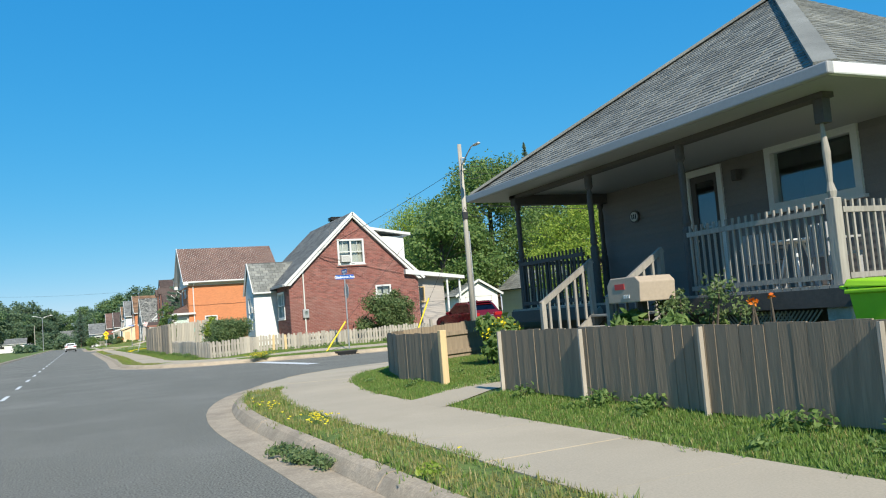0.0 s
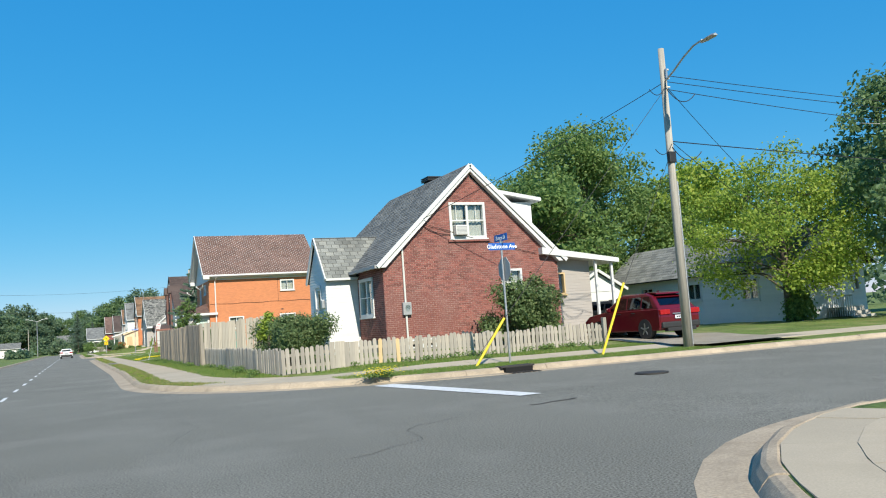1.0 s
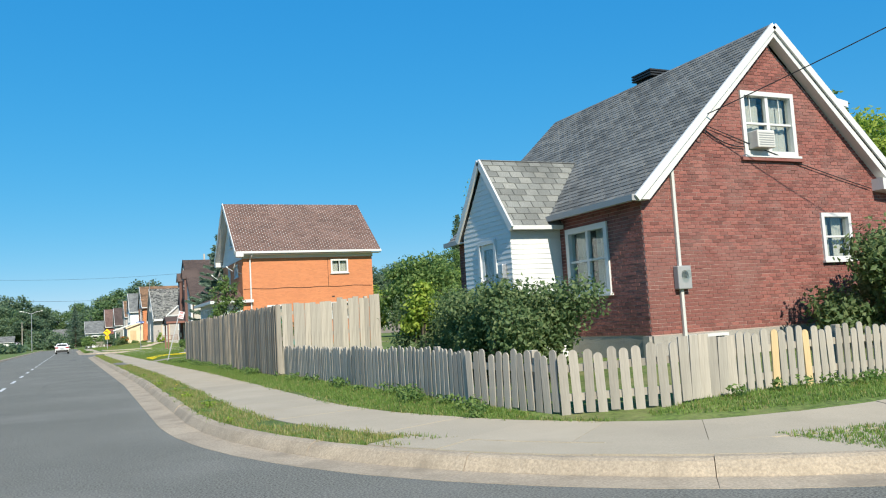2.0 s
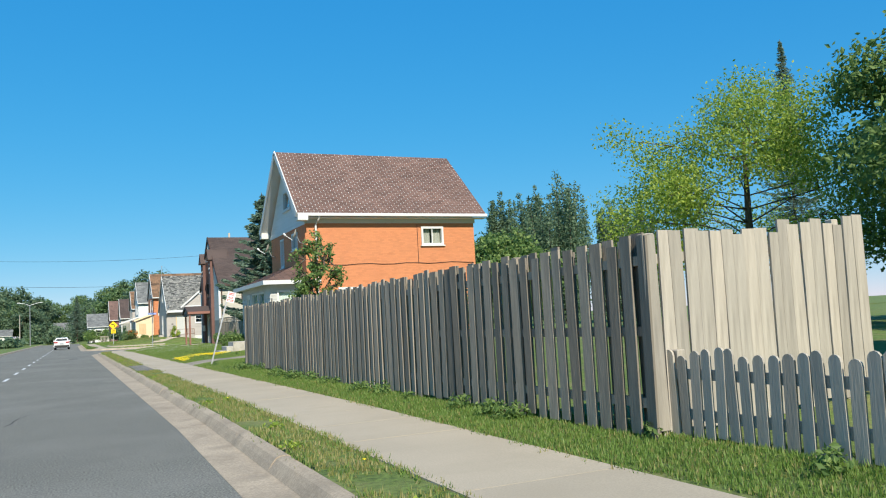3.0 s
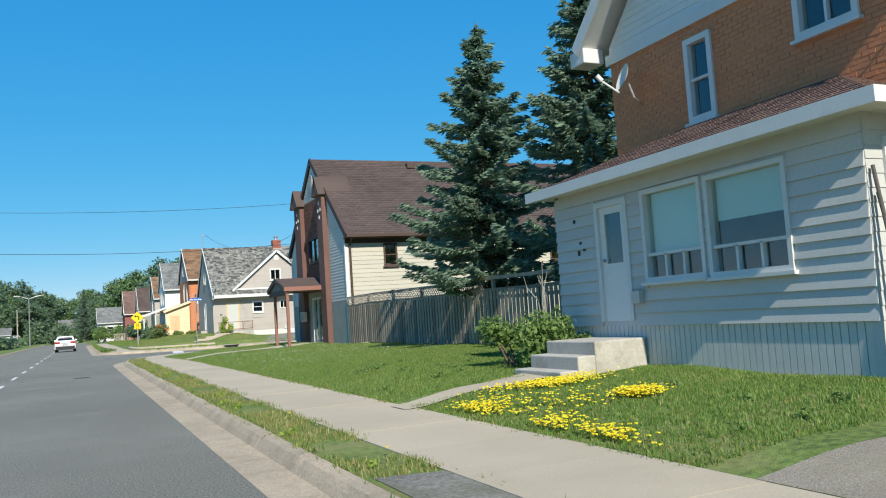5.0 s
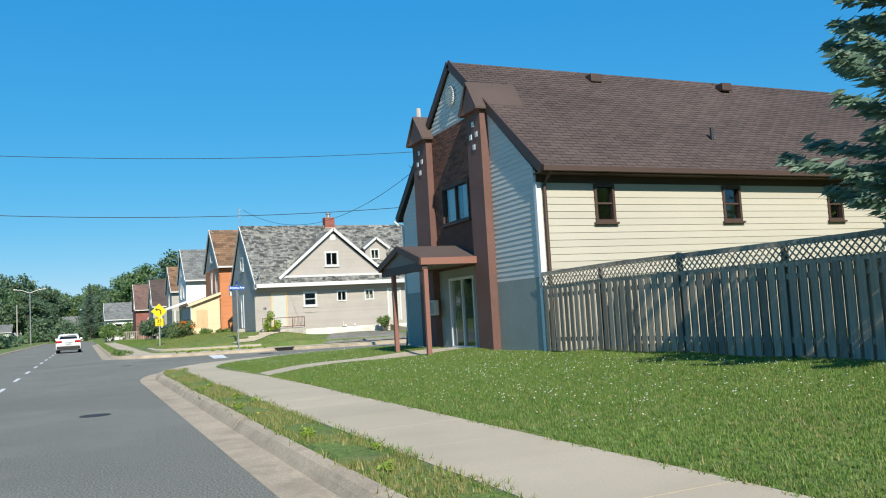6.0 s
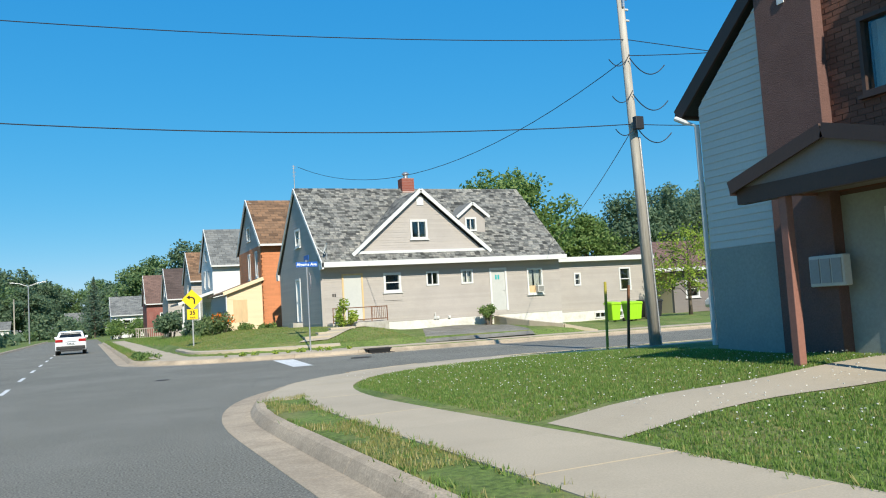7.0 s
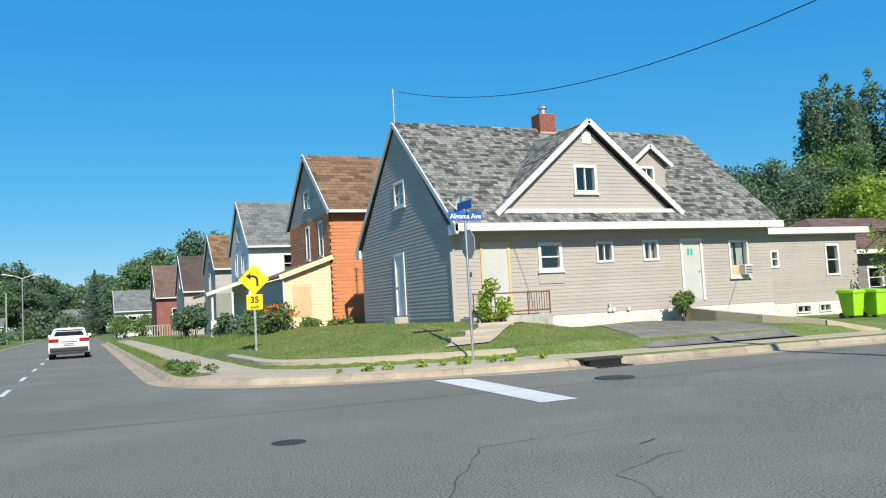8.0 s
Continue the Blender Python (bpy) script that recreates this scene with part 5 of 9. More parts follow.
    for i in range(3):
        part("porch_step", Build().box((7.1 - 0.32 * i, 84.5, 0.1), (7.1 - 0.32 * (i - 1) if i else 8.05, 85.9, 0.82 - 0.2 * i)).bevelled(0.02), M["concrete"], h, "worn concrete step")
    # dishes on the front wall
    for y, z in ((80.3, 5.55), (86.05, 5.45)):
        d = part("dish_arm", Build().tube([(9.7, y + 0.1, z - 0.45), (9.45, y, z - 0.35), (9.35, y, z - 0.1)], 0.02, 8), M["galvanised"], h)
        bowl, n = Build(), 18
        ctr, ax = Vector((9.3, y, z)), Vector((-0.9, 0.25, 0.35)).normalized()
        sx = ax.cross(Vector((0, 0, 1))).normalized()
        sy = sx.cross(ax)
        for r, w in ((0.02, 0.0), (0.11, 0.02), (0.19, 0.05), (0.235, 0.08)):
            for q in range(n):
                a = 2 * math.pi * q / n
                bowl.v.append(tuple(ctr + ax * w + (sx * math.cos(a) + sy * math.sin(a) * 1.1) * r))
        for i in range(3):
            for q in range(n):
                bowl.f.append((i * n + q, i * n + (q + 1) % n, (i + 1) * n + (q + 1) % n, (i + 1) * n + q))
        part("dish_bowl", bowl, M["siding_pale"], d, "grey satellite dish", smooth=True)
        part("dish_feed", Build().tube([tuple(ctr + ax * 0.05 - sy * 0.3), tuple(ctr + ax * 0.45 - sy * 0.2)], 0.018, 6), M["siding_white"], d)
        part("dish_head", Build().tube([tuple(ctr + ax * 0.42 - sy * 0.2), tuple(ctr + ax * 0.54 - sy * 0.14)], 0.045, 8), M["siding_white"], d)


orange_house()


# --- the tall house with brown brick piers ---
def pier_house():
    h = thing("pier_house", (15.0, 110.5, 0.4), "pale sided house with tall brown piers and dark roof", "house")
    s, f = Face("-y", 105.42), Face("-x", 9.86)
    ws = [(11.48, 12.08, 3.45, 4.4), (15.55, 16.18, 3.45, 4.4), (19.4, 20.0, 3.45, 4.4)]
    wall(s, 9.86, 25.5, 0.2, 4.72, ws, M["siding_cream"], h)
    siding(s, 9.98, 25.5, 2.17, 4.42, ws, M["siding_cream"], h, row=0.17, lap=0.02)
    part("frieze", s.box(Build(), 9.86, 25.5, 4.42, 4.72, 0.0, 0.03), M["brown_trim"], h)
    part("corner_board", Build().box((9.82, 105.36, 0.4), (9.96, 105.48, 4.42)), M["siding_white"], h)
    for q in ws:
        window(s, *q, h, "double", trim="brown_trim", frame=0.07)
    lim = gable(105.42, 114.15, 4.72, 109.8, 8.5)
    wall(f, 105.62, 114.15, 0.2, 8.45, [(108.45, 111.95, 0.2, 6.8)], M["siding_pale"], h, lim, extra=(4.72,))
    siding(f, 105.48, 107.66, 2.17, 8.45, [], M["siding_pale"], h, lim, row=0.125, lap=0.018)
    siding(f, 112.4, 114.15, 2.17, 8.45, [], M["siding_pale"], h, lim, row=0.125, lap=0.018)
    siding(f, 107.6, 112.4, 6.8, 8.45, [], M["siding_pale"], h, lim, row=0.125, lap=0.018)
    for u0, u1 in ((105.42, 107.66), (112.46, 114.15)):
        wall(f, u0, u1, 0.2, 2.16, [], M["parging"], h, name="parged_base", thick=-0.02)
    # the brick bay with its piers
    r = Face("-x", 9.83)
    bw, bd = (108.97, 110.8, 4.03, 5.14), (109.02, 110.66, 0.42, 2.45)
    wall(r, 108.4, 112.0, 2.7, 6.85, [bw], M["mortar_dark"], h, None, 0.5)
    wall(r, 108.4, 112.0, 0.2, 2.7, [bd], M["parging"], h, None, 0.5)
    bricks(r, 108.5, 111.9, 2.75, 6.85, [bw], M["brick_dark"], h, length=0.24, course=0.085, near=(108.5, 112, 2.8, 4.0), seed=25)
    window(r, *bw, h, "slider", trim="brown_trim", frame=0.06, out=0.04, curtain="curtain")
    window(r, *bd, h, "slider", trim="white_trim", frame=0.07, sill=False, name="sliding_door", out=0.03)
    for u0, u1 in ((107.66, 108.5), (111.37, 112.46)):
        part("pier", Build().box((9.62, u0, 0.2), (10.4, u1, 6.8)).bevelled(0.01), M["stucco_brown"], h, "brown stuccoed pier")
        b = Build()
        um = (u0 + u1) / 2
        ring = [(u0 - 0.06, 6.78), (u1 + 0.06, 6.78), (um, 7.5)]
        b.prism([(9.5, u, z) for u, z in ring], [(10.9, u, z) for u, z in ring])
        part("pier_cap", b, M["board_brown"], h)
        for sgn, ua, ub in ((-1, u0 - 0.12, um), (1, u1 + 0.12, um)):
            part("pier_cap_roof", Build().prism([(9.45, ua, 6.76), (10.95, ua, 6.76), (10.95, ub, 7.55), (9.45, ub, 7.55)], [(9.45, ua, 6.82), (10.95, ua, 6.82), (10.95, ub, 7.61), (9.45, ub, 7.61)]), M["shingle_dark"], h)
        for du, dz in ((0.0, 0.3), (-0.17, 0.0), (0.17, -0.02), (0.0, -0.32)):
            part("pier_tile", Build().box((9.605, um + du - 0.065, 6.15 + dz - 0.07), (9.625, um + du + 0.065, 6.15 + dz + 0.07)), M["siding_white"], h, "small white square tile")
    x0, x1, zr = 9.8, 25.8, 8.72
    shingles(((x0, 105.03, 4.74), (x1, 105.03, 4.74), (x1, 109.8, zr), (x0, 109.8, zr)), M["shingle_dark"], h, 0.34, 0.15, 0.1, seed=27)
    shingles(((x1, 114.6, 4.74), (x0, 114.6, 4.74), (x0, 109.8, zr), (x1, 109.8, zr)), M["shingle_dark"], h, 0.34, 0.15, 0.1, seed=28)
    rake(h, [(x0 - 0.01, 105.0, 4.68), (x0 - 0.01, 109.8, zr - 0.06), (x0 - 0.01, 114.63, 4.68)], "brown_trim", height=0.24)
    gutter(h, (x0, 104.96, 4.69), (x1, 104.96, 4.69), "brown_trim")
    gutter(h, (x0, 114.66, 4.69), (x1, 114.66, 4.69), "brown_trim")
    part("downpipe", Build().tube([(10.05, 105.0, 4.66), (10.05, 105.2, 4.5), (10.05, 105.35, 4.36), (10.05, 105.35, 0.5)], 0.045, 8), M["brown_trim"], h, "brown downpipe")
    part("downpipe", Build().tube([(9.7, 114.6, 4.62), (9.75, 114.4, 4.5), (9.84, 114.22, 4.4), (9.84, 114.22, 0.5)], 0.045, 8), M["white_trim"], h)
    part("soffit", Build().box((x0, 105.03, 4.6), (x1, 105.42, 4.64)), M["brown_trim"], h)
    part("wall", Build().box((10.06, 113.95, 0.2), (25.5, 114.15, 4.72)), M["siding_pale"], h)
    part("wall", Build().box((25.3, 105.62, 0.2), (25.5, 113.95, 4.72)), M["siding_pale"], h)
    for x, y in ((14.3, 109.5), (19.4, 109.4)):
        part("roof_vent", Build().box((x, y - 0.35, 8.25), (x + 0.4, y, 8.52)).bevelled(0.03), M["brown_trim"], h)
    part("vent_pipe", Build().tube([(16.3, 106.4, 5.7), (16.3, 106.4, 6.25)], 0.05, 8), M["bin_black"], h)
    b, n = Build(), 24
    ring = [(9.83, 109.8 + 0.27 * math.cos(2 * math.pi * i / n), 7.7 + 0.3 * math.sin(2 * math.pi * i / n)) for i in range(n)]
    b.prism(ring, [(9.79, y, z) for _, y, z in ring])
    v = part("round_vent", b, M["siding_white"], h, "white louvred gable vent")
    for i in range(9):
        z = 7.46 + i * 0.06
        w = 0.25 * math.sqrt(max(0.05, 1 - ((z - 7.7) / 0.3) ** 2))
        part("louvre", Build().box((9.77, 109.8 - w, z), (9.795, 109.8 + w, z + 0.03)), M["siding_pale"], v)
    # door canopy
    zc = 2.82
    for ua, ub in ((108.37, 110.0), (111.6, 110.0)):
        part("canopy_roof", Build().prism([(8.0, ua, zc), (9.83, ua, zc), (9.83, ub, 3.28), (8.0, ub, 3.28)], [(8.0, ua, zc + 0.09), (9.83, ua, zc + 0.09), (9.83, ub, 3.37), (8.0, ub, 3.37)]), M["shingle_dark"], h)
        part("canopy_trim", Build().beam((7.98, ua, zc + 0.02), (7.98, ub, 3.3), 0.04, 0.18), M["brown_trim"], h)
        part("canopy_trim", Build().box((8.0, ua - 0.03, zc - 0.08), (9.83, ua + 0.03, zc + 0.1)), M["board_brown"], h)
    part("canopy_gable", Build().prism([(8.06, 108.45, zc), (8.06, 111.5, zc), (8.06, 110.0, 3.27)], [(8.1, 108.45, zc), (8.1, 111.5, zc), (8.1, 110.0, 3.27)]), M["siding_taupe"], h)
    part("canopy_beam", Build().box((8.05, 108.4, zc - 0.22), (8.2, 111.55, zc)), M["brown_trim"], h)
    part("canopy_ceiling", Build().box((8.2, 108.4, zc - 0.04), (9.83, 111.55, zc)), M["siding_taupe"], h)
    for u in (108.43, 110.8):
        part("canopy_post", Build().box((8.08, u - 0.06, 0.3), (8.2, u + 0.06, zc - 0.2)).bevelled(0.01), M["board_brown"], h)
    mb = part("letter_box", Build().box((9.5, 111.15, 1.4), (9.66, 111.75, 1.85)).bevelled(0.02), M["siding_pale"], h, "pale metal letter boxes")
    for i in range(3):
        part("letter_box_door", Build().box((9.485, 111.18 + i * 0.19, 1.45), (9.5, 111.34 + i * 0.19, 1.8)), M["aluminium"], mb)
    part("threshold", Build().box((9.2, 108.8, 0.2), (9.83, 110.8, 0.44)), M["concrete"], h)


pier_house()


# --- the grey sided corner house ---
def grey_house():
    h = thing("grey_house", (15.0, 143.0, 0.9), "rundown grey sided house with a weathered patchy shingle roof", "house")
    s, f = Face("-y", 139.03), Face("-x", 9.57)
    bd, dr = (10.53, 11.54, 1.15, 3.33), (18.13, 19.09, 1.2, 3.33)
    w = [(12.55, 13.43, 2.0, 3.3), (14.72, 15.39, 2.6, 3.29), (16.57, 17.22, 2.61, 3.31), (20.26, 21.16, 1.92, 3.24)]
    wall(s, 9.57, 22.2, 1.0, 3.75, [bd, dr, *w], M["siding_grey"], h)
    siding(s, 9.6, 22.2, 1.0, 3.66, [bd, dr, *w], M["siding_grey"], h, row=0.118)
    wall(s, 9.57, 22.2, 0.3, 1.0, [], M["stucco_white"], h, name="foundation", thick=0.22)
    part("foundation_patch", s.box(Build(), 13.4, 17.3, 0.55, 0.95, 0.0, 0.02), M["stucco_white"], h)
    # boarded doorway
    b = Build()
    for q in ((10.53, 10.61, 1.15, 3.33), (11.46, 11.54, 1.15, 3.33), (10.61, 11.46, 3.25, 3.33)):
        s.box(b, *q, -0.1, 0.05)
    bo = part("door_frame", b, M["wood_new"], h, "raw timber frame")
    part("board", s.box(Build(), 10.61, 11.46, 1.15, 3.25, -0.03, 0.02), M["door_grey"], bo, "grey board over a doorway")
    dd = door(s, *dr, h, "door_grey", glazed=False, frame=0.1)
    for i in range(2):
        part("number_bar", s.box(Build(), 18.45 + i * 0.14, 18.54 + i * 0.14, 2.75, 2.98, 0.0, 0.006), M["teal_paint"], h)
        part("number_bar", s.box(Build(), 10.05 + i * 0.1, 10.12 + i * 0.1, 2.3, 2.44, 0.016, 0.022), M["iron"], h)
    window(s, 12.55, 13.43, 2.38, 3.3, h, "double", frame=0.11)
    part("panel_board", s.box(Build(), 12.53, 13.45, 2.0, 2.38, -0.1, 0.04), M["siding_grey"], h)
    window(s, *w[1], h, "slider", frame=0.08, sill=False)
    window(s, *w[2], h, "slider", frame=0.08, sill=False, curtain="curtain")
    ww = window(s, *w[3], h, "single", frame=0.08, curtain="curtain")
    ac = part("air_conditioner", s.box(Build(), 20.72, 21.08, 2.0, 2.36, -0.1, 0.28).bevelled(0.02), M["siding_pale"], h, "pale window air conditioner")
    for i in range(5):
        part("louvre", s.box(Build(), 20.75, 21.05, 2.05 + i * 0.055, 2.075 + i * 0.055, 0.28, 0.287), M["iron"], ac)
    part("plywood_infill", s.box(Build(), 20.34, 20.72, 2.0, 2.36, -0.04, 0.0), M["plywood"], h)
    # street gable
    sd, sw = (142.86, 143.8, 1.25, 3.4), (142.5, 143.5, 4.95, 5.87)
    lim = gable(139.03, 147.45, 3.75, 143.16, 7.8)
    wall(f, 139.23, 147.45, 0.6, 7.75, [sd, sw], M["siding_grey"], h, lim, extra=(3.75,))
    siding(f, 139.05, 147.45, 1.1, 7.75, [sd, sw], M["siding_grey"], h, lim, row=0.118)
    door(f, *sd, h, "siding_white", glazed=False, frame=0.1)
    part("door_step", f.box(Build(), 142.8, 143.85, 0.95, 1.2, 0.0, 0.5), M["concrete"], h)
    window(f, *sw, h, "double", frame=0.1)
    part("corner_board", Build().box((9.53, 138.98, 0.9), (9.66, 139.08, 3.7)), M["siding_grey"], h)
    # main roof, with the cross gable
    x0, x1, ze, zr, ye, yr = 9.49, 22.3, 3.86, 7.98, 138.45, 143.16
    shingles(((x0, ye, ze), (x1, ye, ze), (x1, yr, zr), (x0, yr, zr)), M["shingle_old"], h, 0.23, 0.15, 0.09, seed=31, jitter=1)
    shingles(((x1, 147.9, ze), (x0, 147.9, ze), (x0, yr, zr), (x1, yr, zr)), M["shingle_old"], h, 0.23, 0.15, 0.09, seed=32, jitter=1)
    rake(h, [(x0 - 0.02, ye - 0.05, ze - 0.1), (x0 - 0.02, yr, zr - 0.08), (x0 - 0.02, 147.95, ze - 0.1)], "white_trim", height=0.14)
    part("fascia", Build().box((x0 - 0.05, 138.36, 3.62), (x1, 138.46, 3.86)).bevelled(0.01), M["white_trim"], h, "white fascia board")
    part("soffit", Build().box((x0, 138.46, 3.66), (x1, 139.03, 3.69)), M["siding_grey"], h)
    part("eave_end", Build().box((x0 - 0.03, 138.36, 3.55), (9.55, 138.9, 3.86)), M["white_trim"], h)
    part("eave_end", Build().box((x0 - 0.03, 147.5, 3.55), (9.55, 147.95, 3.86)), M["white_trim"], h)
    g = Face("-y", 139.0)
    gl = gable(11.45, 17.8, 4.32, 14.62, 7.05)
    gw = (14.04, 14.93, 4.86, 5.8)
    wall(g, 11.45, 17.8, 4.2, 7.0, [gw], M["siding_grey"], h, gl, 0.15, extra=(4.32,))
    siding(g, 11.45, 17.8, 4.36, 7.0, [gw], M["siding_grey"], h, gl, row=0.118)
    window(g, *gw, h, "slider", frame=0.1)
    part("gable_vent", g.box(Build(), 14.44, 14.8, 6.5, 6.9, 0.0, 0.04), M["white_trim"], h)
    part("gable_trim", g.box(Build(), 11.2, 18.05, 4.2, 4.34, 0.0, 0.16), M["white_trim"], h)
    shingles(((11.1, 139.6, 4.22), (11.1, 138.8, 4.22), (14.62, 138.8, 7.25), (14.62, 142.9, 7.25)), M["shingle_old"], h, 0.23, 0.15, 0.06, seed=33, jitter=1)
    shingles(((18.14, 138.8, 4.22), (18.14, 139.6, 4.22), (14.62, 142.9, 7.25), (14.62, 138.8, 7.25)), M["shingle_old"], h, 0.23, 0.15, 0.06, seed=34, jitter=1)
    rake(h, [(11.05, 138.76, 4.16), (14.62, 138.76, 7.22), (18.19, 138.76, 4.16)], height=0.17)
    # small dormer
    dm = Face("-y", 140.02)
    dw = (17.45, 18.08, 5.3, 6.0)
    wall(dm, 17.12, 18.58, 5.0, 6.6, [dw], M["siding_grey"], h, gable(17.12, 18.58, 6.05, 17.86, 6.66), 0.1, extra=(6.05,))
    window(dm, *dw, h, "slider", frame=0.08, sill=False)
    for ua in (16.98, 18.74):
        part("dormer_roof", Build().prism([(ua, 139.85, 6.02), (ua, 141.2, 6.02), (17.86, 141.7, 6.72), (17.86, 139.85, 6.72)], [(ua, 139.85, 6.08), (ua, 141.2, 6.08), (17.86, 141.7, 6.78), (17.86, 139.85, 6.78)]), M["shingle_old"], h)
        part("dormer_side", Build().box((17.12 if ua < 17.5 else 18.5, 140.1, 5.0), (17.2 if ua < 17.5 else 18.58, 141.3, 6.05)), M["siding_grey"], h)
    rake(h, [(16.94, 139.83, 6.0), (17.86, 139.83, 6.72), (18.78, 139.83, 6.0)], height=0.14)
    # chimney, aerial, dish
    c = part("chimney", Build().box((15.27, 142.85, 7.2), (15.95, 143.45, 8.5)), M["mortar_red"], h, "short red brick chimney")
    for k in range(8):
        for fc, a0, a1 in ((Face("-y", 142.85), 15.27, 15.95), (Face("-x", 15.27), 142.85, 143.45)):
            n = 3
            for i in range(n + 1):
                l = max(a0, a0 + (i - (k % 2) * 0.5) * (a1 - a0) / n)
                r = min(a1, a0 + (i + 1 - (k % 2) * 0.5) * (a1 - a0) / n - 0.012)
                if r - l > 0.02:
                    part("brick", fc.box(Build(), l, r, 7.82 + k * 0.085, 7.89 + k * 0.085, 0, 0.01), M["chimney_brick"], c)
    part("chimney_pot", Build().lathe((15.6, 143.15, 8.5), [(0.13, 0), (0.13, 0.22), (0.2, 0.25), (0.2, 0.29), (0.1, 0.38)], 12), M["galvanised"], h)
    part("aerial", Build().tube([(9.55, 143.1, 7.3), (9.55, 143.1, 9.15)], 0.025, 8), M["galvanised"], h)
    for z in (8.6, 8.8, 9.0, 9.1):
        part("aerial_bar", Build().tube([(9.45, 143.1, z), (9.65, 143.1, z)], 0.012, 6), M["galvanised"], h)
    n, bowl = 18, Build()
    ctr, ax = Vector((9.75, 138.5, 4.5)), Vector((-0.95, 0.1, 0.35)).normalized()
    sx = ax.cross(Vector((0, 0, 1))).normalized()
    sy = sx.cross(ax)
    for r, q in ((0.02, 0.0), (0.1, 0.015), (0.18, 0.04), (0.23, 0.07)):
        for i in range(n):
            a = 2 * math.pi * i / n
            bowl.v.append(tuple(ctr + ax * q + (sx * math.cos(a) + sy * math.sin(a)) * r))
    for j in range(3):
        for i in range(n):
            bowl.f.append((j * n + i, j * n + (i + 1) % n, (j + 1) * n + (i + 1) % n, (j + 1) * n + i))
    part("dish_bowl", bowl, M["siding_pale"], h, "grey satellite dish", smooth=True)
    part("dish_arm", Build().tube([(9.75, 138.6, 3.9), (9.78, 138.6, 4.3), tuple(ctr)], 0.022, 8), M["galvanised"], h)
    part("dish_feed", Build().tube([tuple(ctr - sy * 0.28), tuple(ctr + ax * 0.4 - sy * 0.1)], 0.018, 6), M["siding_white"], h)
    # flat extension
    e = Face("-y", 141.3)
    ew = [(24.5, 24.95, 2.28, 3.0), (27.52, 28.32, 1.88, 3.2)]
    bw = [(25.7, 26.5, 0.42, 0.76), (26.95, 27.62, 0.42, 0.76)]
    wall(e, 22.2, 29.4, 0.85, 3.6, ew, M["siding_grey"], h)
    siding(e, 22.2, 29.4, 0.85, 3.6, ew, M["siding_grey"], h, row=0.118)
    wall(e, 22.2, 29.4, 0.0, 0.85, bw, M["stucco_white"], h, name="foundation")
    for q in ew:
        window(e, *q, h, "double", frame=0.09, sill=False)
    for q in bw:
        window(e, *q, h, "slider", frame=0.06, sill=False)
    part("roof_slab", Build().box((22.2, 140.9, 3.6), (29.8, 147.4, 3.86)).bevelled(0.01), M["white_trim"], h, "flat roof with a white edge")
    part("wall", Build().box((29.2, 141.5, 0.0), (29.4, 147.3, 3.6)), M["siding_grey"], h)
    part("wall", Build().box((22.0, 139.23, 0.3), (22.2, 147.45, 3.75)), M["siding_grey"], h)
    part("wall", Build().box((9.77, 147.25, 0.3), (29.2, 147.45, 3.6)), M["siding_grey"], h)
    bk, k = Build(), Face("+x", 22.2)
    q = (*lim(3.75), *lim(7.75))
    k.trap(bk, q[0], q[1], q[2], q[3], 3.75, 7.75, -0.2, 0)
    part("wall", bk, M["siding_grey"], h)
    # landing, rail and vents by the boarded door
    part("landing", Build().box((9.75, 138.1, 0.6), (12.4, 139.03, 1.08)).bevelled(0.015), M["concrete"], h)
    for x in (9.8, 10.5, 11.6, 12.35):
        part("rail_post", Build().tube([(x, 138.15, 1.0), (x, 138.15, 1.78)], 0.02, 8), M["rust"], h)
    for z in (1.75, 1.2):
        part("rail", Build().tube([(9.8, 138.15, z), (12.35, 138.15, z)], 0.02, 8), M["rust"], h)
    for i in range(9):
        x = 11.65 + i * 0.085
        part("rail_bar", Build().tube([(x, 138.15, 1.2), (x, 138.15, 1.75)], 0.01, 6), M["rust"], h)
    for x in (15.0, 15.15, 15.75):
        part("wall_vent", s.box(Build(), x, x + 0.12, 1.0, 1.12, 0.0, 0.1).bevelled(0.01), M["white_trim"], h)
    part("vent_pipe", Build().tube([(15.05, 138.95, 1.05), (15.05, 138.9, 1.3)], 0.03, 8), M["white_trim"], h)


grey_house()


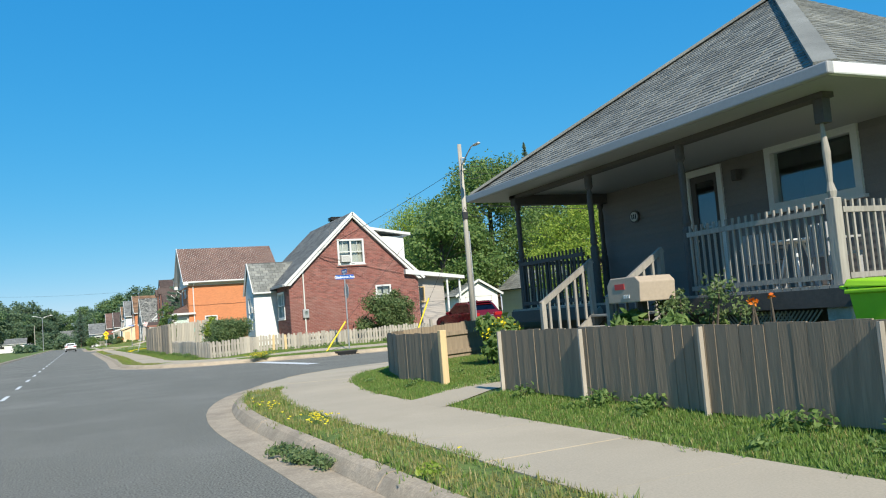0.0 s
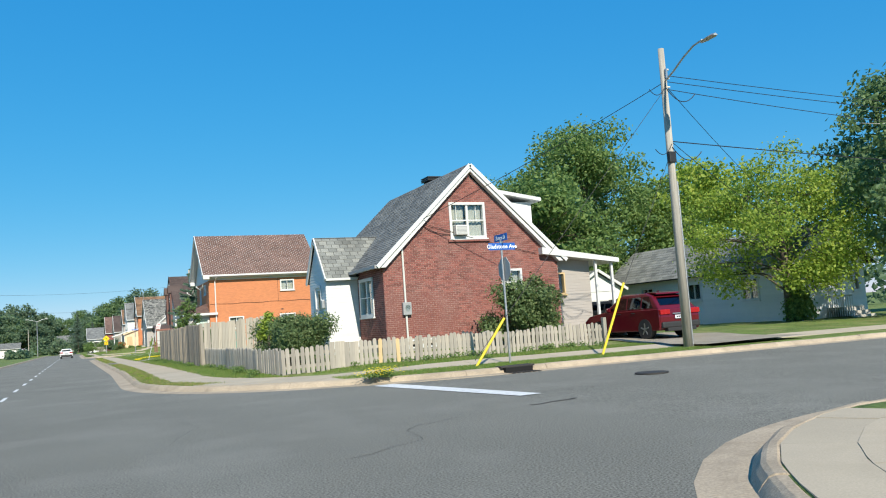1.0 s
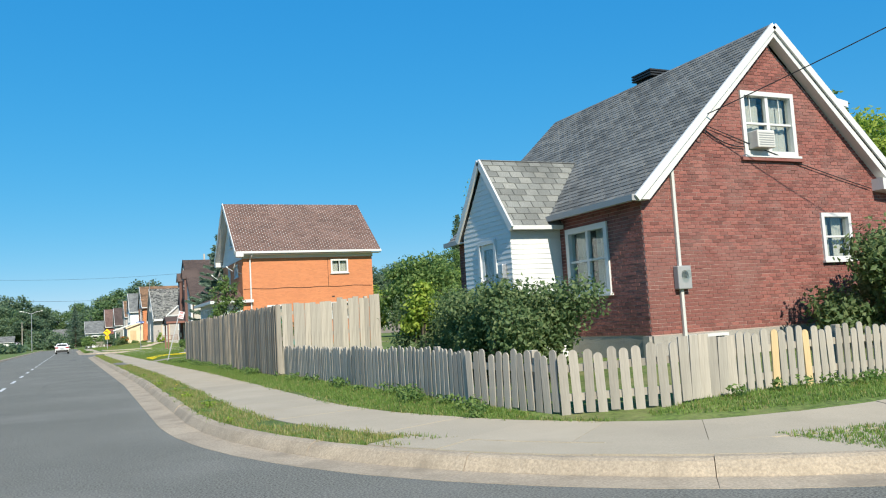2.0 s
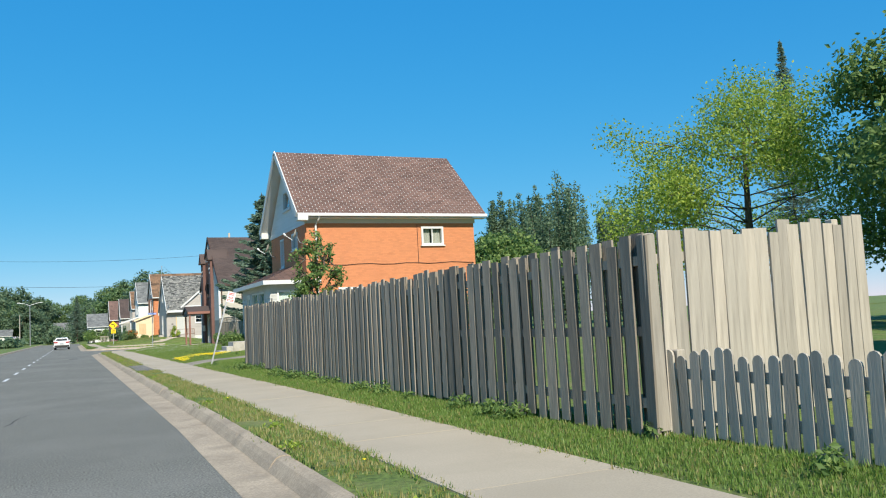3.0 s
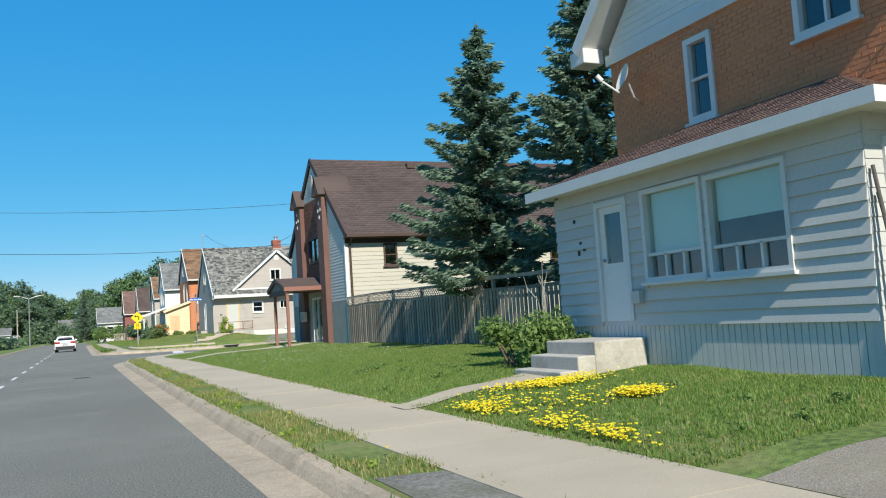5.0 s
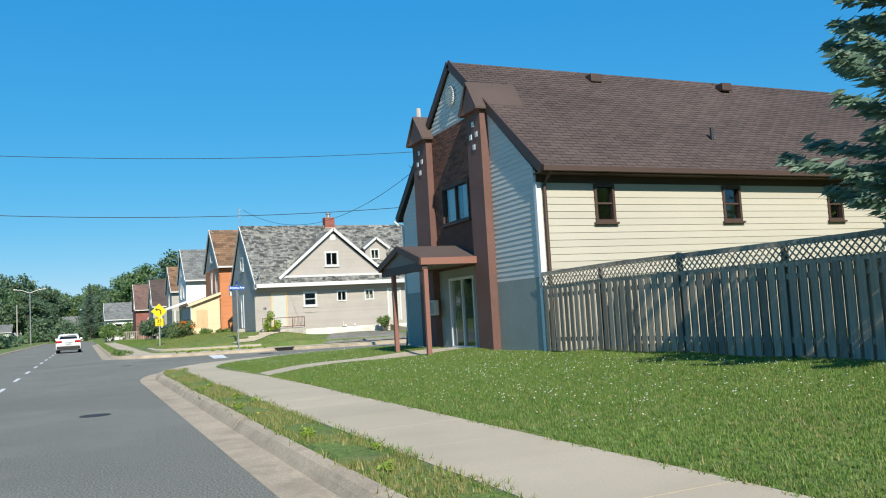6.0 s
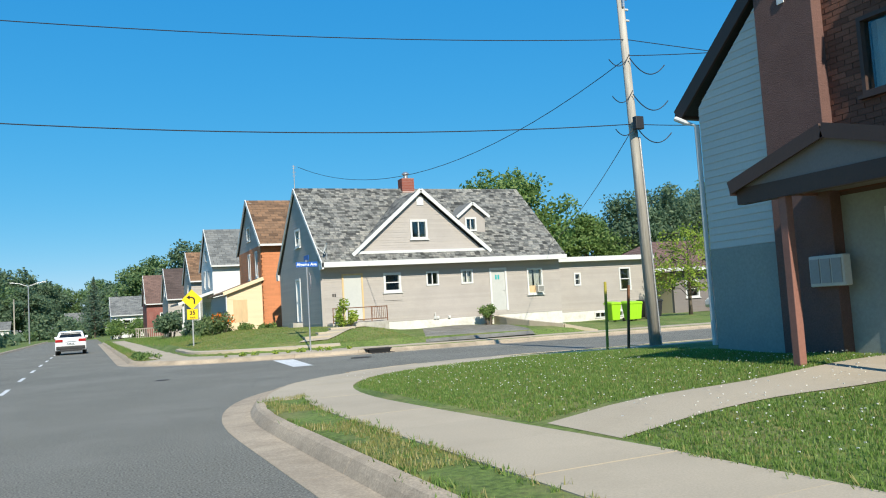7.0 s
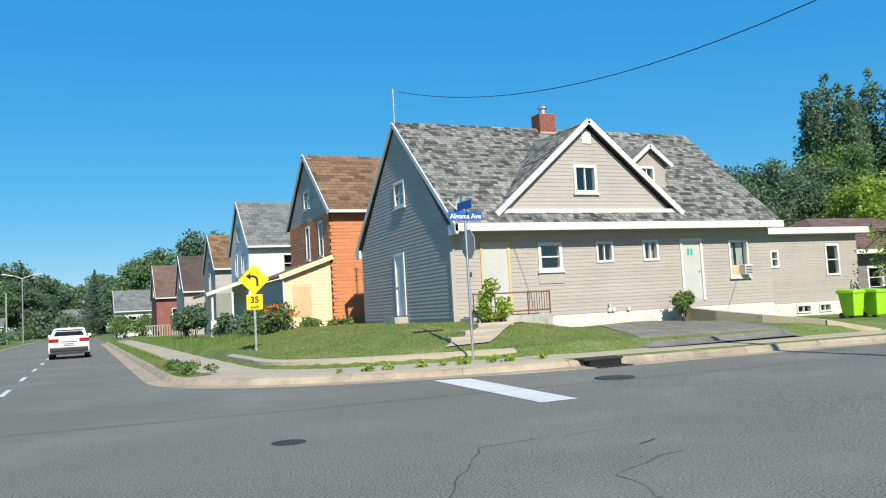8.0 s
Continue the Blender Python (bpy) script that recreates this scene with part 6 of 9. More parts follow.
# --- plainer houses further along ---
def gable_house(name, label, x0, x1, y0, y1, z0, ze, zr, roof, wall_mat, gable_mat, wins_front=(), wins_side=(), trim="white_trim", brick=False, over=0.35, lip=0.12, row=0.16, tab=0.5, crow=0.28):
    """A house whose gable faces the main road, and whose long side faces the camera's way."""
    h = thing(name, ((x0 + x1) / 2, (y0 + y1) / 2, z0), label, "house")
    ym = (y0 + y1) / 2
    s, f = Face("-y", y0), Face("-x", x0)
    lim = gable(y0, y1, ze, ym, zr - 0.15)
    wall(s, x0, x1, z0 - 0.6, ze, [q[:4] for q in wins_side], M[wall_mat], h)
    wall(f, y0, y1, z0 - 0.6, zr - 0.2, [q[:4] for q in wins_front], M[gable_mat], h, lim, extra=(ze,))
    if brick:
        bricks(s, x0, x1, z0 - 0.3, ze, [q[:4] for q in wins_side], M[brick], h, length=0.42, course=0.15, gap=0.02, seed=41)
    else:
        siding(s, x0, x1, z0, ze - 0.1, [q[:4] for q in wins_side], M[wall_mat], h, row=row)
    siding(f, y0, y1, ze if brick else z0, zr - 0.2, [q[:4] for q in wins_front], M[gable_mat], h, lim, row=row)
    part("wall", Build().box((x0 + 0.2, y1 - 0.2, z0 - 0.6), (x1, y1, ze)), M[wall_mat], h)
    part("wall", Build().box((x1 - 0.2, y0 + 0.2, z0 - 0.6), (x1, y1 - 0.2, ze)), M[wall_mat], h)
    shingles(((x0 - lip, y0 - over, ze), (x1 + over, y0 - over, ze), (x1 + over, ym, zr), (x0 - lip, ym, zr)), M[roof], h, tab, crow, 0.1, seed=43)
    shingles(((x1 + over, y1 + over, ze), (x0 - lip, y1 + over, ze), (x0 - lip, ym, zr), (x1 + over, ym, zr)), M[roof], h, tab, crow, 0.1, seed=44)
    rake(h, [(x0 - lip - 0.02, y0 - over, ze - 0.06), (x0 - lip - 0.02, ym, zr - 0.06), (x0 - lip - 0.02, y1 + over, ze - 0.06)], trim, height=0.22)
    gutter(h, (x0 - lip, y0 - over - 0.04, ze - 0.04), (x1 + over, y0 - over - 0.04, ze - 0.04), trim)
    for q in wins_front:
        window(f, *q[:4], h, q[4] if len(q) > 4 else "double", frame=0.1, trim=trim)
    for q in wins_side:
        window(s, *q[:4], h, q[4] if len(q) > 4 else "double", frame=0.1, trim=trim)
    return h


h = gable_house("brown_roofed_house", "orange brick house with a patchy brown roof and boarded porch", 9.2, 17.0, 150.6, 157.8, 0.9, 5.85, 9.0, "shingle_rust", "mortar_orange", "siding_grey",
                [(151.6, 152.3, 4.0, 5.6), (153.9, 154.6, 4.0, 5.6), (153.6, 154.7, 6.4, 7.3)], [(11.0, 11.9, 3.8, 5.2)], brick="brick_orange")
bricks(Face("-x", 9.19), 150.6, 157.8, 0.8, 5.85, [(151.6, 152.3, 4.0, 5.6), (153.9, 154.6, 4.0, 5.6)], M["brick_orange"], h, length=0.42, course=0.15, gap=0.02, seed=47)
s = Face("-y", 150.7)
pb = (7.5, 8.3, 1.42, 2.7)
wall(s, 7.15, 9.2, 0.5, 3.8, [pb], M["siding_peach"], h, lambda v: (7.15 + max(0, (v - 3.05)) * 2.9, 9.2), 0.12, extra=(3.05,))
siding(s, 7.15, 9.2, 0.9, 3.75, [pb], M["siding_peach"], h, lambda v: (7.15 + max(0, (v - 3.05)) * 2.9, 9.2), row=0.14)
part("boarded_window", s.box(Build(), *pb, -0.05, 0.02), M["plywood"], h, "window boarded with plywood")
part("wall", Build().box((7.15, 150.82, 0.5), (7.27, 157.0, 3.05)), M["siding_grey"], h)
part("porch_roof", Build().prism([(6.95, 150.5, 3.05), (9.25, 150.5, 3.85), (9.25, 157.3, 3.85), (6.95, 157.3, 3.05)], [(6.95, 150.5, 3.15), (9.25, 150.5, 3.95), (9.25, 157.3, 3.95), (6.95, 157.3, 3.15)]), M["shingle_rust"], h)
part("bargeboard", Build().beam((6.93, 150.46, 3.08), (9.25, 150.46, 3.88), 0.05, 0.2), M["siding_peach"], h)
part("downpipe", Build().tube([(7.12, 150.62, 3.0), (7.12, 150.62, 0.7)], 0.04, 8), M["white_trim"], h)

h = gable_house("white_house", "white sided house with a grey-green shingle roof and front porch", 8.5, 17.0, 165.6, 171.9, 0.8, 5.75, 8.85, "shingle_slate", "siding_white", "siding_white",
                [(167.2, 168.0, 4.2, 5.6), (169.4, 170.2, 4.2, 5.6), (168.3, 169.2, 6.3, 7.3)], [(10.5, 11.3, 4.1, 5.3), (13.5, 14.3, 4.1, 5.3)])
part("porch_roof", Build().prism([(6.0, 165.4, 2.95), (8.5, 165.4, 3.75), (8.5, 172.1, 3.75), (6.0, 172.1, 2.95)], [(6.0, 165.4, 3.1), (8.5, 165.4, 3.9), (8.5, 172.1, 3.9), (6.0, 172.1, 3.1)]), M["shingle_slate"], h)
part("bargeboard", Build().beam((5.95, 165.35, 3.0), (8.5, 165.35, 3.82), 0.05, 0.2), M["white_trim"], h)
part("porch_wall", Build().box((6.2, 165.6, 0.4), (8.5, 165.72, 1.5)), M["siding_white"], h)
for x in (6.25, 7.4, 8.4):
    part("porch_post", Build().box((x, 165.55, 1.5), (x + 0.12, 165.67, 3.1)), M["white_trim"], h)
part("porch_glass", Build().box((6.3, 165.62, 1.5), (8.4, 165.64, 3.05)), M["glass"], h)

gable_house("brown_gabled_house", "narrow brownish gabled house partly hidden by others", 8.6, 16.0, 180.0, 186.0, 0.8, 5.4, 8.3, "shingle_rust", "siding_grey", "siding_grey",
            [(182.3, 183.2, 3.8, 5.2), (182.3, 183.2, 6.2, 7.0)], [(10.5, 11.4, 3.6, 4.9)])
gable_house("dark_roofed_house", "low house with a dark brown roof and shaded veranda", 7.5, 15.0, 191.0, 197.5, 0.8, 4.2, 7.6, "shingle_dark", "siding_grey", "siding_grey",
            [(193.8, 194.7, 4.6, 5.6)], [(9.5, 10.4, 1.9, 3.2)])
gable_house("red_brick_house", "far red brick house with a brown gable", 6.5, 14.0, 208.0, 215.0, 0.8, 4.3, 8.0, "shingle_brown", "brick_red", "brick_red",
            [(210.8, 212.0, 4.5, 5.6)], [(8.0, 9.0, 1.9, 3.2)])
gable_house("white_bungalow", "far white bungalow with a grey gabled roof", 3.0, 12.0, 226.0, 234.0, 0.7, 3.4, 6.2, "shingle_slate", "siding_white", "siding_white",
            [(229.2, 230.4, 3.8, 4.7)], [(4.5, 5.5, 1.7, 2.8), (8.0, 9.4, 1.7, 2.8)])
gable_house("pale_bungalow", "far pale bungalow behind hedges", -25.0, -15.0, 294.0, 301.0, 0.2, 2.8, 4.6, "shingle_slate", "siding_white", "siding_white",
            [], [(-22.5, -21.0, 1.4, 2.3), (-19.0, -17.8, 1.4, 2.3)])
gable_house("far_white_house", "distant white gabled house between trees", -5.0, 3.0, 322.0, 330.0, 0.2, 3.6, 6.3, "shingle_slate", "siding_white", "siding_white", [], [(-3.5, -2.5, 1.5, 2.8), (0.0, 1.0, 1.5, 2.8)])
# white bungalow down the first side street
h = thing("side_street_bungalow", (33.0, 48.0, 0.3), "white sided bungalow behind a yellow-green tree", "house")
s, f = Face("-y", 43.0), Face("-x", 31.9)
ws = [(32.6, 33.6, 1.5, 2.9), (36.0, 36.5, 1.5, 2.9)]
dr2 = (34.2, 35.2, 0.75, 2.95)
lim = gable(31.9, 36.9, 3.05, 34.4, 4.9)
wall(s, 31.9, 36.9, 0.0, 4.85, ws + [dr2], M["siding_white"], h, lim, extra=(3.05,))
siding(s, 31.9, 36.9, 0.5, 4.85, ws + [dr2], M["siding_white"], h, lim, row=0.14)
for q in ws:
    window(s, *q, h, "double", frame=0.1)
door(s, *dr2, h, "siding_white")
fs = [(45.2, 46.4, 1.4, 2.6), (49.4, 50.6, 1.6, 2.6), (53.5, 54.7, 1.6, 2.6)]
wall(f, 43.0, 58.0, 0.0, 3.05, fs, M["siding_white"], h)
siding(f, 43.0, 58.0, 0.5, 3.05, fs, M["siding_white"], h, row=0.14)
for q in fs:
    window(f, *q, h, "slider", frame=0.1)
part("wall", Build().box((36.7, 43.2, 0.0), (36.9, 58.0, 3.05)), M["siding_white"], h)
part("wall", Build().box((32.1, 57.8, 0.0), (36.7, 58.0, 3.05)), M["siding_white"], h)
shingles(((31.45, 58.3, 2.95), (31.45, 42.5, 2.95), (34.4, 42.5, 5.1), (34.4, 58.3, 5.1)), M["shingle_grey"], h, 0.5, 0.28, 0.08, seed=51)
shingles(((37.35, 42.5, 2.95), (37.35, 58.3, 2.95), (34.4, 58.3, 5.1), (34.4, 42.5, 5.1)), M["shingle_grey"], h, 0.5, 0.28, 0.08, seed=52)
rake(h, [(31.4, 42.46, 2.92), (34.4, 42.46, 5.06), (37.4, 42.46, 2.92)])
for i in range(3):
    part("porch_step", Build().box((34.0, 42.0 - 0.3 * i, 0.0), (35.4, 43.0 - 0.3 * i, 0.75 - 0.2 * i)), M["concrete"], h)
for i in range(12):
    part("rail_bar", Build().box((33.9 - 0.01, 41.4 + i * 0.13, 0.3), (33.93, 41.43 + i * 0.13, 1.3)), M["white_trim"], h)
part("rail", Build().box((33.89, 41.4, 1.28), (33.95, 43.0, 1.34)), M["white_trim"], h)

# small white garage behind
h = thing("garage", (26.7, 54.0, 0.4), "small white garage with a gabled roof", "garage")
s = Face("-y", 52.0)
gd2 = (25.6, 27.8, 0.4, 2.5)
wall(s, 25.1, 28.3, 0.0, 3.6, [gd2], M["siding_white"], h, gable(25.1, 28.3, 2.7, 26.7, 3.6), extra=(2.7,))
part("garage_door", s.box(Build(), *gd2, -0.1, -0.05), M["siding_pale"], h)
for i in range(4):
    part("door_panel", s.box(Build(), 25.65, 27.75, 0.45 + i * 0.52, 0.92 + i * 0.52, -0.05, -0.03), M["siding_white"], h)
part("wall", Build().box((25.1, 52.2, 0.0), (25.3, 57.0, 2.7)), M["siding_white"], h)
part("wall", Build().box((28.1, 52.2, 0.0), (28.3, 57.0, 2.7)), M["siding_white"], h)
part("wall", Build().box((25.3, 56.8, 0.0), (28.1, 57.0, 2.7)), M["siding_white"], h)
shingles(((24.8, 57.2, 2.6), (24.8, 51.8, 2.6), (26.7, 51.8, 3.72), (26.7, 57.2, 3.72)), M["shingle_grey"], h, 0.5, 0.28, 0.07, seed=53)
shingles(((28.6, 51.8, 2.6), (28.6, 57.2, 2.6), (26.7, 57.2, 3.72), (26.7, 51.8, 3.72)), M["shingle_grey"], h, 0.5, 0.28, 0.07, seed=54)
rake(h, [(24.75, 51.76, 2.56), (26.7, 51.76, 3.7), (28.65, 51.76, 2.56)], height=0.15)

# brown bungalow beyond the grey house
h = thing("brown_bungalow", (40.0, 150.0, 0.2), "low bungalow with a brown hipped roof and a carport", "house")
s = Face("-y", 147.0)
ws = [(37.0, 38.2, 1.2, 2.4), (43.2, 44.6, 1.2, 2.4)]
wall(s, 36.0, 47.0, 0.0, 3.2, ws, M["siding_taupe"], h)
siding(s, 36.0, 47.0, 0.2, 3.2, ws, M["siding_taupe"], h, row=0.18)
for q in ws:
    window(s, *q, h, "double", frame=0.12)
part("wall", Build().box((36.0, 147.2, 0.0), (36.2, 155.0, 3.2)), M["siding_peach"], h)
part("wall", Build().box((46.8, 147.2, 0.0), (47.0, 155.0, 3.2)), M["siding_taupe"], h)
part("wall", Build().box((36.2, 154.8, 0.0), (46.8, 155.0, 3.2)), M["siding_taupe"], h)
c = [(33.5, 146.3, 3.2), (47.6, 146.3, 3.2), (47.6, 155.7, 3.2), (33.5, 155.7, 3.2)]
r0, r1 = (37.5, 151.0, 5.4), (43.5, 151.0, 5.4)
shingles((c[0], c[1], r1, r0), M["shingle_brown"], h, 0.5, 0.28, 0.08, seed=55)
shingles((c[2], c[3], r0, r1), M["shingle_brown"], h, 0.5, 0.28, 0.08, seed=56)
shingles((c[3], c[0], r0, r0), M["shingle_brown"], h, 0.5, 0.28, 0.08, seed=57)
shingles((c[1], c[2], r1, r1), M["shingle_brown"], h, 0.5, 0.28, 0.08, seed=58)
part("fascia", Build().box((33.45, 146.2, 3.02), (47.65, 146.3, 3.24)), M["white_trim"], h)
part("fascia", Build().box((33.4, 146.2, 3.02), (33.5, 155.7, 3.24)), M["white_trim"], h)
part("carport_post", Build().box((33.7, 146.4, 0.0), (33.85, 146.55, 3.1)), M["white_trim"], h)


# ---- fences ----
def piece(name, data, m, parent):
    """A piece that shares its mesh with others, at the pose m in the world."""
    ob = new(name, data)
    ob.parent = parent
    if parent.type == "EMPTY":
        ob.matrix_parent_inverse = parent.matrix_basis.inverted()
    ob.matrix_basis = m
    return ob


def high(x, y):
    return float(lawn(x, y))


def board_data(w, h, t, mat, top="flat"):
    """An upright board on the origin, w wide along x, with a flat, rounded or clipped top."""
    if top == "round":
        n = 6
        ring = [(-w / 2, 0), (w / 2, 0), (w / 2, h - w / 2)] + [(w / 2 * math.cos(math.pi * i / n), h - w / 2 + w / 2 * math.sin(math.pi * i / n)) for i in range(1, n)] + [(-w / 2, h - w / 2)]
    elif top == "ear":
        c = w * 0.25
        ring = [(-w / 2, 0), (w / 2, 0), (w / 2, h - c), (w / 2 - c, h), (-w / 2 + c, h), (-w / 2, h - c)]
    else:
        ring = [(-w / 2, 0), (w / 2, 0), (w / 2, h), (-w / 2, h)]
    b = Build().prism([(x, -t / 2, z) for x, z in ring], [(x, t / 2, z) for x, z in ring])
    return data_of(b.v, b.f, mat)


def run_of(pts, step):
    """Places every step metres along a line of points: x, y, heading."""
    out, left = [], 0.0
    for (ax, ay), (bx, by) in zip(pts, pts[1:]):
        l = math.hypot(bx - ax, by - ay)
        s = left
        while s < l:
            out.append((ax + (bx - ax) * s / l, ay + (by - ay) * s / l, math.atan2(by - ay, bx - ax)))
            s += step
        left = s - l
    return out


def rails_of(fence, pts, heights, mat, w=0.04, h=0.09, side=0.0):
    for (ax, ay), (bx, by) in zip(pts, pts[1:]):
        l = math.hypot(bx - ax, by - ay)
        ox, oy = -(by - ay) / l * side, (bx - ax) / l * side
        n = max(1, round(l / 2.4))
        for i in range(n):
            p, q = ((ax + (bx - ax) * k / n + ox, ay + (by - ay) * k / n + oy) for k in (i, i + 1))
            for z in heights:
                part("rail", Build().beam((*p, high(*p) + z), (*q, high(*q) + z), w, h), M[mat], fence)


def post_at(fence, x, y, h, mat, w=0.1, label=""):
    z = high(x, y)
    part("post", Build().box((x - w / 2, y - w / 2, z - 0.1), (x + w / 2, y + w / 2, z + h)).bevelled(0.008, 1), M[mat], fence, label)


rng = random.Random(21)
# solid brown garden fence before the porch
solid = [board_data(0.15, 0.8, 0.022, M["fence_brown"], "flat") for _ in range(1)]
for pts, label, new_end in (([(4.93, -1.5), (4.93, 8.3)], "brown wooden garden fence of close upright boards", False),
                            ([(4.97, 10.5), (5.0, 12.4), (5.56, 14.5), (6.3, 15.5), (13.5, 15.8)], "brown wooden corner fence with a pale new end post", True)):
    fence = thing("board_fence", (*pts[0], 0.27), label, "fence")
    for x, y, a in run_of(pts, 0.146):
        m = Matrix.Translation((x, y, high(x, y) + 0.02 + rng.uniform(-0.01, 0.012))) @ Matrix.Rotation(a + rng.choice((-0.035, 0.035)) + rng.uniform(-0.02, 0.02), 4, "Z") @ Matrix.Rotation(rng.uniform(-0.012, 0.012), 4, "Y")
        piece("board", solid[0], m, fence)
    rails_of(fence, pts, (0.2, 0.62), "fence_brown", side=-0.04)
    if new_end:
        post_at(fence, 4.97, 10.42, 0.86, "wood_new", 0.11, "pale new wooden post")
        post_at(fence, 5.04, 12.46, 0.8, "fence_brown")
    else:
        # Thin pale strips: the sunlit edges along the fence are put into their colour.
        for y in (8.36, 6.4, 4.43, 2.57, 0.6, -1.3):
            part("post", Build().box((4.87, y - 0.014, high(4.93, y) - 0.05), (4.97, y + 0.014, high(4.93, y) + 0.81)), M["fence_pale"], fence)

# picket fence round the brick house
pts = [(4.95, 50.2), (4.85, 44.0), (4.95, 39.4), (5.35, 37.7), (6.45, 36.98), (16.2, 37.05)]
fence = thing("picket_fence", (5.3, 37.7, 0.3), "low weathered picket fence with rounded tops", "fence")
grey, pale = board_data(0.11, 0.76, 0.02, M["fence_pale"], "round"), board_data(0.115, 0.77, 0.02, M["wood_new"], "round")
wide = board_data(0.15, 0.77, 0.02, M["fence_pale"], "flat")
for i, (x, y, a) in enumerate(run_of(pts, 0.148)):
    data = pale if 8.0 < x < 9.3 and i % 4 == 1 else (wide if 6.6 < x < 7.5 else grey)
    m = Matrix.Translation((x, y, high(x, y) - 0.01 + rng.uniform(-0.045, 0.04))) @ Matrix.Rotation(a + rng.uniform(-0.06, 0.06), 4, "Z") @ Matrix.Rotation(rng.uniform(-0.04, 0.04), 4, "Y")
    piece("picket", data, m, fence)
rails_of(fence, pts, (0.2, 0.55), "fence_pale", side=0.03)
for x, y, a in run_of(pts, 2.4):
    post_at(fence, x + 0.08 * math.sin(a) * -1, y + 0.08 * math.cos(a), 0.76, "fence_pale", 0.09)
post_at(fence, 16.3, 37.05, 0.95, "fence_pale", 0.13)

# tall fence of the back yard: spaced boards on the road side, a few more behind
for pts, label, step in (([(4.82, 50.3), (4.9, 60.0), (5.02, 70.4)], "tall weathered grey fence of spaced upright boards", 0.24),
                         ([(4.86, 50.3), (7.6, 50.3)], "tall silvery fence of close boards", 0.15),
                         ([(5.1, 70.45), (10.3, 75.0)], "tall grey fence along a gravel driveway", 0.24)):
    fence = thing("tall_fence", (*pts[0], 0.3), label, "fence")
    h = 1.8
    mat = "fence_pale" if step == 0.15 else "fence_grey"
    kinds = [board_data(w, h + dh, 0.024, M[mat], "flat") for w, dh in ((0.15, 0.0), (0.16, 0.03), (0.14, -0.03), (0.165, 0.015))]
    for k, (x, y, a) in enumerate(run_of(pts, step)):
        for s, turn in ((-0.045 if step == 0.15 else 0.04, 0), (-0.035, step / 2)):
            if turn and step == 0.15:
                continue
            ox, oy = -math.sin(a) * s + math.cos(a) * (turn + rng.uniform(-0.012, 0.012)), math.cos(a) * s + math.sin(a) * turn
            m = Matrix.Translation((x + ox, y + oy, high(x, y) + 0.03 + rng.uniform(-0.035, 0.03))) @ Matrix.Rotation(a + rng.uniform(-0.09, 0.09), 4, "Z") @ Matrix.Rotation(rng.uniform(-0.018, 0.018), 4, "Y")
            piece("board", kinds[rng.randrange(4)], m, fence)
    rails_of(fence, pts, (0.3, 0.95, 1.6), mat, w=0.05)
    for x, y, a in run_of(pts, 2.4):
        post_at(fence, x, y, 1.84, mat, 0.09)

# fence with lattice beside the tall house
pts = [(10.2, 88.8), (10.1, 97.0), (9.8, 105.34)]
fence = thing("lattice_fence", (10.0, 97, 0.45), "shaded grey fence with a lattice strip on top", "fence")
slat = board_data(0.13, 1.42, 0.022, M["fence_grey"])
for x, y, a in run_of(pts, 0.2):
    m = Matrix.Translation((x, y, high(x, y) + 0.05)) @ Matrix.Rotation(a + rng.uniform(-0.05, 0.05), 4, "Z")
    piece("board", slat, m, fence)
    m = Matrix.Translation((x + 0.06, y + 0.1, high(x, y) + 0.05)) @ Matrix.Rotation(a + rng.uniform(-0.05, 0.05), 4, "Z")
    piece("board", slat, m, fence)
rails_of(fence, pts, (0.3, 1.3, 1.5, 1.82), "fence_grey", side=-0.03)
for k in (-1, 1):
    for x, y, a in run_of(pts, 0.13):
        if y > 94:
            z = high(x, y) + 1.66
            dx, dy = math.cos(a) * 0.15, math.sin(a) * 0.15
            part("lattice_strip", Build().beam((x - dx - 0.008 * k, y - dy, z - 0.15 * k), (x + dx - 0.008 * k, y + dy, z + 0.15 * k), 0.006, 0.024), M["fence_grey"], fence)
for x, y, a in run_of(pts, 2.4):
    post_at(fence, x + 0.1, y, 1.86, "fence_grey", 0.09)
# Pale pickets put where sunlit slits show between the lattice fence boards.
fence = thing("picket_fence", (9.9, 87.9, 0.45), "short row of pale pickets drawn for sunlit fence slits", "fence")
for i in range(9):
    y = 87.2 + i * 0.17
    part("picket", Build().box((9.4, y, high(9.4, y)), (9.425, y + 0.09, high(9.4, y) + 1.15)), M["fence_pale"], fence)
part("rail", Build().box((9.425, 87.15, 0.8), (9.46, 88.8, 0.88)), M["fence_pale"], fence)
part("rail", Build().box((9.425, 87.15, 1.35), (9.46, 88.8, 1.43)), M["fence_pale"], fence)


# ---- poles, wires, signs ----
def wire(points_a, points_b, drop, r=0.011, label="thin black overhead cable"):
    put("overhead_cable", Build().tube(sag(points_a, points_b, drop, 22), r, 6), M["wire"], None, label, "cable", group="overhead cables")


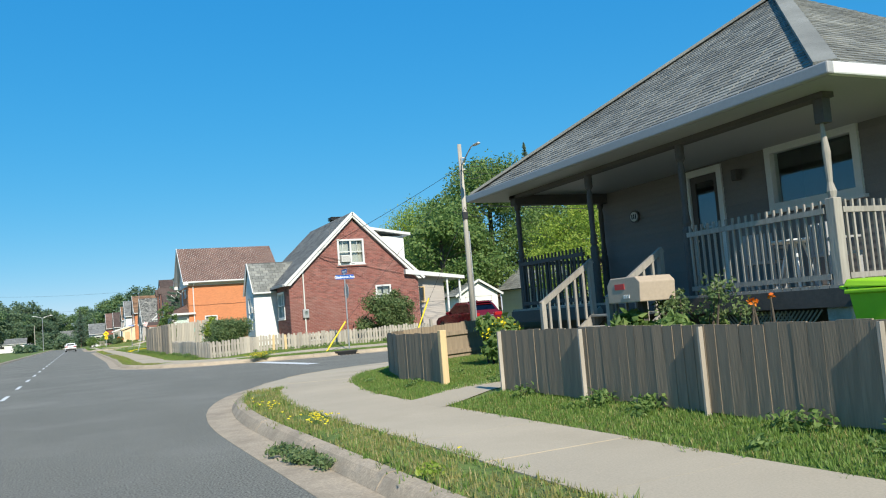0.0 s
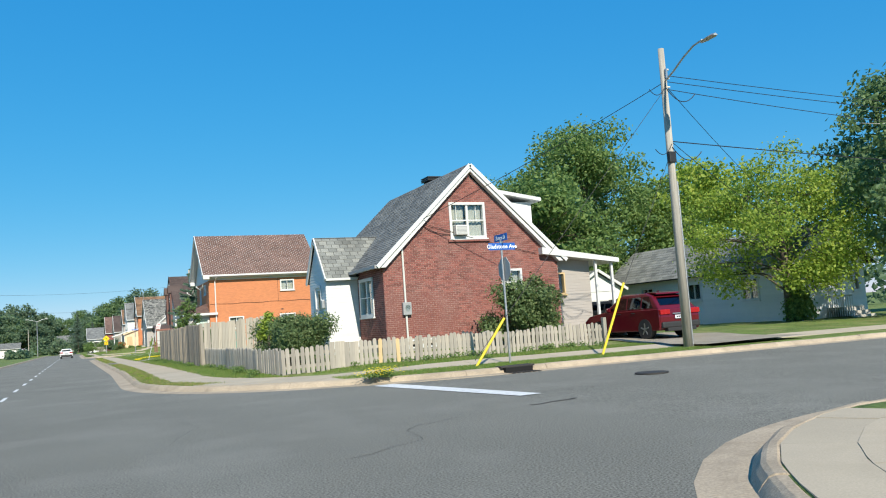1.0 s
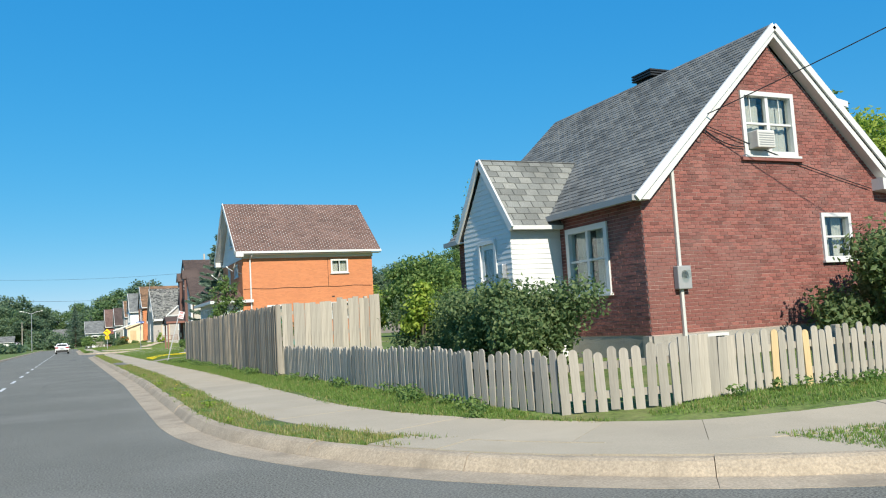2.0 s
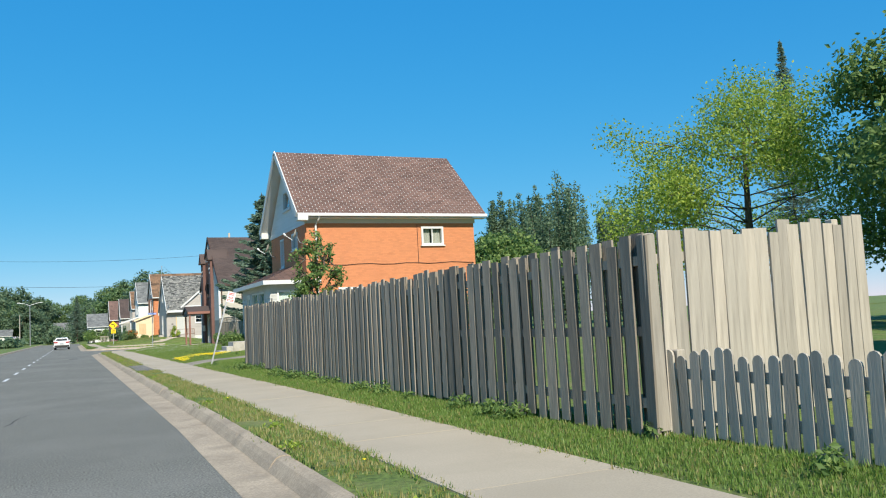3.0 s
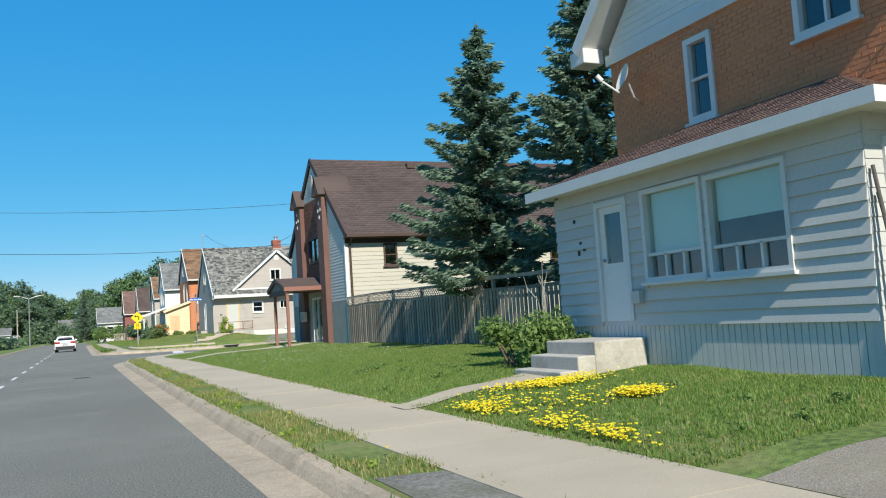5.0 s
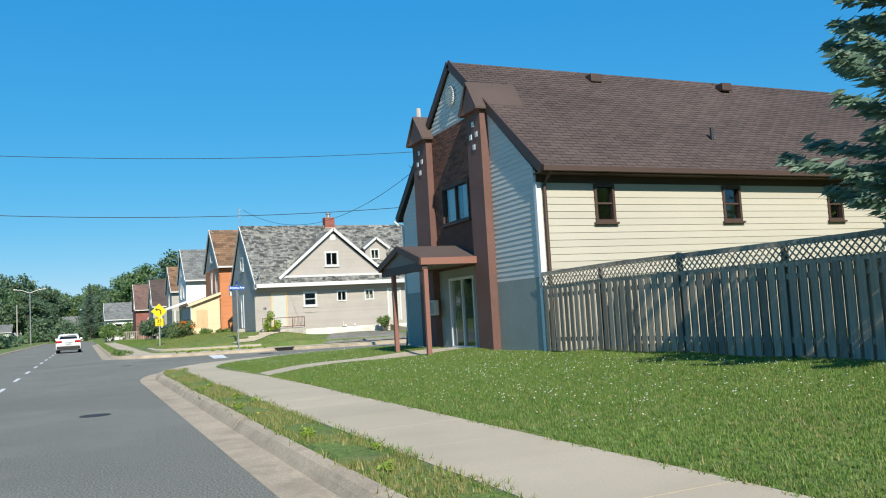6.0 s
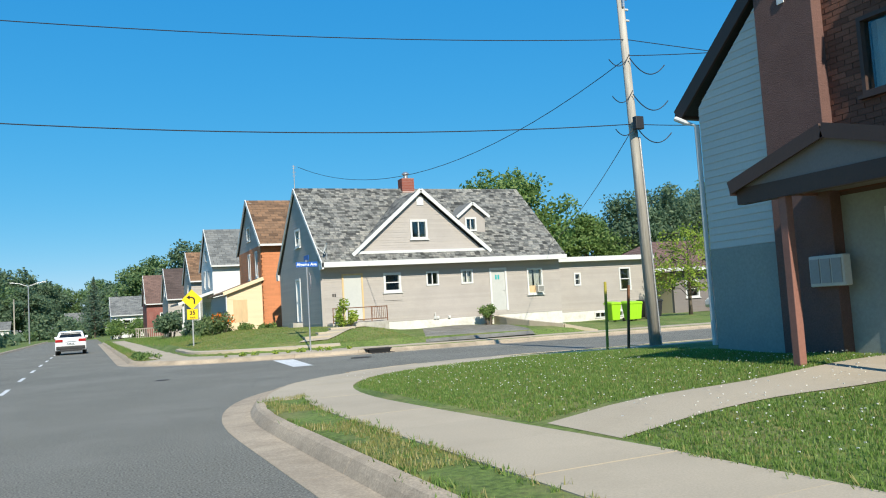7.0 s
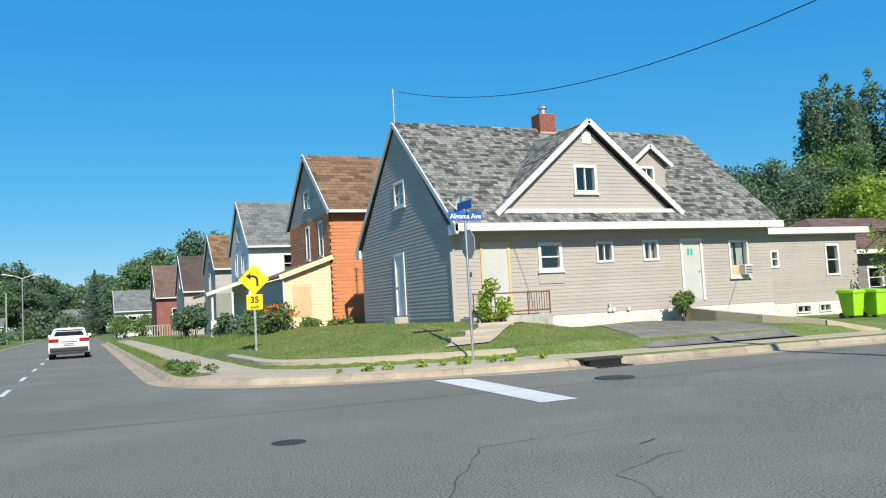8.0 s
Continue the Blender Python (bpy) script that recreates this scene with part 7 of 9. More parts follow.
def utility_pole(x, y, h, lean=(0, 0), lamp=None, label="tall weathered wooden utility pole"):
    z = high(x, y)
    t = thing("utility_pole", (x, y, z), label, "utility pole")
    top = (x + lean[0], y + lean[1], h)
    part("shaft", Build().tube([(x, y, z - 0.2), tuple(Vector((x, y, z)).lerp(Vector(top), 0.5)), top], [0.14, 0.12, 0.095], 14), M["wood_pole"], t, smooth=True)
    for k in (0.93, 0.9, 0.87):
        p = Vector((x, y, z)).lerp(Vector(top), k)
        part("insulator", Build().tube([p + Vector((0.1, 0, 0)), p + Vector((0.22, 0, 0))], 0.035, 8), M["siding_pale"], t)
    part("bracket", Build().beam(Vector(top) - Vector((0, 0.14, 1.0)), Vector(top) - Vector((0, 0.14, 0.7)), 0.06, 0.06), M["galvanised"], t)
    part("conduit", Build().tube([(x + 0.16, y - 0.05, z), (x + 0.13 + lean[0] * 0.5, y - 0.05 + lean[1] * 0.5, z + (h - z) * 0.55)], 0.03, 8), M["galvanised"], t)
    part("junction_box", Build().box((x + lean[0] * 0.6 - 0.16, y - 0.28, 5.9), (x + lean[0] * 0.6 + 0.1, y - 0.12, 6.25)).bevelled(0.02), M["bin_black"], t)
    if lamp:
        a = Vector(top) - Vector((0, 0, 1.1))
        l = Vector(lamp)
        pts = [a + (l - a) * k + Vector((0, 0, 0.35 * math.sin(math.pi * min(1, k * 0.9)) * k)) for k in (0, 0.25, 0.5, 0.75, 0.95)]
        arm = part("lamp_arm", Build().tube(pts, 0.03, 10), M["galvanised"], t, "curved steel lamp arm")
        d = (l - a)
        d.z = 0
        d.normalize()
        b = Build()
        sx = Vector((-d.y, d.x, 0))
        for k, (w, hh) in ((0.0, (0.05, 0.05)), (0.15, (0.12, 0.08)), (0.5, (0.14, 0.09)), (0.68, (0.08, 0.05))):
            c = l - d * 0.15 + d * k + Vector((0, 0, 0.05))
            b.v += [tuple(c + sx * w), tuple(c + Vector((0, 0, hh))), tuple(c - sx * w), tuple(c - Vector((0, 0, hh * 0.5)))]
        for i in range(3):
            for q in range(4):
                b.f.append((4 * i + q, 4 * i + (q + 1) % 4, 4 * i + 4 + (q + 1) % 4, 4 * i + 4 + q))
        b.f += [(3, 2, 1, 0), (12, 13, 14, 15)]
        part("lamp_head", b, M["galvanised"], arm, "grey street lamp head")
    return t


utility_pole(17.25, 34.05, 9.6, (-0.1, -0.2), (16.85, 31.6, 9.0), "weathered wooden utility pole carrying a street lamp")
utility_pole(13.56, 120.65, 10.35, (-0.15, 0.15), None)
wire((17.15, 33.9, 8.5), (11.8, 41.95, 5.28), 0.12)
wire((17.25, 33.9, 8.75), (75, 33.5, 9.6), 0.9)
wire((17.25, 33.9, 8.55), (75, 32.5, 9.0), 1.0)
wire((17.25, 33.9, 8.4), (33.5, 43.2, 4.6), 0.25)
wire((17.25, 33.9, 8.3), (40, 30, 6.0), 0.3)
wire((17.25, 33.9, 6.6), (75, 33.5, 6.4), 0.7, 0.016)
wire((17.25, 33.9, 6.6), (34.0, 43.2, 4.2), 0.35)
wire((17.25, 34.0, 8.3), (9.79, 34.02, 0.3), 0.0, 0.008, "taut steel guy wire of a utility pole")
wire((17.25, 34.0, 6.2), (13.96, 34.0, 0.3), 0.0, 0.008, "taut steel guy wire of a utility pole")
wire((13.45, 120.7, 8.45), (-9.8, 122.5, 8.4), 0.4)
wire((13.45, 120.7, 6.1), (-9.8, 122.5, 6.4), 0.5, 0.013)
wire((13.45, 120.7, 8.45), (70, 121.5, 9.0), 0.6)
wire((13.45, 120.7, 7.95), (9.75, 143.05, 9.05), 1.75)
wire((13.45, 120.7, 6.0), (22.0, 139.5, 4.4), 0.3)
wire((13.45, 120.7, 8.0), (20.0, 115.0, 7.6), 0.2)
wire((13.45, 120.7, 6.1), (18.0, 115.1, 5.6), 0.25)

# slack loops of cable at the pole heads
for x, y, z in ((17.15, 33.9, 8.3), (17.18, 33.92, 6.4), (13.42, 120.7, 7.9), (13.45, 120.68, 6.0), (13.44, 120.7, 6.9)):
    wire((x, y - 0.12, z), (x + 1.1, y - 0.2, z - 0.15), 0.35, 0.014, "slack black cable loop on a pole")
    wire((x, y - 0.12, z + 0.1), (x - 0.7, y - 0.15, z - 0.1), 0.25, 0.012, "slack black cable loop on a pole")
for x, y, x1, z1, lab in ((9.79, 34.02, 10.78, 1.4, "slanting yellow plastic guard on a guy wire"), (13.96, 34.0, 14.95, 2.2, "slanting yellow plastic guard on a guy wire"), (11.45, 119.8, 11.5, 1.85, "leaning mustard marker tube on the lawn")):
    z = high(x, y)
    put("guy_guard", Build().tube([(x, y, z - 0.05), (x1, y - 0.04, z1)], 0.036, 10), M["guard_mustard" if y > 100 else "guard_yellow"], None, lab, "guy guard", group="yellow guards")
z = high(11.62, 119.95)
put("steel_post", Build().beam((11.7, 119.3, z - 0.1), (11.85, 119.3, z + 1.6), 0.05, 0.05), M["rust"], None, "thin rusty steel post leaning in the lawn", "post")


def blade(parent, z, along, length, text, size, at):
    """A street name blade and its lettering on both sides."""
    x, y = at
    d = Vector((1, 0, 0)) if along == "x" else Vector((0, 1, 0))
    c = Vector((x, y, z))
    bl = part("name_blade", Build().beam(c - d * length / 2, c + d * length / 2, 0.012, 0.2), M["sign_blue"], parent, "blue street name blade")
    if text:
        if along == "x":
            lettering(text, size, (x, y - 0.009, z - 0.005), facing((0, 1)), M["sign_white"], bl, bold=0.003)
        else:
            lettering(text, size, (x - 0.009, y, z - 0.005), facing((1, 0)), M["sign_white"], bl, bold=0.003)
    return bl


def stop_back(parent, x, y, z, r=0.36):
    ring = [(y + r * math.cos(math.pi * (2 * i + 1) / 8), z + r * math.sin(math.pi * (2 * i + 1) / 8)) for i in range(8)]
    part("stop_plate", Build().prism([(x + 0.04, a, b) for a, b in ring], [(x + 0.055, a, b) for a, b in ring]), M["aluminium"], parent, "grey back of a stop plate")
    ring = [(y + (a - y) * 0.98, z + (b - z) * 0.98) for a, b in ring]
    part("stop_face", Build().prism([(x + 0.056, a, b) for a, b in ring], [(x + 0.06, a, b) for a, b in ring]), M["sign_red"], parent)


def street_sign(x, y, zt, long_text, cross_text):
    z = high(x, y)
    t = thing("street_sign", (x, y, z), "steel post with blue street name blades and stop plate", "street sign", "street signs")
    part("post", Build().tube([(x, y, z - 0.1), (x + 0.0, y, zt - 0.3)], 0.03, 10), M["galvanised"], t)
    blade(t, zt - 0.2, "x", 0.85, long_text, 0.16, (x, y - 0.03))
    blade(t, zt + 0.05, "y", 0.75, cross_text, 0.16, (x, y))
    part("clamp", Build().box((x - 0.04, y - 0.04, zt - 0.11), (x + 0.04, y + 0.04, zt - 0.03)), M["galvanised"], t)
    stop_back(t, x, y, zt - 0.85)
    return t


street_sign(10.9, 34.05, 3.62, "Gladstone Ave", "Bruce St")
street_sign(7.6, 133.8, 3.68, "Algoma Ave", "")

# curve warning
x, y = 4.18, 141.5
z = high(x, y)
t = thing("curve_sign", (x, y, z), "yellow diamond curve warning sign over a small speed tab", "road sign")
part("post", Build().box((x - 0.03, y - 0.0, z - 0.1), (x + 0.03, y + 0.05, 3.0)), M["galvanised"], t)
r, zc = 0.46, 2.58
ring = [(x - r, zc), (x, zc - r), (x + r, zc), (x, zc + r)]
dia = part("diamond", Build().prism([(a, y - 0.02, b) for a, b in ring], [(a, y - 0.008, b) for a, b in ring]), M["sign_yellow"], t, "yellow diamond plate")
pts = [(x + 0.1, zc - 0.2), (x + 0.1, zc + 0.0), (x + 0.06, zc + 0.07), (x - 0.02, zc + 0.1), (x - 0.1, zc + 0.1)]
for (a, b), (c, d) in zip(pts, pts[1:]):
    part("arrow_stroke", Build().beam((a, y - 0.024, b), (c, y - 0.024, d), 0.004, 0.065, up=(0, 0, 1) if abs(c - a) > 0.01 else (1, 0, 0)), M["sign_black"], dia)
part("arrow_head", Build().prism([(x - 0.1, y - 0.022, zc + 0.2), (x - 0.24, y - 0.022, zc + 0.1), (x - 0.1, y - 0.022, zc)], [(x - 0.1, y - 0.026, zc + 0.2), (x - 0.24, y - 0.026, zc + 0.1), (x - 0.1, y - 0.026, zc)]), M["sign_black"], dia)
tab = part("speed_tab", Build().box((x - 0.24, y - 0.02, 1.68), (x + 0.24, y - 0.008, 2.14)).bevelled(0.004), M["sign_yellow"], t, "yellow speed tab")
lettering("35", 0.26, (x, y - 0.024, 1.97), facing((0, 1)), M["sign_black"], tab, bold=0.006)
lettering("km/h", 0.12, (x, y - 0.024, 1.76), facing((0, 1)), M["sign_black"], tab, bold=0.002)

# leaning bus stop sign
a, c = Vector((4.53, 74.34, 0.2)), Vector((5.22, 74.28, 2.82))
t = thing("bus_stop_sign", tuple(a), "faded white bus stop sign on a leaning steel post", "bus stop sign")
part("post", Build().beam(a, c, 0.05, 0.05), M["galvanised"], t)
up = (c - a).normalized()
side = Vector((0.93, -0.25, 0)).normalized()
side = (side - up * side.dot(up)).normalized()
nrm = side.cross(up)
o = c - up * 0.22 + side * 0.12
corner = [o + side * i + up * j for i, j in ((-0.14, -0.19), (0.15, -0.19), (0.15, 0.19), (-0.14, 0.19))]
pl = part("plate", Build().prism([p + nrm * 0.03 for p in corner], [p + nrm * 0.036 for p in corner]), M["sign_pale"], t, "faded white plate")
turn = Matrix((side, up, nrm)).transposed().to_4x4()
for text, s, j in (("BUS", 0.1, -0.02), ("STOP", 0.1, -0.12)):
    lettering(text, s, o + nrm * 0.038 + up * j, turn, M["sign_red"], pl, bold=0.002)
for j, w in ((0.14, 0.2), (0.09, 0.16)):
    q = [o + side * i + up * (j + k) for i, k in ((-w / 2, -0.014), (w / 2, -0.014), (w / 2, 0.014), (-w / 2, 0.014))]
    part("text_bar", Build().prism([p + nrm * 0.036 for p in q], [p + nrm * 0.039 for p in q]), M["sign_red"], pl)

# far street lamp and poles on the other side
for x, y, h, arm in ((-8.25, 242.7, 9.0, True), (-10.2, 242.0, 7.0, False)):
    t = thing("street_lamp" if arm else "utility_pole", (x, y, 0.1), "far grey street lamp beside the road" if arm else "far wooden pole beside the road", "street lamp" if arm else "utility pole")
    part("shaft", Build().tube([(x, y, 0.0), (x, y, h)], [0.12, 0.08], 10), M["galvanised" if arm else "wood_pole"], t)
    if arm:
        for s in (-1, 1):
            part("lamp_arm", Build().tube([(x, y, h - 0.1), (x + s * 1.2, y, h + 0.35), (x + s * 2.2, y, h + 0.5)], 0.05, 8), M["galvanised"], t)
            part("lamp_head", Build().box((x + s * 2.2 - 0.3, y - 0.12, h + 0.42), (x + s * 2.2 + 0.3, y + 0.12, h + 0.56)).bevelled(0.03), M["galvanised"], t)


# ---- vehicles ----
def car(name, label, at, heading, paint, length=4.55, width=1.84, height=1.66, sedan=False):
    """A car built with its tail at the origin and its nose along +y, then set in place."""
    t = thing(name, (0, 0, 0), label, "car")
    hw, L, Hh = width / 2, length, height
    # side outline: lower body, then cabin
    low = [(0.05, 0.42), (0.0, 0.75), (0.05, 1.0), (0.1, 1.06), (L - 1.25, 1.04), (L - 0.35, 0.92), (L - 0.05, 0.72), (L, 0.45), (L - 0.1, 0.26), (0.12, 0.28)]
    b, ins = Build(), 0.0
    rings = []
    for k, w, sh in ((-1.0, 0.90, 0.05), (-0.94, 1.0, 0.0), (0.94, 1.0, 0.0), (1.0, 0.90, 0.05)):
        rings.append([(k * hw * (1 - 0.06 * max(0, (z - 0.75))), min(max(y, sh), L - sh), z) for y, z in low])
    n = len(low)
    for r in rings:
        b.v += r
    for i in range(3):
        for q in range(n):
            b.f.append((i * n + q, i * n + (q + 1) % n, (i + 1) * n + (q + 1) % n, (i + 1) * n + q))
    b.f += [tuple(range(n - 1, -1, -1)), tuple(3 * n + q for q in range(n))]
    body = part("body", b.bevelled(0.035, 2), M[paint], t, smooth=False)
    cab = [(0.1, 1.03), (0.58, Hh - 0.12), (0.95, Hh - 0.015), (L - 2.3, Hh), (L - 1.2, 1.03)] if not sedan else [(0.62, 1.02), (1.15, Hh - 0.06), (1.5, Hh), (L - 2.2, Hh - 0.02), (L - 1.25, 1.02)]
    b = Build()
    ring = lambda k: [(k * (hw - 0.06 - 0.16 * (z - 1.0) / (Hh - 1.0)), y, z) for y, z in cab]
    b.prism(ring(-1), ring(1))
    cabin = part("cabin", b.bevelled(0.05, 2), M[paint], t)
    # glass: rear, sides, front
    def on_cab(y0, z0, y1, z1, k, out=0.006):
        f = lambda y, z: (k * (hw - 0.06 - 0.16 * (z - 1.0) / (Hh - 1.0) + out), y, z)
        return f
    (ya, za), (yb, zb) = cab[0], cab[1]
    rear = []
    for s, u in ((-1, 0.28), (1, 0.28), (1, 0.86), (-1, 0.86)):
        y, z = ya + (yb - ya) * u, za + (zb - za) * u
        rear.append((s * (hw - 0.2 - 0.15 * u), y - 0.012, z))
    part("rear_window", Build().prism(rear, [(x, y + 0.02, z) for x, y, z in rear]), M["glass_dark"], cabin)
    (ya, za), (yb, zb) = cab[4], cab[3]
    fr = [(s * (hw - 0.2 - 0.15 * u), ya + (yb - ya) * u + 0.012, za + (zb - za) * u) for s, u in ((-1, 0.12), (1, 0.12), (1, 0.92), (-1, 0.92))]
    part("windscreen", Build().prism(fr, [(x, y - 0.02, z) for x, y, z in fr]), M["glass_dark"], cabin)
    for k in (-1, 1):
        f = on_cab(0, 0, 0, 0, k)
        z0, z1 = 1.1, Hh - 0.14
        a0 = cab[0][0] + 0.34
        for y0, y1, y2, y3 in ((a0, a0 + 0.62, a0 + 0.62, a0 + 0.28), (a0 + 0.7, a0 + 1.45, a0 + 1.45, a0 + 0.7), (a0 + 1.53, L - 1.6, L - 2.3, a0 + 1.53)):
            q = [f(y0, z0), f(y1, z0), f(y2, z1), f(y3, z1)]
            part("side_window", Build().prism(q, [(x - k * 0.02, y, z) for x, y, z in q]), M["glass_dark"], cabin)
        part("mirror", Build().box((k * (hw + 0.02) - 0.09, L - 1.72, 1.05), (k * (hw + 0.02) + 0.09, L - 1.6, 1.2)).bevelled(0.03), M[paint], body)
        for y0, y1 in ((a0 + 0.62, a0 + 0.66), (a0 + 1.46, a0 + 1.5)):
            part("door_handle", Build().box((k * hw * 0.985 - 0.02, y0 + 0.3, 0.93), (k * hw * 0.985 + 0.02, y0 + 0.5, 0.96)), M["car_trim"], body)
        lamp = Build().box((min(k * (hw - 0.02), k * (hw - 0.46)), -0.03, 0.84), (max(k * (hw - 0.02), k * (hw - 0.46)), 0.14, 1.02)).bevelled(0.02)
        part("tail_lamp", lamp, M["lamp_red"], body)
        part("head_lamp", Build().box((min(k * (hw - 0.1), k * (hw - 0.5)), L - 0.3, 0.68), (max(k * (hw - 0.1), k * (hw - 0.5)), L - 0.06, 0.82)).bevelled(0.03), M["plate"], body)
        part("reflector", Build().box((min(k * (hw - 0.15), k * (hw - 0.35)), -0.035, 0.44), (max(k * (hw - 0.15), k * (hw - 0.35)), 0.03, 0.49)), M["lamp_red"], body)
        for yw in (0.86, L - 0.88):
            x0 = k * (hw - 0.11)
            ring = [(x0, yw + 0.37 * math.cos(a), 0.345 + 0.37 * math.sin(a)) for a in (2 * math.pi * i / 20 for i in range(20))]
            part("wheel_arch", Build().prism(ring, [(k * (hw + 0.006), y, z) for _, y, z in ring]), M["car_trim"], body)
            wh = part("wheel", Build().tube([(k * (hw - 0.24), yw, 0.345), (k * (hw - 0.02), yw, 0.345), (k * (hw + 0.0), yw, 0.345)], [0.345, 0.345, 0.315], 24), M["tyre"], t)
            hub = Build().tube([(k * (hw - 0.05), yw, 0.345), (k * (hw + 0.008), yw, 0.345)], 0.235, 20)
            part("rim", hub, M["car_trim"], wh)
            for i in range(5):
                a = 2 * math.pi * i / 5 + 0.3
                part("spoke", Build().beam((k * (hw + 0.012), yw, 0.345), (k * (hw + 0.012), yw + 0.22 * math.cos(a), 0.345 + 0.22 * math.sin(a)), 0.05, 0.012, up=(1, 0, 0)), M["rim"], wh)
    part("bumper", Build().box((-hw * 0.93, -0.06, 0.36), (hw * 0.93, 0.2, 0.58)).bevelled(0.05), M["car_trim" if not sedan else paint], body)
    part("diffuser", Build().box((-hw * 0.7, -0.065, 0.24), (hw * 0.7, 0.15, 0.37)).bevelled(0.02), M["car_trim"], body)
    part("number_plate", Build().box((-0.26, -0.035, 0.68), (0.26, -0.02, 0.8)), M["plate"], body)
    for i in range(5):
        part("plate_bar", Build().box((-0.2 + i * 0.085, -0.04, 0.71), (-0.14 + i * 0.085, -0.034, 0.77)), M["car_trim"], body)
    part("badge_strip", Build().box((-0.35, -0.03, 0.84), (0.35, -0.01, 0.88)), M["rim"], body)
    part("spoiler", Build().prism([(-0.62, cab[1][0] - 0.14, Hh - 0.08), (0.62, cab[1][0] - 0.14, Hh - 0.08), (0.62, cab[2][0], Hh - 0.02), (-0.62, cab[2][0], Hh - 0.02)],
                                  [(-0.62, cab[1][0] - 0.12, Hh - 0.03), (0.62, cab[1][0] - 0.12, Hh - 0.03), (0.62, cab[2][0], Hh + 0.015), (-0.62, cab[2][0], Hh + 0.015)]), M[paint], cabin)
    part("aerial_fin", Build().prism([(-0.02, 1.0, Hh - 0.01), (0.02, 1.0, Hh - 0.01), (0.02, 1.2, Hh - 0.01), (-0.02, 1.2, Hh - 0.01)], [(-0.008, 1.02, Hh + 0.07), (0.008, 1.02, Hh + 0.07), (0.008, 1.06, Hh + 0.07), (-0.008, 1.06, Hh + 0.07)]), M[paint], cabin)
    t.matrix_basis = Matrix.Translation(at) @ Matrix.Rotation(heading, 4, "Z")
    return t


car("white_car", "white hatchback seen from behind on the road", (-1.2, 161.0, 0.0), 0.0, "car_white", 4.4, 1.84, 1.52)
car("red_car", "dark red sport utility car parked on a gravel driveway", (19.5, 36.9, high(19.5, 38.5) + 0.02), 0.02, "car_red")
car("silver_car", "pale silver car parked before a brown bungalow", (41.4, 144.6, high(39, 144.6) + 0.01), radians(90), "car_grey", 4.2, 1.75, 1.5)
car("dark_car", "dark car parked beside a white porch", (22.4, 43.2, high(22.4, 45) + 0.02), 0.1, "car_trim", 4.4, 1.8, 1.5)


# ---- bins, boxes, yard things ----
def bin_thing(x, y, mat, label, turn=0.0):
    z = high(x, y)
    t = thing("wheeled_bin", (x, y, z), label, "bin", "wheeled bins")
    b = Build()
    b.prism([(x - 0.22, y - 0.25, z + 0.08), (x + 0.22, y - 0.25, z + 0.08), (x + 0.22, y + 0.22, z + 0.08), (x - 0.22, y + 0.22, z + 0.08)],
            [(x - 0.29, y - 0.34, z + 0.9), (x + 0.29, y - 0.34, z + 0.9), (x + 0.29, y + 0.32, z + 0.96), (x - 0.29, y + 0.32, z + 0.96)])
    part("body", b.bevelled(0.025), M[mat], t)
    part("rim", Build().box((x - 0.315, y - 0.365, z + 0.87), (x + 0.315, y + 0.345, z + 0.92)).bevelled(0.015), M[mat], t)
    part("lid", Build().prism([(x - 0.31, y - 0.38, z + 0.92), (x + 0.31, y - 0.38, z + 0.92), (x + 0.31, y + 0.36, z + 0.95), (x - 0.31, y + 0.36, z + 0.95)],
                              [(x - 0.27, y - 0.34, z + 0.98), (x + 0.27, y - 0.34, z + 0.98), (x + 0.27, y + 0.33, z + 1.04), (x - 0.27, y + 0.33, z + 1.04)]).bevelled(0.02), M[mat], t)
    part("handle", Build().tube([(x - 0.24, y + 0.36, z + 0.92), (x - 0.24, y + 0.44, z + 0.95), (x + 0.24, y + 0.44, z + 0.95), (x + 0.24, y + 0.36, z + 0.92)], 0.016, 8), M[mat], t)
    for s in (-1, 1):
        part("wheel", Build().tube([(x + s * 0.2, y + 0.24, z + 0.1), (x + s * 0.27, y + 0.24, z + 0.1)], 0.1, 14), M["bin_black"], t)
    part("axle", Build().tube([(x - 0.2, y + 0.24, z + 0.1), (x + 0.2, y + 0.24, z + 0.1)], 0.015, 8), M["bin_black"], t)


for x, y in ((24.25, 137.5), (25.15, 137.3), (25.8, 137.8)):
    bin_thing(x, y, "bin_green", "lime green plastic wheeled bin on grass")
for x, y in ((26.8, 138.2), (27.5, 138.3)):
    bin_thing(x, y, "bin_black", "black plastic wheeled bin on grass")
bin_thing(7.9, 4.72, "bin_green", "lime green plastic wheeled bin behind a board fence")

# tan mailbox by the porch steps
z = high(7.1, 8.05)
t = thing("mailbox", (7.1, 8.05, z), "tan plastic mailbox with a red mark beside porch steps", "mailbox")
part("post", Build().box((7.06, 8.0, z - 0.05), (7.16, 8.1, z + 1.0)).bevelled(0.012), M["deck_dark"], t, "dark wooden post")
b = Build()
ring = [(-0.38, 0.0), (0.36, 0.0), (0.37, 0.26), (0.28, 0.36), (-0.3, 0.36), (-0.4, 0.28)]
b.prism([(6.78, 8.05 + u, z + 0.98 + v) for u, v in ring], [(7.4, 8.05 + u, z + 0.98 + v) for u, v in ring])
bx = part("box", b.bevelled(0.015), M["tan_plastic"], t)
part("red_mark", Build().box((6.772, 8.0, z + 1.17), (6.779, 8.22, z + 1.25)), M["sign_red"], bx)
for i in range(3):
    part("number_bar", Build().box((6.772, 7.9 + i * 0.05, z + 1.04), (6.779, 7.935 + i * 0.05, z + 1.09)), M["siding_white"], bx)

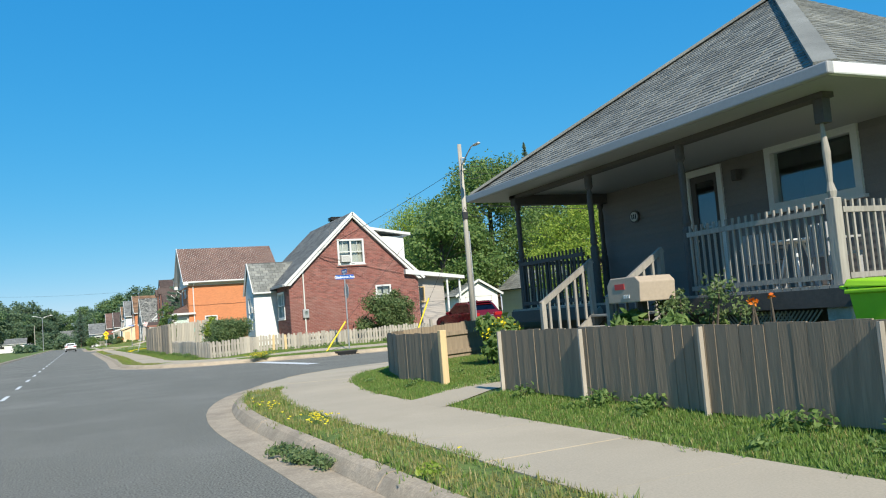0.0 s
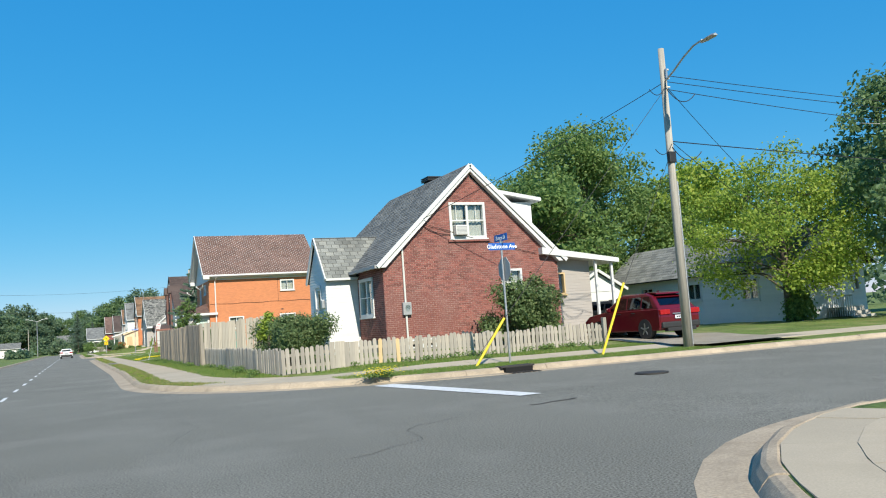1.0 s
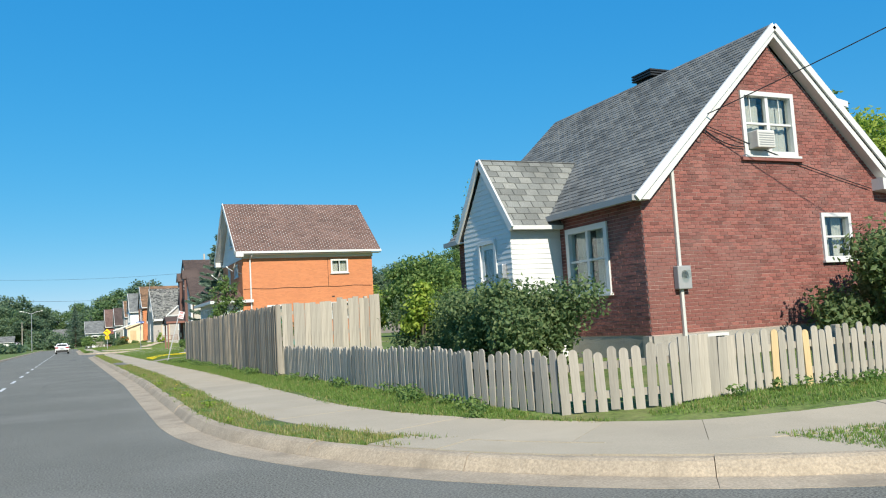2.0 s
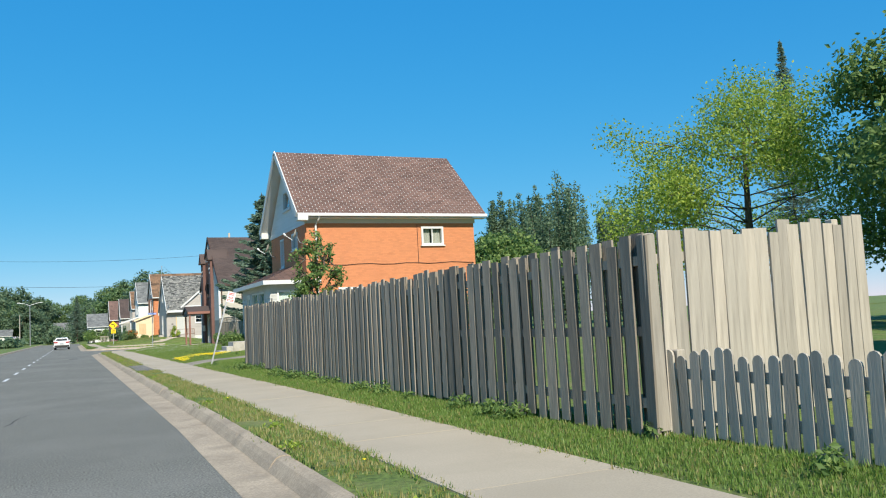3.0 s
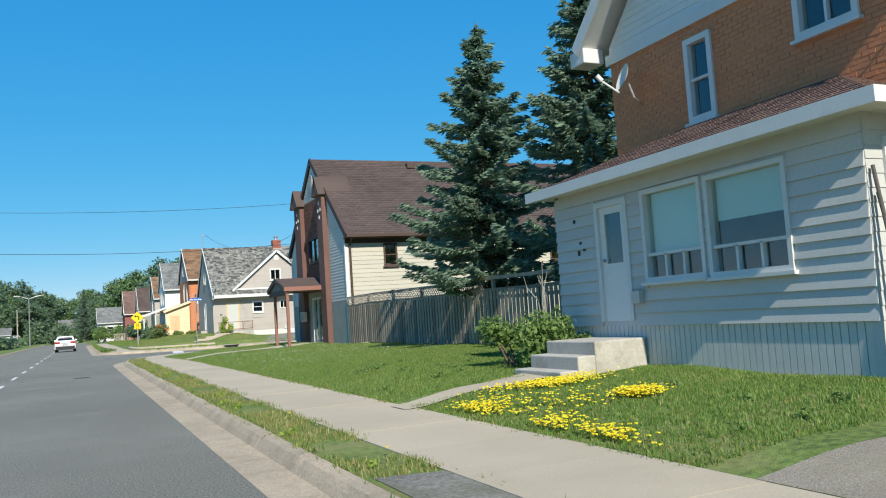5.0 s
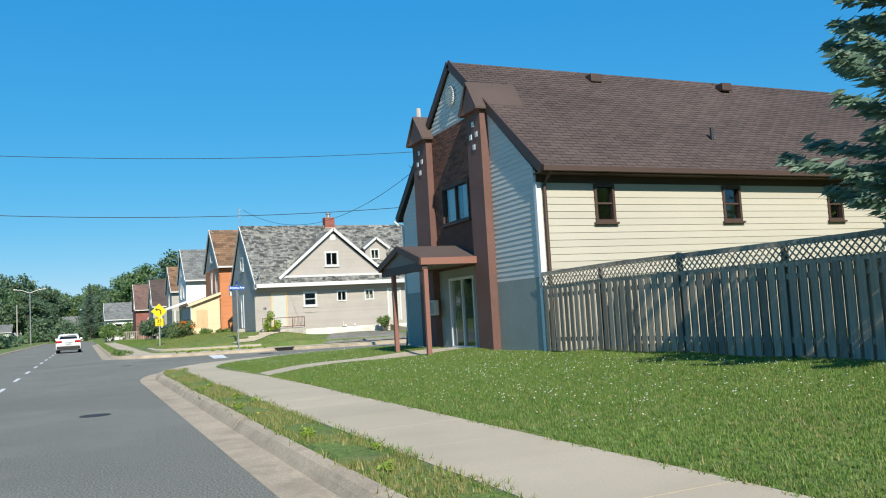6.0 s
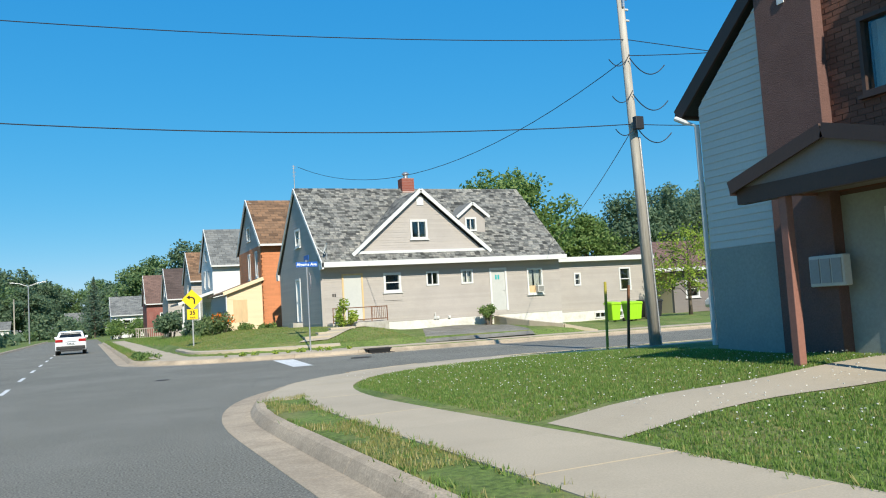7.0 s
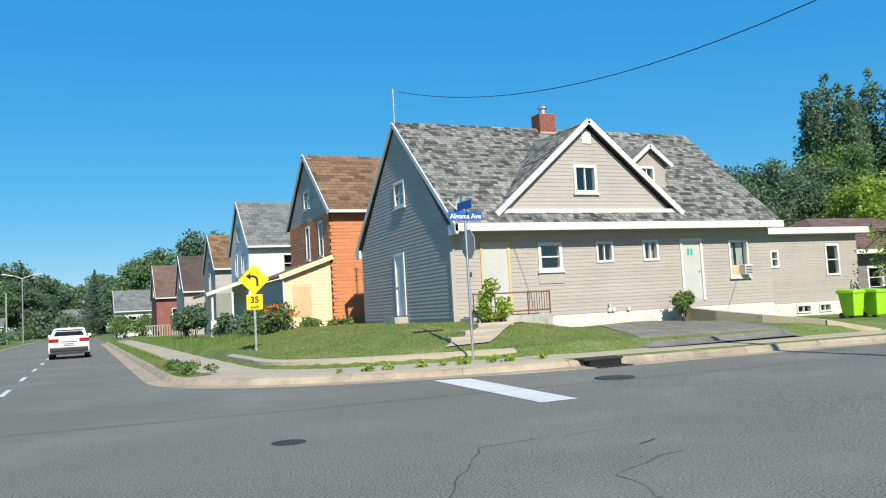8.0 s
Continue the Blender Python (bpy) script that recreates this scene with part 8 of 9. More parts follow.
# covered thing behind the tall fence
b = Build()
z = high(8.3, 67)
b.prism([(8.0, 66.9, z), (9.6, 66.9, z), (9.6, 68.1, z), (8.0, 68.1, z)], [(8.2, 67.1, z + 1.45), (9.3, 67.1, z + 1.6), (9.3, 67.9, z + 1.6), (8.2, 67.9, z + 1.45)])
put("tarpaulin", b.bevelled(0.12, 3), M["teal"], None, "teal tarpaulin over a yard load behind a fence", "tarpaulin", smooth=True)

# planter by the orange wall
z = high(12.0, 79.9)
t = thing("planter", (11.9, 79.75, z), "pale trough planter with reddish flowers by a wall", "planter")
part("trough", Build().prism([(11.45, 79.55, z), (12.3, 79.55, z), (12.3, 79.85, z), (11.45, 79.85, z)], [(11.35, 79.5, z + 0.25), (12.4, 79.5, z + 0.25), (12.4, 79.9, z + 0.25), (11.35, 79.9, z + 0.25)]).bevelled(0.02), M["concrete"], t)

# retaining edges round the corner lawn of the grey house
e2 = EDGES[2]
wall_edge = thing("retaining_edge", (6.0, 135.0, 0.2), "low pale concrete retaining edge below a lawn", "retaining wall")
s0, s1 = e2.near(8.5, 132.2), e2.near(0.9, 143.0)
s = s0
while s < s1 - 0.3:
    q = min(s1, s + 2.2)
    part("edge_stone", band(e2, s, q - 0.01, 3.07, 3.27, 0.33 + rng.uniform(-0.015, 0.015), 0.37, 6, low=0.0), M["walkway"], wall_edge)
    s = q
w2 = thing("drive_wall", (19.0, 136.0, 0.4), "curved low concrete wall beside a sloping driveway", "retaining wall")
pts = [(18.35, 139.0), (18.3, 137.6), (18.6, 136.0), (19.4, 134.4), (20.6, 133.6)]
for i, (p, q) in enumerate(zip(pts, pts[1:])):
    za, zb = high(*p) + 0.35 * (1 - i / 4) + 0.06, high(*q) + 0.35 * (1 - (i + 1) / 4) + 0.06
    d = Vector((q[0] - p[0], q[1] - p[1], 0)).normalized()
    o = Vector((-d.y, d.x, 0)) * 0.12
    a, c = Vector((*p, 0)), Vector((*q, 0))
    part("wall_piece", Build().prism([a - o, c - o, c + o, a + o], [a - o + Vector((0, 0, za)), c - o + Vector((0, 0, zb)), c + o + Vector((0, 0, zb)), a + o + Vector((0, 0, za))]), M["walkway"], w2)
for i in range(3):
    x, y = 8.0 + i * 0.75, 135.5 + i * 0.75
    put("garden_step", Build().box((x - 0.2, y - 0.1, high(x, y) - 0.2), (x + 0.9, y + 0.4, high(x, y) + 0.1)).bevelled(0.02), M["walkway"], None, "worn concrete garden step set in a lawn", "step", group="garden steps")
# wooden porch rails further along the street
fence = thing("veranda_rail", (5.5, 190, 0.5), "far weathered wooden veranda rail and steps", "railing")
for i in range(16):
    part("baluster", Build().box((4.2 + i * 0.2, 189.0, 0.5), (4.27 + i * 0.2, 189.07, 1.4)), M["fence_pale"], fence)
part("rail", Build().box((4.1, 188.98, 1.35), (7.4, 189.1, 1.45)), M["fence_pale"], fence)


# ---- small things about the porches ----
def garden_chair(x, y, z, turn, label):
    """A slatted plastic garden chair."""
    t = thing("garden_chair", (x, y, z), label, "chair", "porch chairs")
    m = Matrix.Translation((x, y, z)) @ Matrix.Rotation(turn, 4, "Z")

    def bit(name, lo, hi):
        b = Build().box(lo, hi)
        b.v = [tuple(m @ Vector(p)) for p in b.v]
        part(name, b, M["aluminium"], t)
    for a in (-0.22, 0.2):
        for c in (-0.22, 0.2):
            bit("leg", (a, c, 0), (a + 0.04, c + 0.04, 0.42 if c < 0 else 0.4))
    bit("seat", (-0.24, -0.24, 0.4), (0.26, 0.26, 0.44))
    for i in range(5):
        bit("back_slat", (-0.23 + i * 0.1, 0.22, 0.44), (-0.16 + i * 0.1, 0.25, 0.86))
    for a in (-0.27, 0.24):
        bit("armrest", (a, -0.24, 0.62), (a + 0.05, 0.24, 0.65))


garden_chair(9.3, 6.5, 1.35, 1.2, "white plastic garden chair on a shaded porch")
garden_chair(9.5, 8.0, 1.35, 2.0, "white plastic garden chair on a shaded porch")
t = thing("porch_table", (9.35, 7.25, 1.35), "small pale garden table on a shaded porch", "table")
part("tabletop", Build().lathe((9.35, 7.25, 1.35), [(0.36, 0.66), (0.38, 0.68), (0.36, 0.7), (0.02, 0.7)], 20), M["siding_white"], t)
for i in range(4):
    a = math.pi * (0.25 + i / 2)
    part("leg", Build().tube([(9.35 + 0.28 * math.cos(a), 7.25 + 0.28 * math.sin(a), 1.35), (9.35 + 0.1 * math.cos(a), 7.25 + 0.1 * math.sin(a), 2.02)], 0.018, 8), M["siding_white"], t)
for x0, x1, h in ((8.0, 8.12, 2.35), (8.12, 8.16, 2.05)):
    z = high(x0, 79.95)
    put("leaning_rod", Build().tube([(x0, 79.95, z - 0.02), (x1, 80.36, z + h)], 0.022, 8), M["deck_dark"], None, "dark rod leaning against a white porch", "rod", group="leaning rods")

# far stop sign at the next corner
x, y, z = 4.05, 225.0, high(4.05, 225.0)
t = thing("stop_sign", (x, y, z), "far red octagonal stop sign on a steel post", "road sign")
part("post", Build().tube([(x, y + 0.03, z - 0.1), (x, y + 0.03, 2.5)], 0.03, 8), M["galvanised"], t)
ring = [(x + 0.38 * math.cos(math.pi * (2 * i + 1) / 8), 2.15 + 0.38 * math.sin(math.pi * (2 * i + 1) / 8)) for i in range(8)]
pl = part("plate", Build().prism([(a, y - 0.012, b) for a, b in ring], [(a, y, b) for a, b in ring]), M["sign_red"], t)
part("text_bar", Build().box((x - 0.25, y - 0.018, 2.08), (x + 0.25, y - 0.013, 2.22)), M["sign_white"], pl)


# ---- plants ----
def leaf_cloud(centres, radii, count, size, rs, flat=0.75, droop=0.0, narrow=0.6):
    """Small folded leaves scattered through clumps; returns vertices and faces."""
    centres, radii = np.asarray(centres, float), np.asarray(radii, float)
    k = rs.choice(len(centres), count, p=radii ** 2 / (radii ** 2).sum())
    d = rs.normal(size=(count, 3))
    d /= np.linalg.norm(d, axis=1)[:, None]
    r = rs.uniform(0.1, 1.0, count) ** 0.6 * rs.choice([1.0, 1.0, 1.0, 1.25], count)
    p = centres[k] + d * (radii[k] * r)[:, None] * np.array([1, 1, flat])
    p[:, 2] -= droop * rs.uniform(0, 1, count)
    n = d * 0.6 + rs.normal(size=(count, 3)) * 0.7 + np.array([0, 0, 0.35])
    n /= np.linalg.norm(n, axis=1)[:, None]
    a = np.cross(n, rs.normal(size=(count, 3)))
    a /= np.linalg.norm(a, axis=1)[:, None]
    b = np.cross(n, a)
    s = size * rs.uniform(0.6, 1.35, count)[:, None]
    fold = n * s * 0.18
    v = np.stack([p - a * s, p + b * s * narrow - fold, p + a * s, p - b * s * narrow - fold], 1).reshape(-1, 3)
    i = np.arange(count)[:, None] * 4
    f = np.concatenate([i + [0, 1, 2], i + [0, 2, 3]], 1).reshape(-1, 3)
    return v, f


def cloud_part(name, v, f, mat, parent, label=""):
    ob = new(name, data_of(v.tolist(), f.tolist(), M[mat]))
    ob.parent = parent
    if parent.type == "EMPTY":
        ob.matrix_parent_inverse = parent.matrix_basis.inverted()
    if label:
        tagged(ob, label)
    return ob


def broad_tree(at, height, spread, mat, label, seed, leaves=9000, size=0.2, trunk=0.3, low=0.25, bark="bark", shape=1.0, name="tree"):
    """A tapered trunk, limbs that fork twice, and a crown of leaf clumps at their ends."""
    rs = np.random.RandomState(seed)
    x, y, z = at
    t = thing(name, at, label, "tree")
    b = Build()
    top = z + height
    lean = rs.uniform(-0.3, 0.3, 2)
    spine = [(x + lean[0] * k, y + lean[1] * k, z - 0.2 + height * 0.8 * k) for k in np.linspace(0, 1, 6)]
    b.tube(spine, [trunk * (1.25 - k) for k in np.linspace(0, 0.95, 6)], 9)
    centres, radii = [], []
    n = 11
    for i in range(n):
        k = 0.22 + 0.72 * i / (n - 1)
        o = Vector((x + lean[0] * k, y + lean[1] * k, z + height * 0.8 * k))
        prof = math.sin(math.pi * min(1, (0.18 + 0.82 * (1 - i / (n - 1))) ** shape)) if shape < 0.9 else math.sin(math.pi * (0.25 + 0.62 * i / (n - 1)))
        for j in range(3):
            a = i * 2.4 + j * 2.094 + rs.uniform(-0.5, 0.5)
            reach_out = spread / 2 * prof * rs.uniform(0.6, 1.0)
            e = o + Vector((math.cos(a) * reach_out, math.sin(a) * reach_out, height * rs.uniform(0.05, 0.16)))
            e.z = max(min(e.z, top - 0.5), z + height * low)
            m = o.lerp(e, 0.5) + Vector((0, 0, 0.25))
            b.tube([o, m, e], [trunk * 0.35 * (1.1 - k), trunk * 0.2 * (1.1 - k), 0.02], 5)
            for q in range(3):
                w = e + Vector(rs.normal(size=3) * (spread * 0.09, spread * 0.09, height * 0.05))
                b.tube([m.lerp(e, 0.6), w], [0.03, 0.01], 4)
                w.z = max(w.z, z + height * low)
                centres.append(w)
                radii.append(spread * rs.uniform(0.07, 0.13))
    centres.append((x + lean[0], y + lean[1], top - spread * 0.1))
    radii.append(spread * 0.12)
    part("trunk", b, M[bark], t, smooth=True)
    v, f = leaf_cloud(centres, [1.3 * q for q in radii], int(leaves * 1.8), size * 0.68, rs)
    cloud_part("crown", v, f, mat, t)
    return t


def poplar(at, height, spread, label, seed, leaves, size):
    """A bundle of upright limbs, each a narrow spire of leaves of its own height."""
    rs = np.random.RandomState(seed)
    x, y, z = at
    t = thing("poplar_tree", at, label, "tree")
    b = Build().tube([(x, y, z - 0.2), (x, y, z + height * 0.4)], [0.4, 0.2], 8)
    centres, radii = [], []
    for i in range(7):
        a = i * 2.4 + rs.uniform(-0.3, 0.3)
        off = 0 if i == 0 else spread * rs.uniform(0.2, 0.36)
        top = height * (1.0 if i == 0 else rs.uniform(0.74, 0.97))
        foot, head = Vector((x, y, z + height * 0.08)), Vector((x + math.cos(a) * off, y + math.sin(a) * off, z + top))
        knee = Vector((head.x, head.y, z + height * 0.35)).lerp(foot, 0.25)
        b.tube([foot, knee, head], [0.16, 0.1, 0.02], 6)
        for k in np.linspace(0.1, 0.97, 13):
            c = Vector((head.x, head.y, z + top * k)).lerp(Vector((x, y, z + top * k)), 0.35 * (1 - k))
            wide = spread * 0.16 * math.sin(math.pi * min(1.0, 0.2 + 0.78 * k)) ** 0.7 + 0.25
            centres.append(c + Vector(rs.normal(size=3) * 0.14 * wide))
            radii.append(wide * rs.uniform(0.8, 1.15))
    part("trunk", b, M["bark"], t)
    v, f = leaf_cloud(centres, radii, leaves * 2, size * 0.7, rs, 1.3)
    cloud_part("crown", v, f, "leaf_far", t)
    return t


def spruce(at, height, spread, seed, label, name="spruce_tree", leaves=1.0, bare=0.12):
    """A straight stem with whorls of drooping boughs, each hung with needle sprays."""
    rs = np.random.RandomState(seed)
    x, y, z = at
    t = thing(name, at, label, "tree")
    b = Build().tube([(x, y, z - 0.2), (x, y, z + height * 0.5), (x, y, z + height)], [0.17, 0.1, 0.015], 8)
    cs, rr = [], []
    vs, fs, base = [], [], 0
    level = z + height * bare
    while level < z + height - 0.1:
        k = (level - z) / height
        r = spread / 2 * (1 - k) ** 0.95 * min(1.0, 0.66 + 2.4 * (k - bare)) + 0.06
        for j in range(8):
            a = rs.uniform(0, 2 * math.pi)
            l = r * rs.uniform(0.45, 1.22)
            o = Vector((x, y, min(z + height - 0.15, level + rs.uniform(-0.2, 0.2))))
            d = Vector((math.cos(a), math.sin(a), 0))
            mid = o + d * l * 0.55 + Vector((0, 0, -0.1 * l))
            e = o + d * l + Vector((0, 0, 0.06 * l))
            b.tube([o, mid, e], [0.03, 0.02, 0.006], 4)
            m = max(14, int(90 * l * leaves))
            u = rs.uniform(0.12, 1.0, m)
            s = rs.uniform(-1, 1, m)
            w = (0.22 * l * (1 - u) + 0.05)
            side = np.array([-d.y, d.x, 0])
            c = np.array(o)[None] + np.array(d)[None] * (u * l)[:, None] + side[None] * (s * w)[:, None]
            c[:, 2] += l * (-0.36 * u + 0.42 * u ** 2) + rs.uniform(-0.1, 0.06, m) - np.abs(s) * 0.08
            ax = np.array(d)[None] * 0.75 + side[None] * s[:, None] * 0.9 + np.stack([np.zeros(m), np.zeros(m), rs.uniform(-0.5, 0.1, m)], 1)
            ax /= np.linalg.norm(ax, axis=1)[:, None]
            nn = np.cross(ax, rs.normal(size=(m, 3)))
            nn /= np.linalg.norm(nn, axis=1)[:, None]
            sz = rs.uniform(0.07, 0.17, m)[:, None]
            q = np.stack([c - ax * sz, c + nn * sz * 0.26, c + ax * sz, c - nn * sz * 0.26], 1).reshape(-1, 3)
            i = base + np.arange(m)[:, None] * 4
            vs.append(q)
            fs.append(np.concatenate([i + [0, 1, 2], i + [0, 2, 3]], 1).reshape(-1, 3))
            base += 4 * m
        level += 0.2 + 0.12 * (1 - k)
    part("trunk", b, M["bark"], t)
    cloud_part("crown", np.concatenate(vs), np.concatenate(fs), "needle", t)
    return t


def shrub(name, label, boxes, count, size, mat, seed, stems=8, category="shrub"):
    """Leaf clumps over a bundle of stems; boxes: (x, y, z, radius)."""
    rs = np.random.RandomState(seed)
    c = np.array([q[:3] for q in boxes])
    at = (float(c[:, 0].mean()), float(c[:, 1].mean()), high(c[:, 0].mean(), c[:, 1].mean()))
    t = thing(name, at, label, category)
    b = Build()
    for q in boxes:
        for _ in range(max(1, stems // len(boxes))):
            g = (at[0] + (q[0] - at[0]) * 0.6 + rs.uniform(-0.1, 0.1), at[1] + (q[1] - at[1]) * 0.6 + rs.uniform(-0.1, 0.1))
            b.tube([(*g, high(*g) - 0.05), (q[0], q[1], q[2])], [0.03, 0.008], 5)
    part("stem", b, M["bark"], t)
    v, f = leaf_cloud(c, [q[3] for q in boxes], count, size, rs, 0.9)
    floor_z = lawn(v[:, 0], v[:, 1]) + 0.02
    v[:, 2] = np.maximum(v[:, 2], floor_z)
    cloud_part("foliage", v, f, mat, t)
    return t


def bumps(x0, x1, y0, y1, z0, z1, n, r, seed):
    rs = np.random.RandomState(seed)
    return [(rs.uniform(x0, x1), rs.uniform(y0, y1), rs.uniform(z0, z1), r * rs.uniform(0.75, 1.25)) for _ in range(n)]


shrub("hedge_shrub", "dense dark green shrub behind a picket fence", bumps(6.2, 7.5, 40.3, 46.2, 0.75, 1.72, 46, 0.44, 61), 38000, 0.04, "leaf_bush", 62, 30)
shrub("hedge_shrub", "bright green sapling growing out of a hedge", [(6.5, 44.6, 1.75, 0.36), (6.4, 44.8, 1.4, 0.3), (6.5, 44.5, 2.1, 0.2)], 1500, 0.055, "leaf_lime", 63, 6)
shrub("yard_shrub", "overgrown green shrubs close behind a tall fence", bumps(6.0, 7.4, 57.5, 69.0, 0.7, 1.75, 48, 0.42, 161), 22000, 0.06, "leaf_bush", 162, 26)
shrub("wall_shrub", "broad green shrub against a brick wall", bumps(13.9, 16.9, 39.6, 41.3, 0.7, 2.3, 30, 0.55, 64) + [(15.7, 40.4, 2.7, 0.35), (15.4, 40.6, 2.5, 0.4)], 15000, 0.065, "leaf_bush", 65, 20)
shrub("yellow_shrub", "flowering yellow shrub beside porch steps", bumps(6.9, 7.6, 12.2, 13.2, 0.6, 1.15, 9, 0.25, 66), 1300, 0.07, "leaf_maple", 67)
shrub("yellow_shrub", "bright yellow blossoms on a garden shrub", bumps(6.9, 7.6, 12.2, 13.2, 0.7, 1.1, 12, 0.18, 68), 420, 0.045, "petal_yellow", 69)
shrub("porch_plants", "leafy garden plants in front of a porch", bumps(6.5, 7.8, 7.0, 8.2, 0.5, 0.95, 14, 0.24, 70), 4200, 0.07, "leaf_maple", 71)
shrub("porch_plants", "tall wispy garden plants before a porch", bumps(7.2, 7.7, 6.6, 8.3, 0.9, 1.5, 14, 0.2, 72), 1100, 0.035, "leaf_bush", 73)
shrub("lily_plant", "orange lily blossoms on tall stems", [(7.4, 6.25, 1.22, 0.06), (7.45, 6.0, 1.27, 0.05)], 22, 0.035, "petal_orange", 74, 6, "flower")
shrub("step_shrub", "low green shrub beside concrete porch steps", bumps(6.8, 8.0, 86.1, 87.6, 0.6, 1.05, 18, 0.28, 75), 4200, 0.05, "leaf_maple", 76)
shrub("planter_flowers", "reddish flowers in a trough", bumps(11.5, 12.3, 79.6, 79.8, 0.85, 1.15, 8, 0.12, 77), 300, 0.05, "leaf_maple", 78)
shrub("door_shrub", "green shrub beside a pale grey door", bumps(17.3, 17.9, 138.2, 138.7, 0.85, 1.45, 9, 0.2, 79), 1300, 0.06, "leaf_maple", 80)
shrub("rail_vine", "straggling pale vine on an iron rail", bumps(9.9, 10.7, 137.6, 138.1, 1.0, 2.0, 10, 0.22, 81), 700, 0.07, "leaf_lime", 82)
shrub("wall_plants", "leafy plants at the foot of a peach wall", bumps(7.4, 9.4, 149.2, 150.4, 0.9, 1.2, 10, 0.3, 83), 1500, 0.09, "leaf_maple", 84)
shrub("garden_plants", "tall reddish garden plants near a sign", bumps(5.6, 7.0, 149.0, 154.0, 0.9, 1.7, 16, 0.45, 85), 2600, 0.1, "leaf_bush", 86)
shrub("lily_plant", "orange lilies among tall plants", bumps(6.2, 7.0, 148.5, 150.5, 1.5, 1.9, 8, 0.25, 87), 120, 0.08, "petal_orange", 88, 6, "flower")
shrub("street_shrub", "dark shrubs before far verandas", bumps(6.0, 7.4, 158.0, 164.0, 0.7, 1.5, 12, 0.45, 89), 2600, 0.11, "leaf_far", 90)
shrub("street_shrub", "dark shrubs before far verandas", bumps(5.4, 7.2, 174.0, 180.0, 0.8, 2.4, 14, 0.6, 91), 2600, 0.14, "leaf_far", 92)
shrub("street_shrub", "overgrown shrubs before a far white bungalow", bumps(2.6, 7.0, 217, 223, 0.7, 2.4, 20, 0.8, 96), 4200, 0.14, "leaf_maple", 97)
shrub("clipped_shrub", "clipped conical evergreen before a white bungalow", [(31.0, 42.0, 0.7 + 0.4 * i, 0.75 - 0.13 * i) for i in range(5)], 2600, 0.09, "leaf_maple", 93)
shrub("far_hedge", "trimmed hedge across the road", bumps(-14.5, -9.8, 282, 288, 0.5, 1.6, 22, 0.9, 94), 3600, 0.16, "leaf_dark", 95)

spruce((11.0, 95.1, high(11.0, 95.1)), 9.5, 7.6, 101, "tall blue-green spruce beside a fence", leaves=1.45, bare=0.2)
spruce((12.3, 91.4, high(12.3, 91.4)), 10.1, 8.0, 102, "tall dark spruce behind another spruce", leaves=1.2, bare=0.16)
spruce((1.2, 268.0, 0.3), 11.4, 6.6, 103, "far pointed spruce at the road's end", leaves=0.5)
spruce((5.0, 266.0, 0.3), 8.6, 5.0, 104, "far pointed spruce at the road's end", leaves=0.5)

broad_tree((34.5, 64.0, 0.3), 15.2, 13.0, "leaf_maple", "large green maple behind a brick house", 111, 24000, 0.2, 0.4)
broad_tree((30.9, 42.4, 0.2), 8.2, 8.4, "leaf_lime", "spreading yellow-green tree before a white bungalow", 112, 15000, 0.12, 0.22, 0.26)
broad_tree((46.5, 45.5, 0.1), 15.0, 11.0, "leaf_dark", "tall dark tree beyond a white bungalow", 113, 11000, 0.27, 0.4)
broad_tree((52.0, 38.0, 0.1), 14.0, 11.0, "leaf_dark", "tall dark tree beyond a white bungalow", 114, 9000, 0.28, 0.4)
broad_tree((34.5, 36.3, 0.1), 10.5, 6.5, "leaf_dark", "birch with pale forked trunks", 115, 6500, 0.2, 0.2, 0.3, "birch")
broad_tree((43.0, 62.0, 0.3), 12.0, 11.0, "leaf_lime", "light green tree behind a white bungalow", 116, 8000, 0.27, 0.35)
broad_tree((26.5, 57.5, 0.3), 10.0, 8.5, "leaf_maple", "green tree behind a brick house", 117, 7500, 0.22, 0.3)
broad_tree((31.6, 75.5, 0.3), 12.6, 13.0, "leaf_lime", "airy yellow-green tree behind a tall fence", 118, 26000, 0.125, 0.25, 0.3)
broad_tree((6.25, 66.6, high(6.25, 66.6)), 3.75, 1.35, "leaf_maple", "slender young maple behind a tall fence", 120, 2000, 0.075, 0.05, 0.45)
for (px, py, hh, wide), sd in zip(((52.2, 125.0, 17.6, 9.5), (60.3, 126.0, 14.6, 5.0), (65.0, 126.0, 15.8, 7.0)), (121, 122, 119)):
    poplar((px, py, 0.2), hh, wide, "tall dark poplar behind an orange house", sd, 9000, 0.24)
spruce((58.0, 96.0, 0.2), 24.5, 9.0, 105, "very tall dark spruce behind back gardens", leaves=0.35)
broad_tree((29.0, 97.0, 0.3), 7.2, 8.0, "leaf_maple", "green tree in a back garden", 123, 6500, 0.24, 0.3, 0.15)
broad_tree((24.0, 101.0, 0.3), 5.5, 6.0, "leaf_lime", "light green tree in a back garden", 125, 5000, 0.22, 0.25, 0.12)
broad_tree((35.0, 168.0, 0.3), 13.0, 10.0, "leaf_maple", "green tree behind a grey house", 126, 7500, 0.3, 0.4)
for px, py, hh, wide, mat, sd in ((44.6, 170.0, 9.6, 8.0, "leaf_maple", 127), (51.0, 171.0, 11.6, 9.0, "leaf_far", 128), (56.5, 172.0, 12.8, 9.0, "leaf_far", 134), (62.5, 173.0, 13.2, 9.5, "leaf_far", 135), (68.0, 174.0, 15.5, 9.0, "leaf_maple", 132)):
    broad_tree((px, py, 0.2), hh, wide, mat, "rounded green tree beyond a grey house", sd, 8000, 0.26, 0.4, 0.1)
